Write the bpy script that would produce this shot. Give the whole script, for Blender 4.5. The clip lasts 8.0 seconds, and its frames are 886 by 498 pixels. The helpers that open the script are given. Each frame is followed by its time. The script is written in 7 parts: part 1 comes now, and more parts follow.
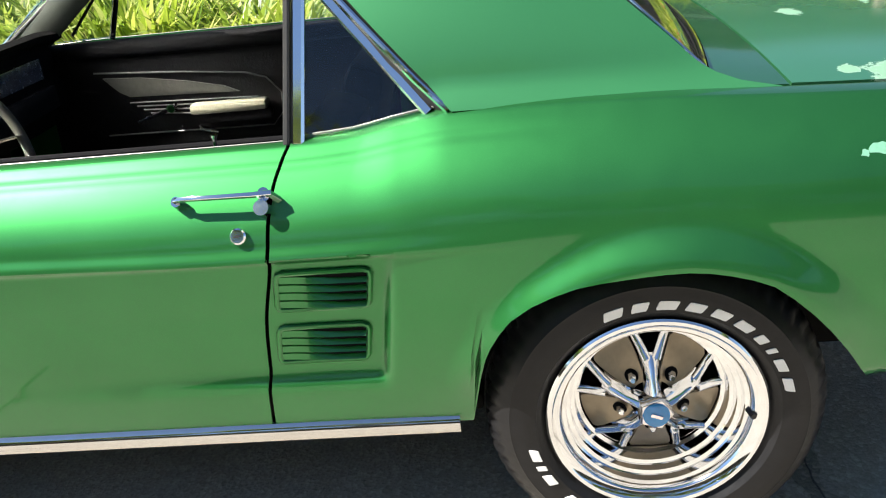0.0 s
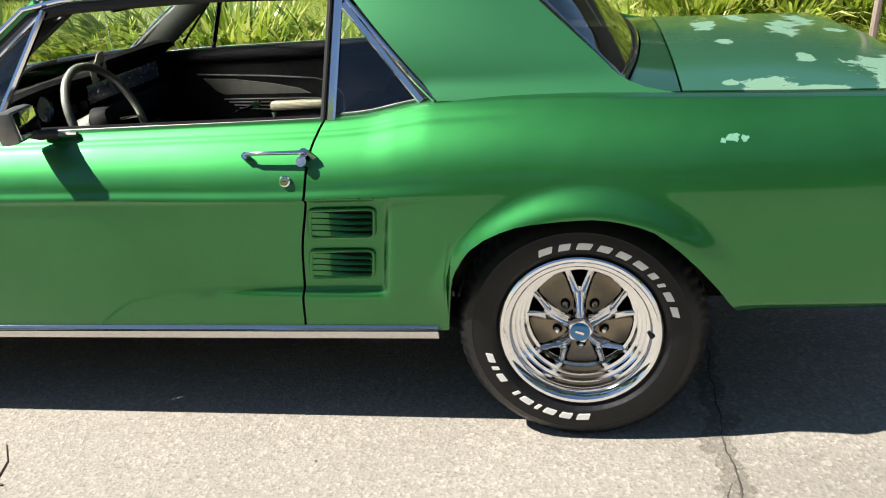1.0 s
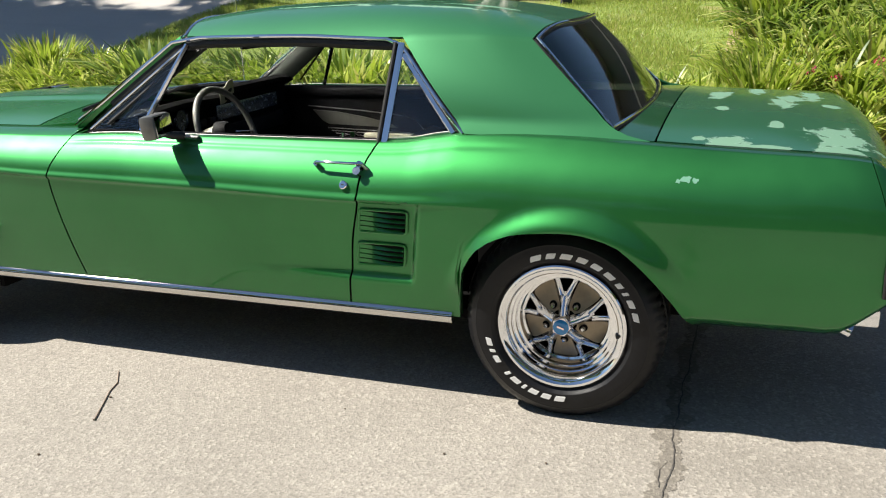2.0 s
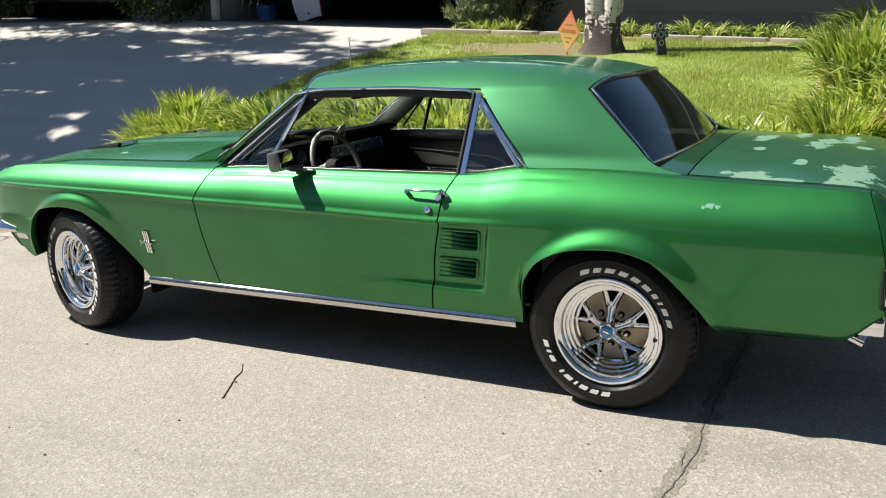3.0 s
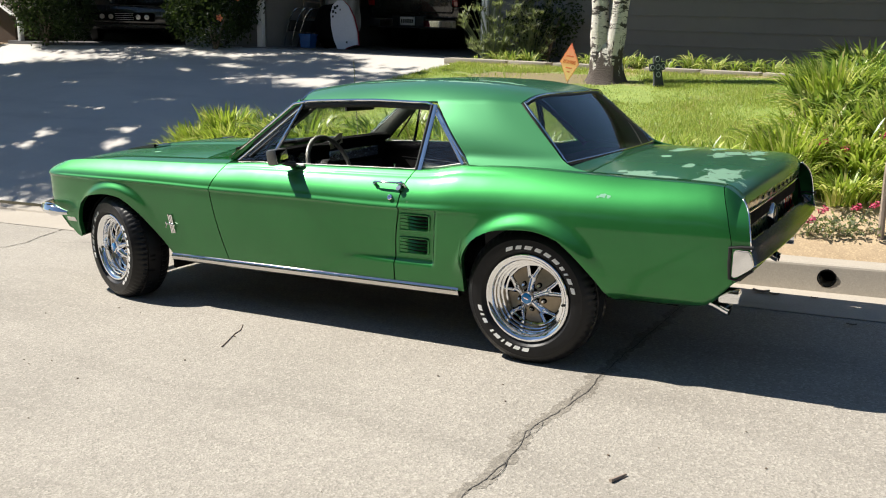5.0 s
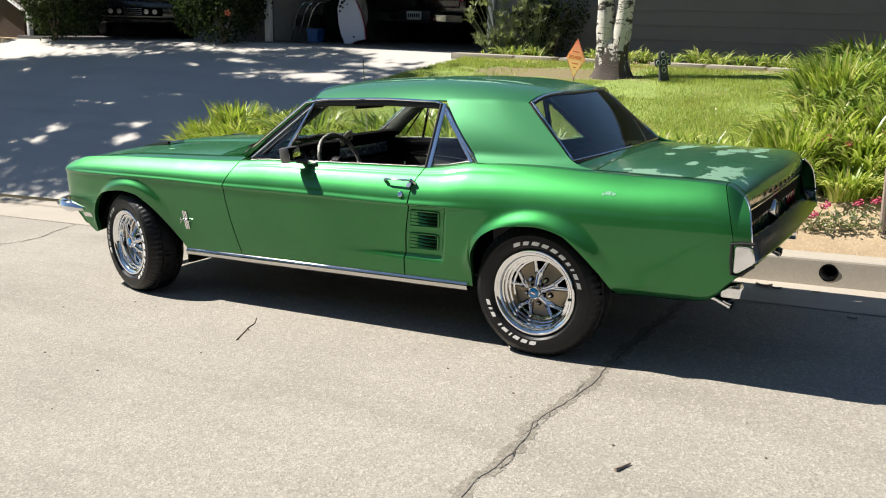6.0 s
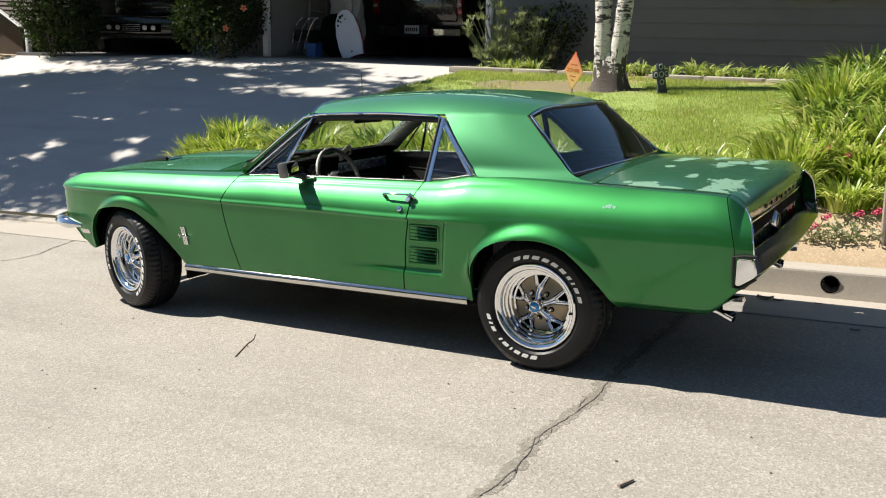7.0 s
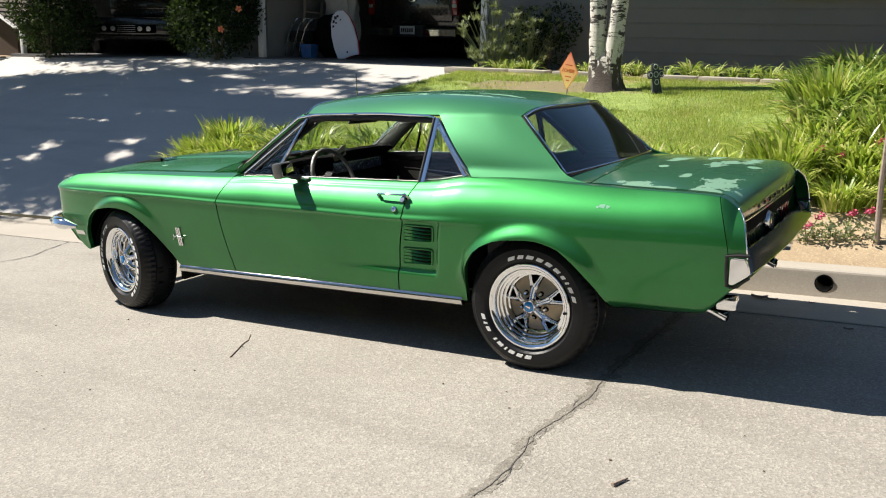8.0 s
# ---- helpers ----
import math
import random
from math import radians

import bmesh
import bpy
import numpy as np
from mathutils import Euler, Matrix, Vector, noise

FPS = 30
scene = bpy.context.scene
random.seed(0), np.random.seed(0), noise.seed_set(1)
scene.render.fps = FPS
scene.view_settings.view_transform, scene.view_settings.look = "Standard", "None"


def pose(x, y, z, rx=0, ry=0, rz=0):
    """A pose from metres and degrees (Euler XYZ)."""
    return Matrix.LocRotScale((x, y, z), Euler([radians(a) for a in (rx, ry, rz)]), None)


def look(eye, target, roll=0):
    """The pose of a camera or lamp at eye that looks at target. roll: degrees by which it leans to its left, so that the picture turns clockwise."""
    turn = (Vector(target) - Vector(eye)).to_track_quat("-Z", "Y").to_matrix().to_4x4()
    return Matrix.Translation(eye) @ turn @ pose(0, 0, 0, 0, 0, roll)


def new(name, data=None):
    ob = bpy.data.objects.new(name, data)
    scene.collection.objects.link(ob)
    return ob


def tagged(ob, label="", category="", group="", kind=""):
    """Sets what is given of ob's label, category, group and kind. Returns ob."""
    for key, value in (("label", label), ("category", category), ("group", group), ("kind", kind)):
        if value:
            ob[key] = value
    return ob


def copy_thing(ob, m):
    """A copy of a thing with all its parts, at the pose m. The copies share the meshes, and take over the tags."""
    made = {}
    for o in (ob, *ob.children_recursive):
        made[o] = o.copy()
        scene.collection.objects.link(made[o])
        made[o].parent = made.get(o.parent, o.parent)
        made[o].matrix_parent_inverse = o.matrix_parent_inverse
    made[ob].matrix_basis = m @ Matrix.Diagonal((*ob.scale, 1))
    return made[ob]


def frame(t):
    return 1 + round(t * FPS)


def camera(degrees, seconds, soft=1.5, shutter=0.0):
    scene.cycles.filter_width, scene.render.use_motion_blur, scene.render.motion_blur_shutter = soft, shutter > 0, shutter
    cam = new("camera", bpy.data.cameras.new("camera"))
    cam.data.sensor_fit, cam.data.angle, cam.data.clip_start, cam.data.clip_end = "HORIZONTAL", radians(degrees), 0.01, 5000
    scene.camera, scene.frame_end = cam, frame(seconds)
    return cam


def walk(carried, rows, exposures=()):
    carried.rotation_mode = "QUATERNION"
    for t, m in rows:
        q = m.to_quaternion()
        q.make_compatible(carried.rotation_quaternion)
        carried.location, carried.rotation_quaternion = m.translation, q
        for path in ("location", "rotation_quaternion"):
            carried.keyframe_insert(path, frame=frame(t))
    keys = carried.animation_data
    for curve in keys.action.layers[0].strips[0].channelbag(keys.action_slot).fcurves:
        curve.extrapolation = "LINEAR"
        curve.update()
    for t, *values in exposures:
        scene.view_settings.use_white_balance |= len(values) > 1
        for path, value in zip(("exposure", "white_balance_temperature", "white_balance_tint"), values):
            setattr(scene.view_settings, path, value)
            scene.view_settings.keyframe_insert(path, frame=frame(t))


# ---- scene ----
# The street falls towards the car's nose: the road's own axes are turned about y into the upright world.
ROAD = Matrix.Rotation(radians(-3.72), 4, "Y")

cam = camera(54.0, 8.0, 1.1)
EXPOSURES = [(0.0, 1.64), (0.6, 1.38), (1.2, 0.97), (2.3, 0.85), (4.0, 0.84), (8.0, 0.85)]
PATH = [
    (0, (-0.23, -2.206, 1.309), (-0.41, -0.392, 0.486), -6.3),
    (0.5, (-0.045, -2.511, 1.341), (-0.374, -0.685, 0.596), -5.9),
    (1, (0.07, -2.82, 1.375), (-0.3, -1.005, 0.62), -5.3),
    (1.2, (0.216, -2.914, 1.359), (-0.246, -1.099, 0.657), -4.2),
    (2.3, (0.576, -3.496, 1.45), (-0.116, -1.72, 0.843), -2.1),
    (2.5, (0.633, -3.597, 1.463), (-0.111, -1.836, 0.878), -2.2),
    (3, (0.88, -3.798, 1.454), (-0.015, -2.082, 0.95), -2.9),
    (3.5, (1.093, -3.969, 1.453), (0.101, -2.297, 0.98), -2.9),
    (4, (1.26, -4.222, 1.426), (0.274, -2.545, 0.962), -2.1),
    (4.5, (1.483, -4.312, 1.417), (0.502, -2.626, 0.971), -1.6),
    (4.7, (1.591, -4.31, 1.401), (0.603, -2.625, 0.971), -1.6),
    (6, (1.668, -4.419, 1.444), (0.663, -2.749, 0.996), -1.8),
    (6.5, (1.657, -4.409, 1.443), (0.661, -2.731, 1.004), -2.0),
    (7, (1.654, -4.399, 1.446), (0.648, -2.722, 1.027), -2.2),
    (7.5, (1.659, -4.398, 1.447), (0.649, -2.722, 1.036), -2.3),
    (8, (1.666, -4.4, 1.445), (0.667, -2.719, 1.027), -2.3),
]
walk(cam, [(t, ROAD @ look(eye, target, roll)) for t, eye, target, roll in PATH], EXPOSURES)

# ---------------------------------------------------------------- light
SUN_WAY = Vector((0.82, 0.18, -1.0)).normalized()
SUN_WAY = ROAD.to_3x3() @ SUN_WAY
world = bpy.data.worlds.new("world")
scene.world = world
world.use_nodes = True
wn = world.node_tree.nodes
sky = wn.new("ShaderNodeTexSky")
sky.sky_type = "NISHITA"
sky.sun_disc = False
sky.sun_elevation = math.asin(-SUN_WAY.z)
sky.sun_rotation = math.atan2(-SUN_WAY.x, -SUN_WAY.y)
sky.air_density, sky.dust_density, sky.ozone_density = 1.0, 0.08, 2.6
wn["Background"].inputs["Strength"].default_value = 0.050
world.node_tree.links.new(sky.outputs[0], wn["Background"].inputs["Color"])
sun_data = bpy.data.lights.new("sun", "SUN")
sun_data.energy, sun_data.angle, sun_data.color = 5.0, radians(0.53), (1.0, 0.945, 0.86)
sun = new("sun", sun_data)
sun.rotation_mode = "QUATERNION"
sun.rotation_quaternion = SUN_WAY.to_track_quat("-Z", "Y")


# ---------------------------------------------------------------- materials
class Mat:
    """A short way to write node materials."""

    def __init__(self, name):
        self.m = bpy.data.materials.new(name)
        self.m.use_nodes = True
        self.t = self.m.node_tree
        self.b = self.t.nodes["Principled BSDF"]
        self.co = None

    def node(self, kind, **kw):
        n = self.t.nodes.new(kind)
        for k, v in kw.items():
            if k in n.inputs:
                n.inputs[k].default_value = v
        return n

    def link(self, a, b):
        self.t.links.new(a, b)

    def coord(self, scale=(1, 1, 1)):
        if self.co is None:
            self.co = self.t.nodes.new("ShaderNodeTexCoord")
        mp = self.t.nodes.new("ShaderNodeMapping")
        mp.inputs["Scale"].default_value = scale
        self.link(self.co.outputs["Object"], mp.inputs["Vector"])
        return mp.outputs[0]

    def noise(self, scale, detail=4.0, rough=0.55, stretch=(1, 1, 1), dist=0.0):
        n = self.node("ShaderNodeTexNoise", Scale=scale, Detail=detail, Roughness=rough, Distortion=dist)
        self.link(self.coord(stretch), n.inputs["Vector"])
        return n.outputs[0]

    def ramp(self, fac, *stops):
        r = self.t.nodes.new("ShaderNodeValToRGB")
        e = r.color_ramp.elements
        while len(e) < len(stops):
            e.new(0.5)
        for el, (p, c) in zip(e, stops):
            el.position = p
            el.color = (*c, 1) if isinstance(c, tuple) else (c, c, c, 1)
        self.link(fac, r.inputs[0])
        return r.outputs[0]

    def mix(self, fac, a, b, mode="MIX"):
        n = self.t.nodes.new("ShaderNodeMix")
        n.data_type, n.blend_type = "RGBA", mode
        for sock, v in ((n.inputs[0], fac), (n.inputs[6], a), (n.inputs[7], b)):
            if isinstance(v, (int, float)):
                sock.default_value = v if sock == n.inputs[0] else (v, v, v, 1)
            elif isinstance(v, tuple):
                sock.default_value = (*v, 1)
            else:
                self.link(v, sock)
        return n.outputs[2]

    def math(self, op, a, b=0.0):
        n = self.t.nodes.new("ShaderNodeMath")
        n.operation = op
        for sock, v in zip(n.inputs, (a, b)):
            if isinstance(v, (int, float)):
                sock.default_value = v
            else:
                self.link(v, sock)
        return n.outputs[0]

    def bump(self, height, strength=0.3, distance=0.01):
        n = self.node("ShaderNodeBump", Strength=strength, Distance=distance)
        self.link(height, n.inputs["Height"])
        self.link(n.outputs[0], self.b.inputs["Normal"])
        return self

    def set(self, **kw):
        for k, v in kw.items():
            s = self.b.inputs[k.replace("_", " ")]
            if isinstance(v, (int, float)):
                s.default_value = v
            elif isinstance(v, tuple):
                s.default_value = (*v, 1)
            else:
                self.link(v, s)
        return self


def plain(name, color, rough=0.5, metal=0.0, vary=0.12, scale=30.0, relief=0.0, **kw):
    """A surface of one colour with fine mottling."""
    k = Mat(name)
    n = k.noise(scale, 5)
    n2 = k.noise(scale * 0.13, 3)
    a = k.ramp(k.math("ADD", k.math("MULTIPLY", n, 0.5), k.math("MULTIPLY", n2, 0.5)),
               (0.3, tuple(c * (1 - vary) for c in color)), (0.7, tuple(min(1, c * (1 + vary)) for c in color)))
    k.set(Base_Color=a, Metallic=metal, Roughness=k.ramp(n, (0.3, max(0.02, rough * 0.85)), (0.7, min(1.0, rough * 1.15))), **kw)
    if relief:
        k.bump(n, relief, 0.004)
    return k.m


def paint_material(name, peel=(), fade=0.5, chalk_and_sky=(0.036, 0.165, 0.090), metal=0.55):
    """Metallic green lacquer; peel: (x, y, size) of the spots where the clear coat has come off."""
    k = Mat(name)
    flake = k.noise(900, 2)
    cloud = k.noise(2.2, 4)
    col = k.mix(k.ramp(cloud, (0.35, 0.0), (0.7, 1.0)), (0.024, 0.172, 0.042), (0.031, 0.200, 0.052))
    col = k.mix(k.math("MULTIPLY", k.ramp(flake, (0.45, 0.0), (0.75, 1.0)), 0.25), col, (0.05, 0.32, 0.08))
    rough = k.ramp(k.noise(14, 4), (0.3, 0.45), (0.75, 0.49))
    coat = 1.0
    coat_rough = k.ramp(k.noise(5, 5), (0.3, 0.05), (0.8, 0.11))
    if peel:
        wob = k.noise(13, 8, 0.72)
        total = None
        sep = k.t.nodes.new("ShaderNodeSeparateXYZ")
        k.link(k.coord(), sep.inputs[0])
        for px, py, sx, sy in peel:
            dx = k.math("DIVIDE", k.math("SUBTRACT", sep.outputs[0], px), sx)
            dy = k.math("DIVIDE", k.math("SUBTRACT", sep.outputs[1], py), sy)
            d = k.math("SQRT", k.math("ADD", k.math("MULTIPLY", dx, dx), k.math("MULTIPLY", dy, dy)))
            v = k.math("SUBTRACT", 1.0, d)
            total = v if total is None else k.math("MAXIMUM", total, v)
        total = k.math("ADD", total, k.math("MULTIPLY", k.math("SUBTRACT", wob, 0.5), 3.0))
        mask = k.ramp(total, (0.36, 0.0), (0.40, 1.0))
        rim = k.ramp(total, (0.34, 0.0), (0.37, 1.0), (0.43, 1.0), (0.48, 0.0))
        # oxidised lacquer, with the sky's reflection on upper panels also put into the colour
        dull = k.mix(fade, col, chalk_and_sky)
        col = k.mix(mask, dull, (0.23, 0.42, 0.28))
        col = k.mix(k.math("MULTIPLY", rim, 0.5), col, (0.40, 0.58, 0.44))
        rough = k.mix(mask, 0.50, 0.64)
        coat = k.ramp(mask, (0.0, 1.0), (1.0, 0.05))
        coat_rough = k.ramp(k.noise(4, 5), (0.3, 0.10), (0.8, 0.22))
        k.bump(mask, 0.25, 0.001)
    k.set(Base_Color=col, Metallic=metal, Roughness=rough, Coat_Weight=coat, Coat_Roughness=coat_rough, Coat_IOR=1.42)
    return k.m


def glass_material(name, tint, rough=0.0):
    k = Mat(name)
    k.set(Base_Color=tint, Roughness=rough, Transmission_Weight=1.0, IOR=1.45)
    k.set(Roughness=k.ramp(k.noise(3, 3), (0.4, rough), (0.8, rough + 0.03)))
    return k.m


PAINT = paint_material("green_lacquer", metal=0.90)
PAINT_DECK = paint_material("green_lacquer_deck", peel=((0.78, -0.54, 0.12, 0.34), (0.45, -0.66, 0.09, 0.12), (0.62, 0.09, 0.065, 0.15), (0.66, 0.25, 0.06, 0.16), (0.40, 0.24, 0.06, 0.20), (0.60, -0.37, 0.03, 0.09),
                                                         (0.42, -0.13, 0.04, 0.06), (0.375, -0.64, 0.03, 0.04), (0.80, 0.16, 0.05, 0.08), (0.57, -0.69, 0.13, 0.03), (0.74, 0.44, 0.06, 0.26), (0.54, 0.52, 0.05, 0.24)))
PAINT_ROOF = paint_material("green_lacquer_roof", peel=((-0.62, -0.36, 0.26, 0.026), (-0.98, -0.33, 0.30, 0.018), (-0.42, -0.25, 0.17, 0.032), (-1.2, -0.12, 0.18, 0.02), (-0.7, -0.15, 0.2, 0.015)), fade=0.45, chalk_and_sky=(0.045, 0.225, 0.105))
PAINT_BONNET = paint_material("green_lacquer_bonnet", peel=((-2.69, -0.53, 0.03, 0.02),), fade=0.5, chalk_and_sky=(0.045, 0.230, 0.100))
CHROME = plain("chrome", (0.82, 0.83, 0.85), 0.07, 1.0, 0.04, 60)
CHROME_WORN = plain("worn_chrome", (0.74, 0.73, 0.71), 0.22, 1.0, 0.15, 45)
TRIM_DULL = plain("dull_trim", (0.20, 0.20, 0.19), 0.42, 0.7, 0.2, 60)
CHROME_SATIN = plain("satin_chrome", (0.60, 0.59, 0.57), 0.06, 1.0, 0.06, 45)
# much darker green than the body lacquer, for tail panel and valance
TAIL_DARK = plain("dark_tail_green", (0.010, 0.034, 0.018), 0.28, 0.3, 0.2, 30, Coat_Weight=0.8)
# weathered chrome, darkened further to carry the dark reflections on the bumper
CHROME_DARKENED = plain("weathered_darkened_chrome", (0.13, 0.135, 0.15), 0.16, 1.0, 0.3, 12)
CHIP = plain("bare_primer", (0.13, 0.33, 0.22), 0.6, 0.0, 0.15, 200)
STEEL = plain("brushed_steel", (0.66, 0.64, 0.60), 0.30, 1.0, 0.12, 40)
ARGENT = plain("argent_paint", (0.33, 0.27, 0.19), 0.38, 0.6, 0.15, 80)
RUBBER = plain("tyre_rubber", (0.009, 0.009, 0.010), 0.42, 0.0, 0.35, 40, 0.25, Specular_IOR_Level=0.28)
SEAL = plain("black_rubber", (0.012, 0.012, 0.012), 0.55, 0.0, 0.3, 60)
BLACK = plain("underbody_black", (0.005, 0.005, 0.005), 0.9, 0.0, 0.4, 20, Specular_IOR_Level=0.08)
WHITE = plain("white_rubber", (0.80, 0.80, 0.78), 0.55, 0.0, 0.06, 70)
BLUE_CAP = plain("blue_enamel", (0.012, 0.20, 0.50), 0.2, 0.2, 0.15, 90, Coat_Weight=1.0)
VINYL = plain("black_vinyl", (0.006, 0.006, 0.007), 0.7, 0.0, 0.3, 120, 0.3, Specular_IOR_Level=0.1)
ARM_BEIGE = plain("armrest_vinyl", (0.20, 0.19, 0.14), 0.5, 0.0, 0.2, 60, 0.3)
DASH_PAD = plain("dash_pad", (0.0025, 0.0025, 0.0025), 0.9, 0.0, 0.3, 90, 0.3, Specular_IOR_Level=0.06)
PILLAR_TRIM = plain("pillar_trim_paint", (0.030, 0.034, 0.028), 0.45, 0.0, 0.2, 40)
VINYL_WORN = plain("sun_faded_vinyl", (0.065, 0.065, 0.056), 0.5, 0.0, 0.25, 60, 0.3)
COLUMN_GREY = plain("column_enamel", (0.16, 0.155, 0.125), 0.35, 0.0, 0.15, 50)
DASH_METAL = plain("dash_metal", (0.20, 0.24, 0.30), 0.25, 0.8, 0.2, 50)
GLASS = glass_material("clear_glass", (0.93, 0.97, 0.95))
GLASS_DARK = glass_material("tinted_glass", (0.62, 0.68, 0.70))
LENS_RED = plain("red_lens", (0.34, 0.010, 0.014), 0.12, 0.0, 0.2, 80, Coat_Weight=1.0)
MIRROR_GLASS = plain("mirror_glass", (0.9, 0.9, 0.9), 0.02, 1.0, 0.01, 10)


def road_material(name, light, tone, stones=0.22, relief=0.45, grain=1.0):
    k = Mat(name)
    grit = k.noise(120, 6, 0.8)
    mid = k.noise(22, 5, 0.6)
    big = k.noise(0.7, 5, 0.6)
    drift = k.noise(1.3, 4, 0.6, (0.25, 1.5, 1))
    c = k.ramp(grit, (0.33, tuple(v * (1 - 0.45 * grain) for v in light)), (0.5, light), (0.68, tuple(min(1, v * (1 + 0.40 * grain)) for v in light)))
    c = k.mix(k.math("MULTIPLY", k.ramp(mid, (0.35, 0.0), (0.7, 1.0)), 0.35), c, tone)
    c = k.mix(k.math("MULTIPLY", k.ramp(big, (0.4, 0.0), (0.65, 1.0)), 0.6), c, tuple(v * 0.92 for v in tone))
    c = k.mix(k.math("MULTIPLY", k.ramp(drift, (0.5, 0.0), (0.7, 1.0)), 0.6), c, tuple(v * 0.78 for v in tone))
    # single stones of the aggregate, some dark, some pale
    vor = k.node("ShaderNodeTexVoronoi", Scale=105.0)
    k.link(k.coord(), vor.inputs["Vector"])
    pick = k.t.nodes.new("ShaderNodeSeparateColor")
    k.link(vor.outputs["Color"], pick.inputs[0])
    c = k.mix(k.math("MULTIPLY", k.ramp(pick.outputs[0], (0.78, 0.0), (0.82, 1.0)), stones), c, tuple(v * 0.35 for v in tone))
    c = k.mix(k.math("MULTIPLY", k.ramp(pick.outputs[1], (0.80, 0.0), (0.84, 1.0)), stones), c, tuple(min(0.85, v * 1.9) for v in light))
    h = k.math("ADD", grit, k.math("MULTIPLY", vor.outputs[0], 0.7))
    k.set(Base_Color=c, Roughness=0.9).bump(h, relief, 0.006)
    return k.m


ROAD_MAT = road_material("sun_bleached_road", (0.345, 0.317, 0.272), (0.282, 0.258, 0.219))
CONCRETE = road_material("kerb_concrete", (0.43, 0.385, 0.32), (0.37, 0.33, 0.275), 0.05, 0.10, 0.35)
DRIVE_MAT = road_material("driveway_concrete", (0.54, 0.512, 0.465), (0.48, 0.455, 0.42), 0.06, 0.15, 0.5)
CRACK_MAT = road_material("crack_filler", (0.105, 0.096, 0.084), (0.07, 0.064, 0.058))
SOIL = road_material("dry_soil", (0.46, 0.35, 0.22), (0.36, 0.265, 0.165), 0.15, 0.4, 0.7)
SHED_BROWN = plain("brown_boards", (0.060, 0.036, 0.024), 0.75, 0.0, 0.3, 14, 0.3)
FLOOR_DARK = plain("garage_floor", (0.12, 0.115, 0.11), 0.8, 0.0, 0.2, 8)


def lawn_material():
    k = Mat("lawn_ground")
    a = k.noise(9, 6, 0.7)
    b = k.noise(0.9, 5, 0.6)
    c = k.ramp(a, (0.3, (0.16, 0.24, 0.045)), (0.7, (0.36, 0.44, 0.11)))
    fine = k.noise(70, 4, 0.7)
    c = k.mix(k.ramp(fine, (0.40, 0.5), (0.56, 0.0)), c, (0.07, 0.10, 0.02))
    c = k.mix(k.ramp(b, (0.56, 0.0), (0.72, 1.0)), c, (0.34, 0.24, 0.12))
    # trodden bare earth round the birch
    sep = k.t.nodes.new("ShaderNodeSeparateXYZ")
    k.link(k.coord(), sep.inputs[0])
    dx = k.math("DIVIDE", k.math("SUBTRACT", sep.outputs[0], -2.75), 1.25)
    dy = k.math("DIVIDE", k.math("SUBTRACT", sep.outputs[1], 5.45), 0.42)
    d = k.math("ADD", k.math("MULTIPLY", dx, dx), k.math("MULTIPLY", dy, dy))
    d = k.math("ADD", d, k.math("MULTIPLY", k.math("SUBTRACT", k.noise(3, 5, 0.65), 0.5), 2.2))
    c = k.mix(k.ramp(d, (0.55, 0.9), (1.05, 0.0)), c, (0.22, 0.165, 0.095))
    k.set(Base_Color=c, Roughness=0.95).bump(a, 0.6, 0.03)
    return k.m


LAWN = lawn_material()


def leaf_material(name, dark, light, tip, dry=0.0, rough=0.36, shine=0.5, through_light=(0.42, 0.52, 0.05)):
    k = Mat(name)
    info = k.t.nodes.new("ShaderNodeNewGeometry")
    rnd = info.outputs["Random Per Island"]
    c = k.ramp(rnd, (0.0, dark), (0.55, light), (0.93, tip), (1.0, (0.36, 0.27, 0.10) if dry else tip))
    vein = k.noise(40, 3, 0.5, (1, 1, 0.15))
    c = k.mix(k.math("MULTIPLY", vein, 0.35), c, tuple(v * 0.55 for v in dark))
    k.set(Base_Color=c, Roughness=rough, Specular_IOR_Level=shine)
    tr = k.t.nodes.new("ShaderNodeBsdfTranslucent")
    k.link(k.mix(0.4, c, through_light), tr.inputs["Color"])
    ms = k.t.nodes.new("ShaderNodeMixShader")
    ms.inputs[0].default_value = 0.45
    k.link(k.b.outputs[0], ms.inputs[1])
    k.link(tr.outputs[0], ms.inputs[2])
    k.link(ms.outputs[0], k.t.nodes["Material Output"].inputs["Surface"])
    return k.m


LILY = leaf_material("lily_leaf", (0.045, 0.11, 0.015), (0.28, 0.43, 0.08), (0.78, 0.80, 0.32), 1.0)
# the same leaf brightened: sunlight on the clumps is put into its colour
LILY_SUNLIT = leaf_material("lily_leaf_with_sun", (0.08, 0.18, 0.02), (0.50, 0.62, 0.08), (0.92, 0.88, 0.36), 1.0)
GRASS = leaf_material("grass_blade", (0.20, 0.30, 0.055), (0.46, 0.56, 0.13), (0.74, 0.70, 0.28), 1.0)
# near-black leaves: the shade over the hedges is put into their colour
HEDGE = leaf_material("shade_dark_hedge_leaf", (0.010, 0.022, 0.005), (0.020, 0.042, 0.010), (0.05, 0.08, 0.02), 0.0, 0.55, 0.25, (0.05, 0.075, 0.01))
GREY_LEAF = leaf_material("grey_leaf", (0.10, 0.13, 0.07), (0.20, 0.24, 0.14), (0.36, 0.38, 0.26))
CANOPY = leaf_material("canopy_leaf", (0.04, 0.08, 0.015), (0.07, 0.12, 0.02), (0.12, 0.17, 0.04))
PINK = plain("pink_petal", (0.62, 0.09, 0.17), 0.6, 0.0, 0.25, 90)
ORANGE_PETAL = plain("orange_petal", (0.75, 0.22, 0.08), 0.6, 0.0, 0.2, 90)


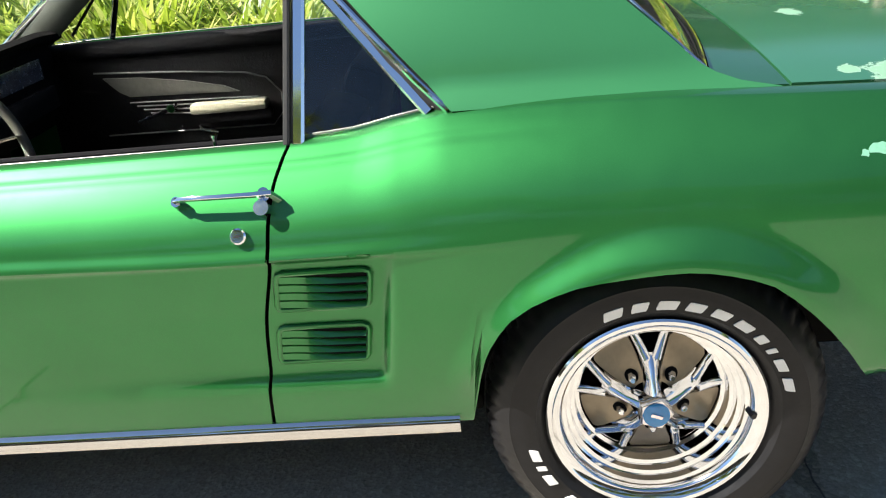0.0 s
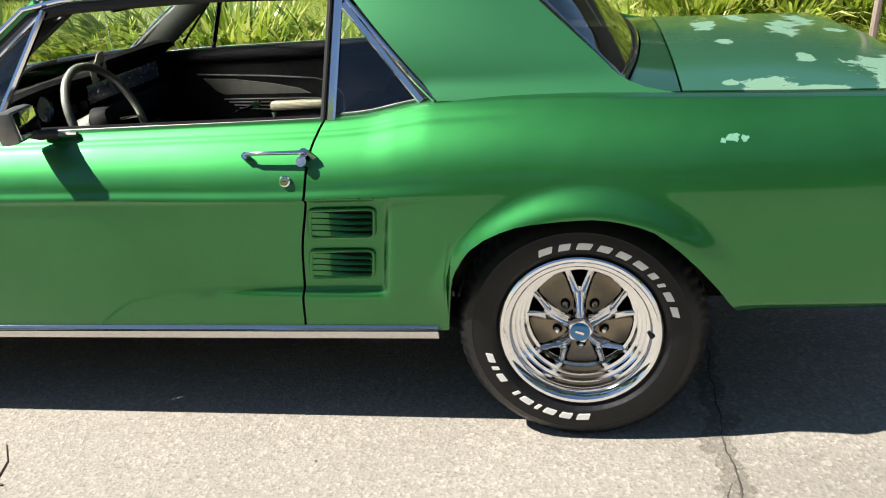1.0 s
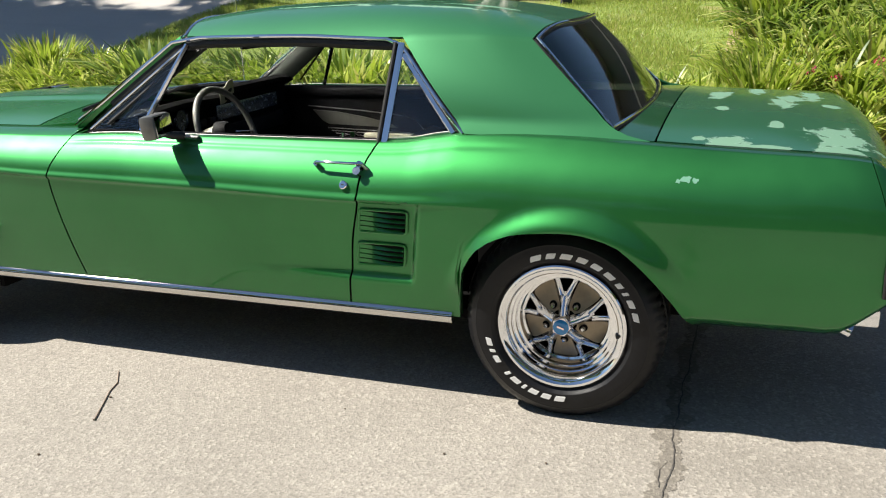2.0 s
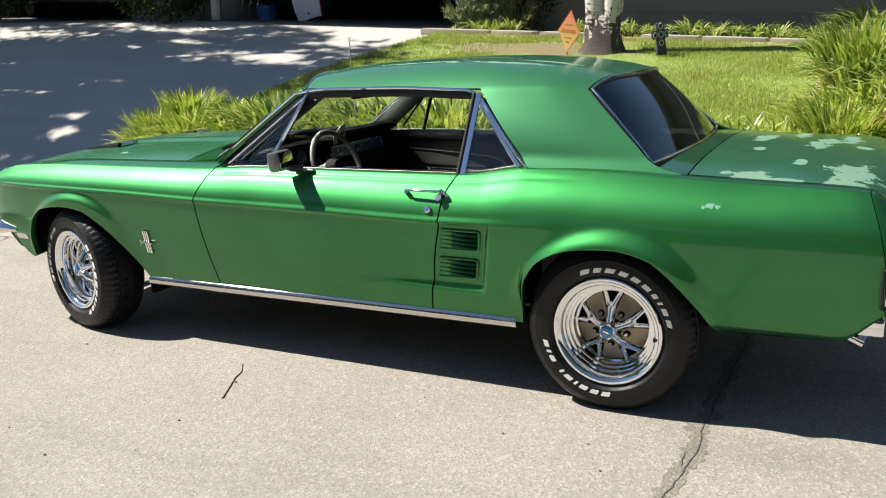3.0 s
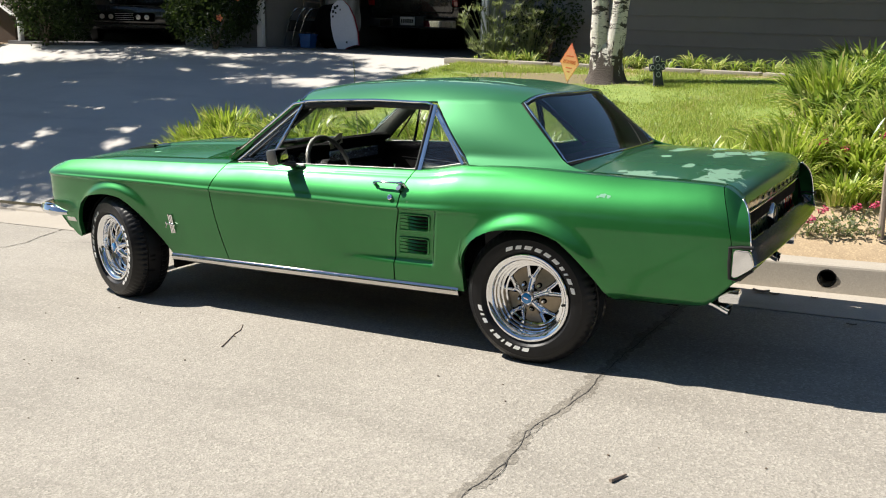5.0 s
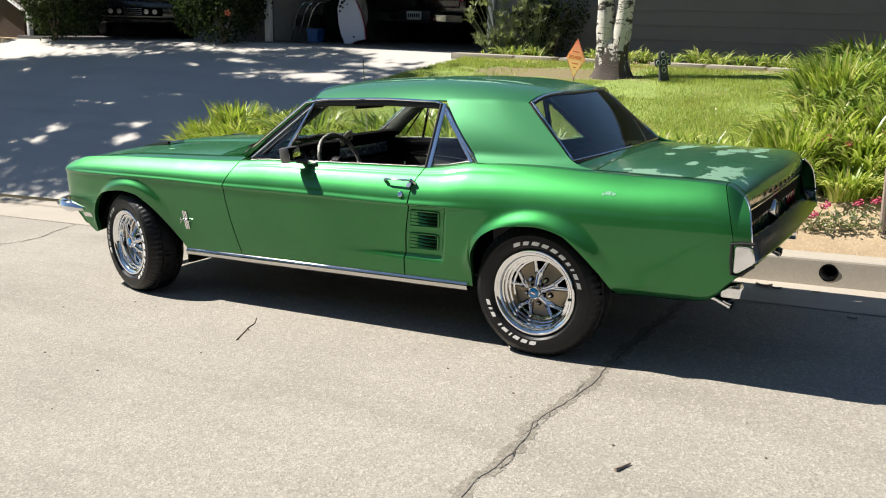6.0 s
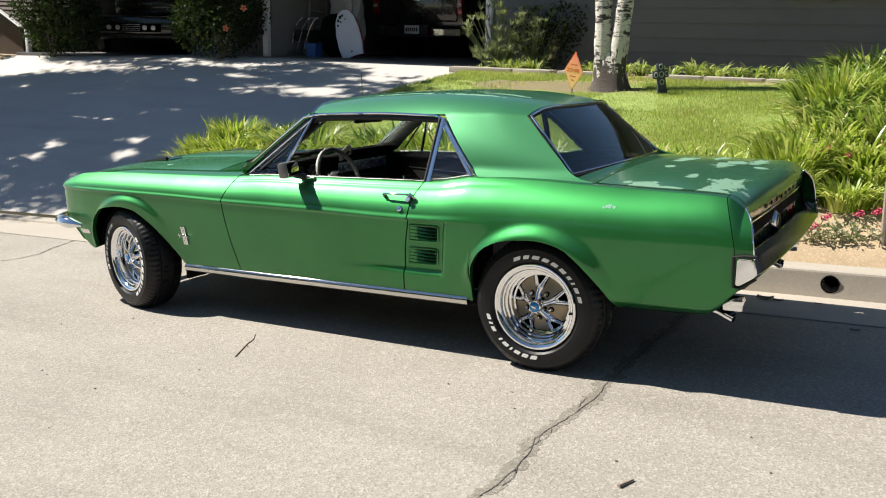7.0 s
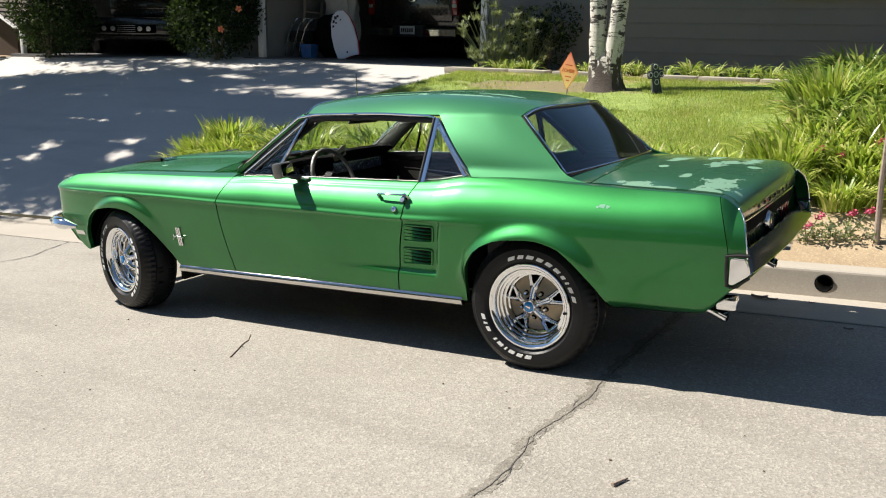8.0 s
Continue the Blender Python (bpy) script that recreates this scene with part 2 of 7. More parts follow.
def bark_birch():
    k = Mat("birch_bark")
    band = k.noise(6, 6, 0.7, (1, 1, 3.2))
    fine = k.noise(26, 5, 0.7, (1, 1, 2.5))
    c = k.ramp(fine, (0.3, (0.52, 0.48, 0.43)), (0.7, (0.78, 0.74, 0.68)))
    c = k.mix(k.ramp(band, (0.525, 0.0), (0.555, 1.0)), c, (0.055, 0.045, 0.04))
    sep = k.t.nodes.new("ShaderNodeSeparateXYZ")
    k.link(k.coord(), sep.inputs[0])
    low = k.math("ADD", sep.outputs[2], k.math("MULTIPLY", k.math("SUBTRACT", k.noise(13, 6, 0.65, (1, 1, 0.3)), 0.5), 1.5))
    c = k.mix(k.ramp(low, (0.30, 1.0), (0.36, 0.0)), c, (0.075, 0.058, 0.048))
    k.set(Base_Color=c, Roughness=0.85).bump(fine, 0.7, 0.02)
    return k.m


BIRCH = bark_birch()
BARK = plain("grey_bark", (0.12, 0.09, 0.065), 0.9, 0.0, 0.4, 14, 0.8)
SIDING = plain("grey_green_siding", (0.145, 0.15, 0.155), 0.7, 0.0, 0.12, 9, 0.15)
TRIM_WHITE = plain("white_trim", (0.72, 0.72, 0.70), 0.55, 0.0, 0.08, 20)
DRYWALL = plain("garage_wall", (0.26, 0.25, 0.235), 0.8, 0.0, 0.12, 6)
ROOF_TILE = plain("roof_shingle", (0.16, 0.13, 0.11), 0.9, 0.0, 0.25, 12, 0.5)
WOOD_GREY = plain("weathered_wood", (0.30, 0.24, 0.19), 0.85, 0.0, 0.3, 30, 0.6)
TRUCK_PAINT = plain("dark_truck_paint", (0.030, 0.027, 0.026), 0.25, 0.3, 0.1, 20, Coat_Weight=1.0)
PLASTIC_BLUE = plain("blue_plastic", (0.02, 0.10, 0.30), 0.45, 0.0, 0.1, 20)
FOAM_WHITE = plain("white_foam", (0.72, 0.71, 0.76), 0.5, 0.0, 0.06, 30)
FOAM_RED = plain("red_foam", (0.50, 0.02, 0.05), 0.5, 0.0, 0.1, 30)
CARDBOARD = plain("dusty_cloth", (0.50, 0.49, 0.47), 0.9, 0.0, 0.2, 20)
STONE_PAINT = plain("charcoal_foam", (0.055, 0.06, 0.075), 0.8, 0.0, 0.3, 30, 0.3)
STONE_LIGHT = plain("pale_scroll_paint", (0.50, 0.52, 0.55), 0.7, 0.0, 0.1, 30)
SIGN_INK = plain("rust_ink", (0.50, 0.12, 0.03), 0.6, 0.0, 0.2, 40)
INK = plain("black_ink", (0.02, 0.02, 0.02), 0.6, 0.0, 0.2, 40)


def sign_material():
    k = Mat("orange_sign_board")
    sep = k.t.nodes.new("ShaderNodeSeparateXYZ")
    k.link(k.coord(), sep.inputs[0])
    h = k.math("ADD", k.math("MULTIPLY", sep.outputs[2], 2.2), k.math("MULTIPLY", k.math("SUBTRACT", k.noise(9, 4), 0.5), 0.5))
    c = k.ramp(h, (0.1, (1.0, 0.86, 0.45)), (0.45, (1.0, 0.70, 0.36)), (0.85, (1.0, 0.44, 0.34)))
    k.set(Base_Color=c, Roughness=0.4, Coat_Weight=0.4)
    tr = k.t.nodes.new("ShaderNodeBsdfTranslucent")
    k.link(c, tr.inputs["Color"])
    ms = k.t.nodes.new("ShaderNodeMixShader")
    ms.inputs[0].default_value = 0.72
    k.link(k.b.outputs[0], ms.inputs[1])
    k.link(tr.outputs[0], ms.inputs[2])
    k.link(ms.outputs[0], k.t.nodes["Material Output"].inputs["Surface"])
    return k.m


SIGN = sign_material()


# ---------------------------------------------------------------- mesh helpers
def mesh_of(name, bm, material, smooth=True, sharp=40.0):
    me = bpy.data.meshes.new(name)
    bmesh.ops.recalc_face_normals(bm, faces=bm.faces[:])
    bm.to_mesh(me)
    bm.free()
    for m in material if isinstance(material, (list, tuple)) else [material]:
        me.materials.append(m)
    if smooth:
        me.polygons.foreach_set("use_smooth", [True] * len(me.polygons))
        me.set_sharp_from_angle(angle=radians(sharp))
    me.update()
    return me


def part(name, bm, material, parent, label="", smooth=True, sharp=40.0):
    ob = new(name, mesh_of(name, bm, material, smooth, sharp))
    ob.parent = parent
    return tagged(ob, label) if label else ob


def thing(name, label, category, m=None, bm=None, material=None, group="", kind="", smooth=True):
    """A top-level thing: an Empty, or one mesh."""
    ob = new(name, mesh_of(name, bm, material, smooth) if bm else None)
    if m is not None:
        ob.matrix_world = m
    return tagged(ob, label, category, group, kind)


def curve_of(*knots):
    """A monotone cubic through (x, y) knots."""
    xs, ys = np.array(knots, float).T
    h, d = np.diff(xs), np.diff(ys) / np.diff(xs)
    m = np.zeros(len(xs))
    m[0], m[-1] = d[0], d[-1]
    for i in range(1, len(xs) - 1):
        if d[i - 1] * d[i] > 0:
            w1, w2 = 2 * h[i] + h[i - 1], h[i] + 2 * h[i - 1]
            m[i] = (w1 + w2) / (w1 / d[i - 1] + w2 / d[i])

    def f(x):
        if x <= xs[0]:
            return ys[0] + m[0] * (x - xs[0]) * 0
        if x >= xs[-1]:
            return ys[-1]
        i = int(np.searchsorted(xs, x)) - 1
        t = (x - xs[i]) / h[i]
        return ((1 + 2 * t) * (1 - t) ** 2 * ys[i] + t * (1 - t) ** 2 * h[i] * m[i] + t * t * (3 - 2 * t) * ys[i + 1] + t * t * (t - 1) * h[i] * m[i + 1])
    return f


def step(a, b, x):
    t = min(1.0, max(0.0, (x - a) / (b - a)))
    return t * t * (3 - 2 * t)


def lerp(a, b, t):
    return a + (b - a) * t


def add_grid(bm, rows, mat=0, close=False):
    vs = [[bm.verts.new(p) for p in row] for row in rows]
    for a, b in zip(vs, vs[1:]):
        n = len(a)
        for i in range(n if close else n - 1):
            j = (i + 1) % n
            try:
                bm.faces.new((a[i], a[j], b[j], b[i])).material_index = mat
            except ValueError:
                pass
    return vs


def grid(rows, close=False):
    bm = bmesh.new()
    add_grid(bm, rows, 0, close)
    return bm


def thick(bm, depth, weld=True):
    """Gives an open sheet a thickness behind its face."""
    if weld:
        bmesh.ops.remove_doubles(bm, verts=bm.verts[:], dist=1e-5)
    bmesh.ops.recalc_face_normals(bm, faces=bm.faces[:])
    bm.normal_update()
    faces = bm.faces[:]
    edges = [(e.verts[0], e.verts[1]) for e in bm.edges if len(e.link_faces) == 1]
    back = {v: bm.verts.new(v.co - v.normal * depth) for v in bm.verts[:]}
    for f in faces:
        bm.faces.new([back[v] for v in reversed(f.verts)]).material_index = f.material_index
    for v, w in edges:
        try:
            bm.faces.new((v, w, back[w], back[v]))
        except ValueError:
            pass
    return bm


def mirrored(rows):
    return [[(x, -y, z) for x, y, z in row] for row in rows]


def add_box(bm, lo, hi, bevel=0.0, m=None, mat=0):
    mid = [(a + b) / 2 for a, b in zip(lo, hi)]
    size = [b - a for a, b in zip(lo, hi)]
    made = bmesh.ops.create_cube(bm, size=1.0, matrix=Matrix.Translation(mid) @ Matrix.Diagonal((*size, 1)))
    vs = made["verts"]
    fs = list({f for v in vs for f in v.link_faces})
    if bevel:
        out = bmesh.ops.bevel(bm, geom=list({e for v in vs for e in v.link_edges}), offset=bevel, segments=2, affect="EDGES", profile=0.6)
        fs = list({f for f in out["faces"]} | {f for v in out["verts"] for f in v.link_faces})
    for f in fs:
        f.material_index = mat
    if m is not None:
        bmesh.ops.transform(bm, matrix=m, verts=list({v for f in fs for v in f.verts}))
    return bm


def box(lo, hi, bevel=0.0, m=None):
    return add_box(bmesh.new(), lo, hi, bevel, m)


def add_sweep(bm, pts, section, up=(0, 0, 1), closed=False, caps=True, taper=None, mat=0):
    """Carries a 2D section (side, up) along a line of points."""
    pts = [Vector(p) for p in pts]
    n = len(pts)
    rows = []
    for i, p in enumerate(pts):
        a = pts[(i - 1) % n] if closed or i else pts[0]
        b = pts[(i + 1) % n] if closed or i < n - 1 else pts[-1]
        t = (b - a).normalized()
        side = t.cross(Vector(up))
        side = side.normalized() if side.length > 1e-6 else Vector((1, 0, 0))
        u = side.cross(t).normalized()
        k = taper(i / max(1, n - 1)) if taper else 1.0
        rows.append([p + side * sx * k + u * su * k for sx, su in section])
    if closed:
        rows.append(rows[0])
    vs = add_grid(bm, rows, mat, True)
    if caps and not closed:
        for row in (vs[0], vs[-1]):
            bm.faces.new(row).material_index = mat
    if closed:
        bmesh.ops.remove_doubles(bm, verts=bm.verts[:], dist=1e-6)
    return bm


def ring(rx, ry=None, n=10):
    ry = ry or rx
    return [(rx * math.cos(2 * math.pi * i / n), ry * math.sin(2 * math.pi * i / n)) for i in range(n)]


def rail(w, h, r=0.3):
    """A rounded rectangular section."""
    out = []
    for sx, sy in ((1, 1), (-1, 1), (-1, -1), (1, -1)):
        k = min(w, h) * r
        a = [(w / 2 - k, h / 2), (w / 2, h / 2 - k)]
        out += [(sx * px, sy * py) for px, py in (a[::-1] if sx * sy > 0 else a)]
    return out


def sweep(pts, section, up=(0, 0, 1), closed=False, taper=None):
    return add_sweep(bmesh.new(), pts, section, up, closed, True, taper)


def add_revolve(bm, profile, n=48, axis_y=0.0, mat=0, closed=False, centre=(0, 0, 0)):
    """Turns (radius, y) round the y axis."""
    rows = []
    for i in range(n + 1):
        a = 2 * math.pi * i / n
        rows.append([(centre[0] + r * math.cos(a), centre[1] + y, centre[2] + r * math.sin(a)) for r, y in profile])
    add_grid(bm, rows, mat, closed)
    bmesh.ops.remove_doubles(bm, verts=bm.verts[:], dist=1e-6)
    return bm


def revolve(profile, n=48, closed=False):
    return add_revolve(bmesh.new(), profile, n, closed=closed)


def add_prism(bm, poly, y0, y1, mat=0):
    """A polygon of (x, z) pulled along y."""
    a = [bm.verts.new((x, y0, z)) for x, z in poly]
    b = [bm.verts.new((x, y1, z)) for x, z in poly]
    bm.faces.new(a).material_index = mat
    bm.faces.new(b[::-1]).material_index = mat
    for i in range(len(a)):
        j = (i + 1) % len(a)
        bm.faces.new((a[i], b[i], b[j], a[j])).material_index = mat
    return bm


def prism(poly, y0, y1, bevel=0.0):
    bm = add_prism(bmesh.new(), poly, y0, y1)
    if bevel:
        bmesh.ops.bevel(bm, geom=bm.edges[:], offset=bevel, segments=2, affect="EDGES")
    return bm


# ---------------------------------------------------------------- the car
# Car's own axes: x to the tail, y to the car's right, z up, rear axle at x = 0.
AXLE_F, WHEEL_Z, TYRE_R = -2.78, 0.314, 0.322
belt = curve_of((-3.455, 0.768), (-3.435, 0.785), (-3.34, 0.81), (-3.22, 0.835), (-2.85, 0.85), (-2.0, 0.853), (-1.6, 0.868), (-0.95, 0.868), (-0.66, 0.868), (-0.52, 0.874), (-0.43, 0.889), (-0.34, 0.900), (-0.2, 0.902), (0.0, 0.898), (0.26, 0.885), (0.5, 0.875), (0.80, 0.864), (0.85, 0.857), (0.885, 0.838), (0.915, 0.812))
crease = curve_of((-3.42, 0.748), (-2.8, 0.742), (-2.37, 0.735), (-1.92, 0.722), (-1.29, 0.712), (-0.7, 0.698), (-0.3, 0.70), (0.3, 0.71), (0.98, 0.70))
w_belt = curve_of((-3.455, 0.705), (-3.425, 0.730), (-3.25, 0.758), (-2.8, 0.775), (-2.0, 0.776), (-1.2, 0.773), (-0.6, 0.768), (-0.33, 0.755), (0.0, 0.750), (0.4, 0.752), (0.87, 0.765), (0.98, 0.740))
w_crease = curve_of((-3.455, 0.745), (-3.440, 0.772), (-3.40, 0.806), (-3.3, 0.835), (-3.1, 0.858), (-2.78, 0.872), (-2.2, 0.875), (-1.6, 0.880), (-0.7, 0.884), (-0.2, 0.885), (0.4, 0.878), (0.87, 0.862), (0.98, 0.845))
w_low = curve_of((-3.455, 0.72), (-3.435, 0.748), (-3.39, 0.775), (-3.1, 0.81), (-2.3, 0.805), (-0.4, 0.805), (0.4, 0.80), (0.98, 0.78))
arch_f = curve_of((-3.115, 0.355), (-3.112, 0.42), (-3.102, 0.505), (-3.05, 0.585), (-2.94, 0.635), (-2.78, 0.652), (-2.67, 0.640), (-2.57, 0.585), (-2.45, 0.472), (-2.335, 0.345), (-2.32, 0.32))
arch_r = curve_of((-0.330, 0.30), (-0.325, 0.40), (-0.295, 0.515), (-0.22, 0.595), (-0.11, 0.635), (0.03, 0.645), (0.16, 0.618), (0.245, 0.55), (0.325, 0.45), (0.375, 0.375), (0.40, 0.345))
skirt = curve_of((-3.42, 0.55), (-3.3, 0.49), (-3.115, 0.355), (-3.10, 0.355), (-2.31, 0.315), (-0.33, 0.30), (0.40, 0.335), (0.65, 0.345), (0.76, 0.354), (0.82, 0.382), (0.905, 0.474), (0.98, 0.53))


def hem(x):
    """The lower edge of the side."""
    if -3.115 <= x <= -2.32:
        return arch_f(x)
    if -0.330 <= x <= 0.40:
        return arch_r(x)
    return skirt(x)


def side_y(x, z):
    zb, zc, wb, wc, wl = belt(x), crease(x), w_belt(x), w_crease(x), w_low(x)
    k = 1 - step(-0.62, -0.16, x)
    kf = step(-3.40, -3.2, x)
    # the rounded haunch of the tail
    zp, wp = 0.63, wc + 0.004
    soft = wp - (wp - wb) * min(1.0, (z - zp) / (zb - zp)) ** 2.9 if z > zp else wp - (wp - wl) * min(1.0, (zp - z) / (zp - 0.30)) ** 2.3
    if z >= zc:
        s = min(1.0, (z - zc) / (zb - zc))
        sharp = wc - (wc - wb) * (0.06 * kf * step(0.0, 0.16, s) + (1 - 0.06 * kf) * s ** 1.85)
        y = lerp(soft, sharp, k) - 0.0035 * math.exp(-((s - 0.85) / 0.04) ** 2) * step(-1.90, -1.80, x) * (1 - step(-0.30, -0.05, x))
    else:
        s = min(1.0, (zc - z) / (zc - 0.30))
        sharp = wc - 0.008 * step(0, 0.035, s) - (wc - 0.008 - wl) * s ** 1.6
        y = lerp(soft, sharp, k)
        # the sculpted hollow ahead of the rear wheel, closed by the rib behind the vents
        d = step(-1.30, -0.60, x) * (1 - step(-0.487, -0.460, x - 0.16 * (z - 0.58))) * step(0.405, 0.445, z)
        y -= 0.024 * d * (0.4 + 0.6 * min(1.0, s / 0.3))
    roll = 0.395 + 0.9 * max(0.0, x - 0.80)
    if x > 0.30 and z < roll:
        y -= 0.050 * step(0.30, 0.45, x) * ((roll - z) / 0.05) ** 1.8
    # flared lips of the wheel openings
    for cx, cz, a0, a1, ra in ((-2.74, 0.315, -3.115, -2.32, 0.365), (0.015, 0.30, -0.330, 0.40, 0.345)):
        r = math.hypot(x - cx, z - cz)
        up = step(0.02, 0.20, z - cz)
        back = math.degrees(math.atan2(z - cz, x - cx))
        fade, deep, wide = (step(8, 62, back), 0.034, 0.080) if cx > -1 else (step(20, 85, back), 0.026, 0.055)
        y += deep * up * fade * (1 - step(ra + 0.005, ra + wide, r)) * step(0.30, 0.50, z)
    return y


def x_spread(a, b, extra=()):
    """Columns from a to b, close together near the ends of the wheel openings."""
    xs = set(np.linspace(0, 1, 45).round(4))
    for e in extra:
        for d in (0.0, 0.002, 0.006, 0.012, 0.02, 0.03, 0.045, 0.06, 0.08):
            for s in (-1, 1):
                t = (e + s * d - a) / (b - a)
                if 0 < t < 1:
                    xs.add(round(t, 4))
    return sorted(xs)


def side_rows(left, right, extra=(), inner=None, low=46, high=44):
    """Rows of a side panel between two upright edges x = left(z), right(z); inner: the (y, z) at which its top ends."""
    a, b = left(0.6), right(0.6)
    cols = []
    for s in x_spread(a, b, extra):
        col = []
        for j in range(low + high + 1):
            x = lerp(a, b, s)
            for _ in range(5):
                lo, mid, hi = hem(x), crease(x), belt(x)
                z = lerp(lo, mid, 1 - (1 - j / low) ** 1.5) if j <= low else lerp(mid, hi, (j - low) / high)
                x = lerp(left(z), right(z), s)
            col.append((x, side_y(x, z), z))
        x = col[-1][0]
        if inner:
            yi, zi = inner(x)
            y0, z0 = col[-1][1], col[-1][2]
            for t in (0.08, 0.2, 0.35, 0.55, 0.78, 1.0):
                col.append((x, lerp(y0, yi, t), lerp(z0, zi, 1 - (1 - t) ** 2.0)))
        # the returned edge of the sheet at the hem
        x, y, z = col[0]
        col.insert(0, (x, y - 0.03, z + 0.004))
        cols.append(col)
    return cols


GAP = 0.0035
door_front = curve_of((0.30, -1.862), (0.45, -1.888), (0.60, -1.910), (0.72, -1.922), (0.80, -1.892), (0.87, -1.858))
door_rear = curve_of((0.30, -0.744), (0.45, -0.722), (0.56, -0.705), (0.69, -0.670), (0.80, -0.655), (0.845, -0.640), (0.89, -0.616))


def fixed(v):
    return lambda z: v


def shifted(f, d):
    return lambda z: f(z) + d


tail_seam = curve_of((0.44, 0.912), (0.63, 0.903), (0.74, 0.882), (0.862, 0.842))
tail_edge = curve_of((0.47, 0.985), (0.62, 0.974), (0.70, 0.964), (0.748, 0.956), (0.777, 0.945), (0.80, 0.929), (0.815, 0.914))
hood_edge = curve_of((-3.40, 0.800), (-3.2, 0.838), (-2.75, 0.866), (-2.1, 0.872), (-1.85, 0.878))


LEAN = Matrix.Translation((0, -0.8, 0)) @ Matrix.Rotation(radians(-1.0), 4, "X") @ Matrix.Translation((0, 0.8, 0))
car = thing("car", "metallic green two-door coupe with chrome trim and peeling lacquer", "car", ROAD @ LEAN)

for side in (-1, 1):
    def sided(rows):
        return rows if side > 0 else mirrored(rows)

    fender = part("front_fender", thick(grid(sided((side_rows(fixed(-3.455), shifted(door_front, -GAP), (-3.11, -2.325), lambda x: (0.665, hood_edge(x)))))), 0.004, False), PAINT, car)
    door = part("door", thick(grid(sided((side_rows(shifted(door_front, GAP), shifted(door_rear, -GAP), (), lambda x: (w_belt(x) - 0.022, belt(x) + 0.005))))), 0.004, False), PAINT, car)
    quarter = part("quarter_panel", thick(grid(sided((side_rows(shifted(door_rear, GAP), shifted(tail_seam, -0.0015), (-0.33, 0.38, -0.474),
                   lambda x: (lerp(w_belt(x) - 0.040, 0.708, step(-0.40, 0.25, x)), belt(x) + lerp(0.008, 0.003, step(-0.4, 0.2, x))))))), 0.004, False), PAINT, car)
    part("quarter_extension", thick(grid(sided((side_rows(shifted(tail_seam, 0.0015), tail_edge, (), lambda x: (0.70, belt(x) + 0.004))))), 0.005, False), PAINT, car)
    part("seam_backing", sweep([Vector((tail_seam(z), side * (side_y(tail_seam(z), z) - 0.012), z)) for z in np.linspace(0.49, 0.852, 14)], rail(0.010, 0.010), (0, side, 0)), BLACK, car)

# floor pan, inner wings and bulkheads behind the outer panels
for nm, lo, hi in (("floor_pan", (-2.30, -0.70, 0.25), (-0.33, 0.70, 0.29)), ("engine_bay", (-3.25, -0.50, 0.30), (-2.28, 0.50, 0.62)), ("axle_tunnel", (-0.36, -0.56, 0.28), (0.62, 0.56, 0.66)),
                   ("boot_tub", (-0.10, -0.705, 0.655), (0.90, 0.705, 0.83)), ("bulkhead", (-2.12, -0.70, 0.26), (-2.04, 0.70, 0.84)), ("seat_bulkhead", (-0.18, -0.66, 0.58), (-0.10, 0.66, 0.86)), ("bonnet_brace", (-3.20, -0.62, 0.60), (-2.13, 0.62, 0.79))):
    part(nm, box(lo, hi, 0.012), BLACK, car)
for side in (-1, 1):
    for cx, r in ((-2.70, 0.405), (0.03, 0.352)):
        rows = []
        for y, rr in ((0.785, 0.012), (0.70, 0.03), (0.50, 0.03), (0.48, 0.01)):
            rows.append([(cx + (r + rr) * math.cos(a), side * y, 0.31 + (r - 0.045 + rr) * math.sin(a)) for a in np.linspace(0.28, math.pi - 0.22, 25)])
        rows.append([(cx, side * 0.47, 0.35)] * 25)
        bm = grid(rows)
        bmesh.ops.remove_doubles(bm, verts=bm.verts[:], dist=1e-5)
        part("wheel_well", thick(bm, 0.004), BLACK, car)

# bonnet, with its raised middle and the two inset louvres
bonnet_mid = curve_of((-3.50, 0.775), (-3.42, 0.815), (-3.25, 0.858), (-2.9, 0.892), (-2.4, 0.912), (-2.12, 0.918))


def bonnet_z(x, y):
    e, m = hood_edge(x), bonnet_mid(x)
    s = abs(y) / 0.66
    return e + (m - e) * (1 - s ** 2.2) + 0.012 * (1 - step(0.16, 0.24, abs(y))) * step(-3.45, -3.0, x)


rows = []
for i in range(41):
    s = i / 40
    row = []
    for j in range(45):
        y = lerp(-0.659, 0.659, j / 44)
        front = -3.425 - 0.085 * (1 - (abs(y) / 0.66) ** 2.5)
        back = -2.13 - 0.035 * (1 - (abs(y) / 0.66) ** 2)
        x = lerp(front, back, s)
        row.append((x, y, bonnet_z(x, y)))
    rows.append(row)
bonnet = part("bonnet", thick(grid(rows), 0.012), PAINT_BONNET, car, "green bonnet with a raised middle")
for side in (-1, 1):
    bm = bmesh.new()
    rows = []
    for t in np.linspace(0, 1, 9):
        x = lerp(-3.22, -2.90, t)
        w = 0.02 + 0.05 * t
        rows.append([(x, side * (0.30 + o * w), bonnet_z(x, 0.30) + h) for o, h in ((-1, 0.001), (-1, 0.016 * t + 0.004), (1, 0.016 * t + 0.004), (1, 0.001))])
    add_grid(bm, rows, 0, True)
    louvre = part("hood_louvre", bm, SEAL, bonnet, "black inset bonnet louvre")
    part("louvre_lamp", box((-2.905, side * 0.30 - 0.055, bonnet_z(-2.9, 0.3) + 0.002), (-2.875, side * 0.30 + 0.055, bonnet_z(-2.9, 0.3) + 0.02), 0.004), CHROME_WORN, louvre, "small bright turn-signal lens")

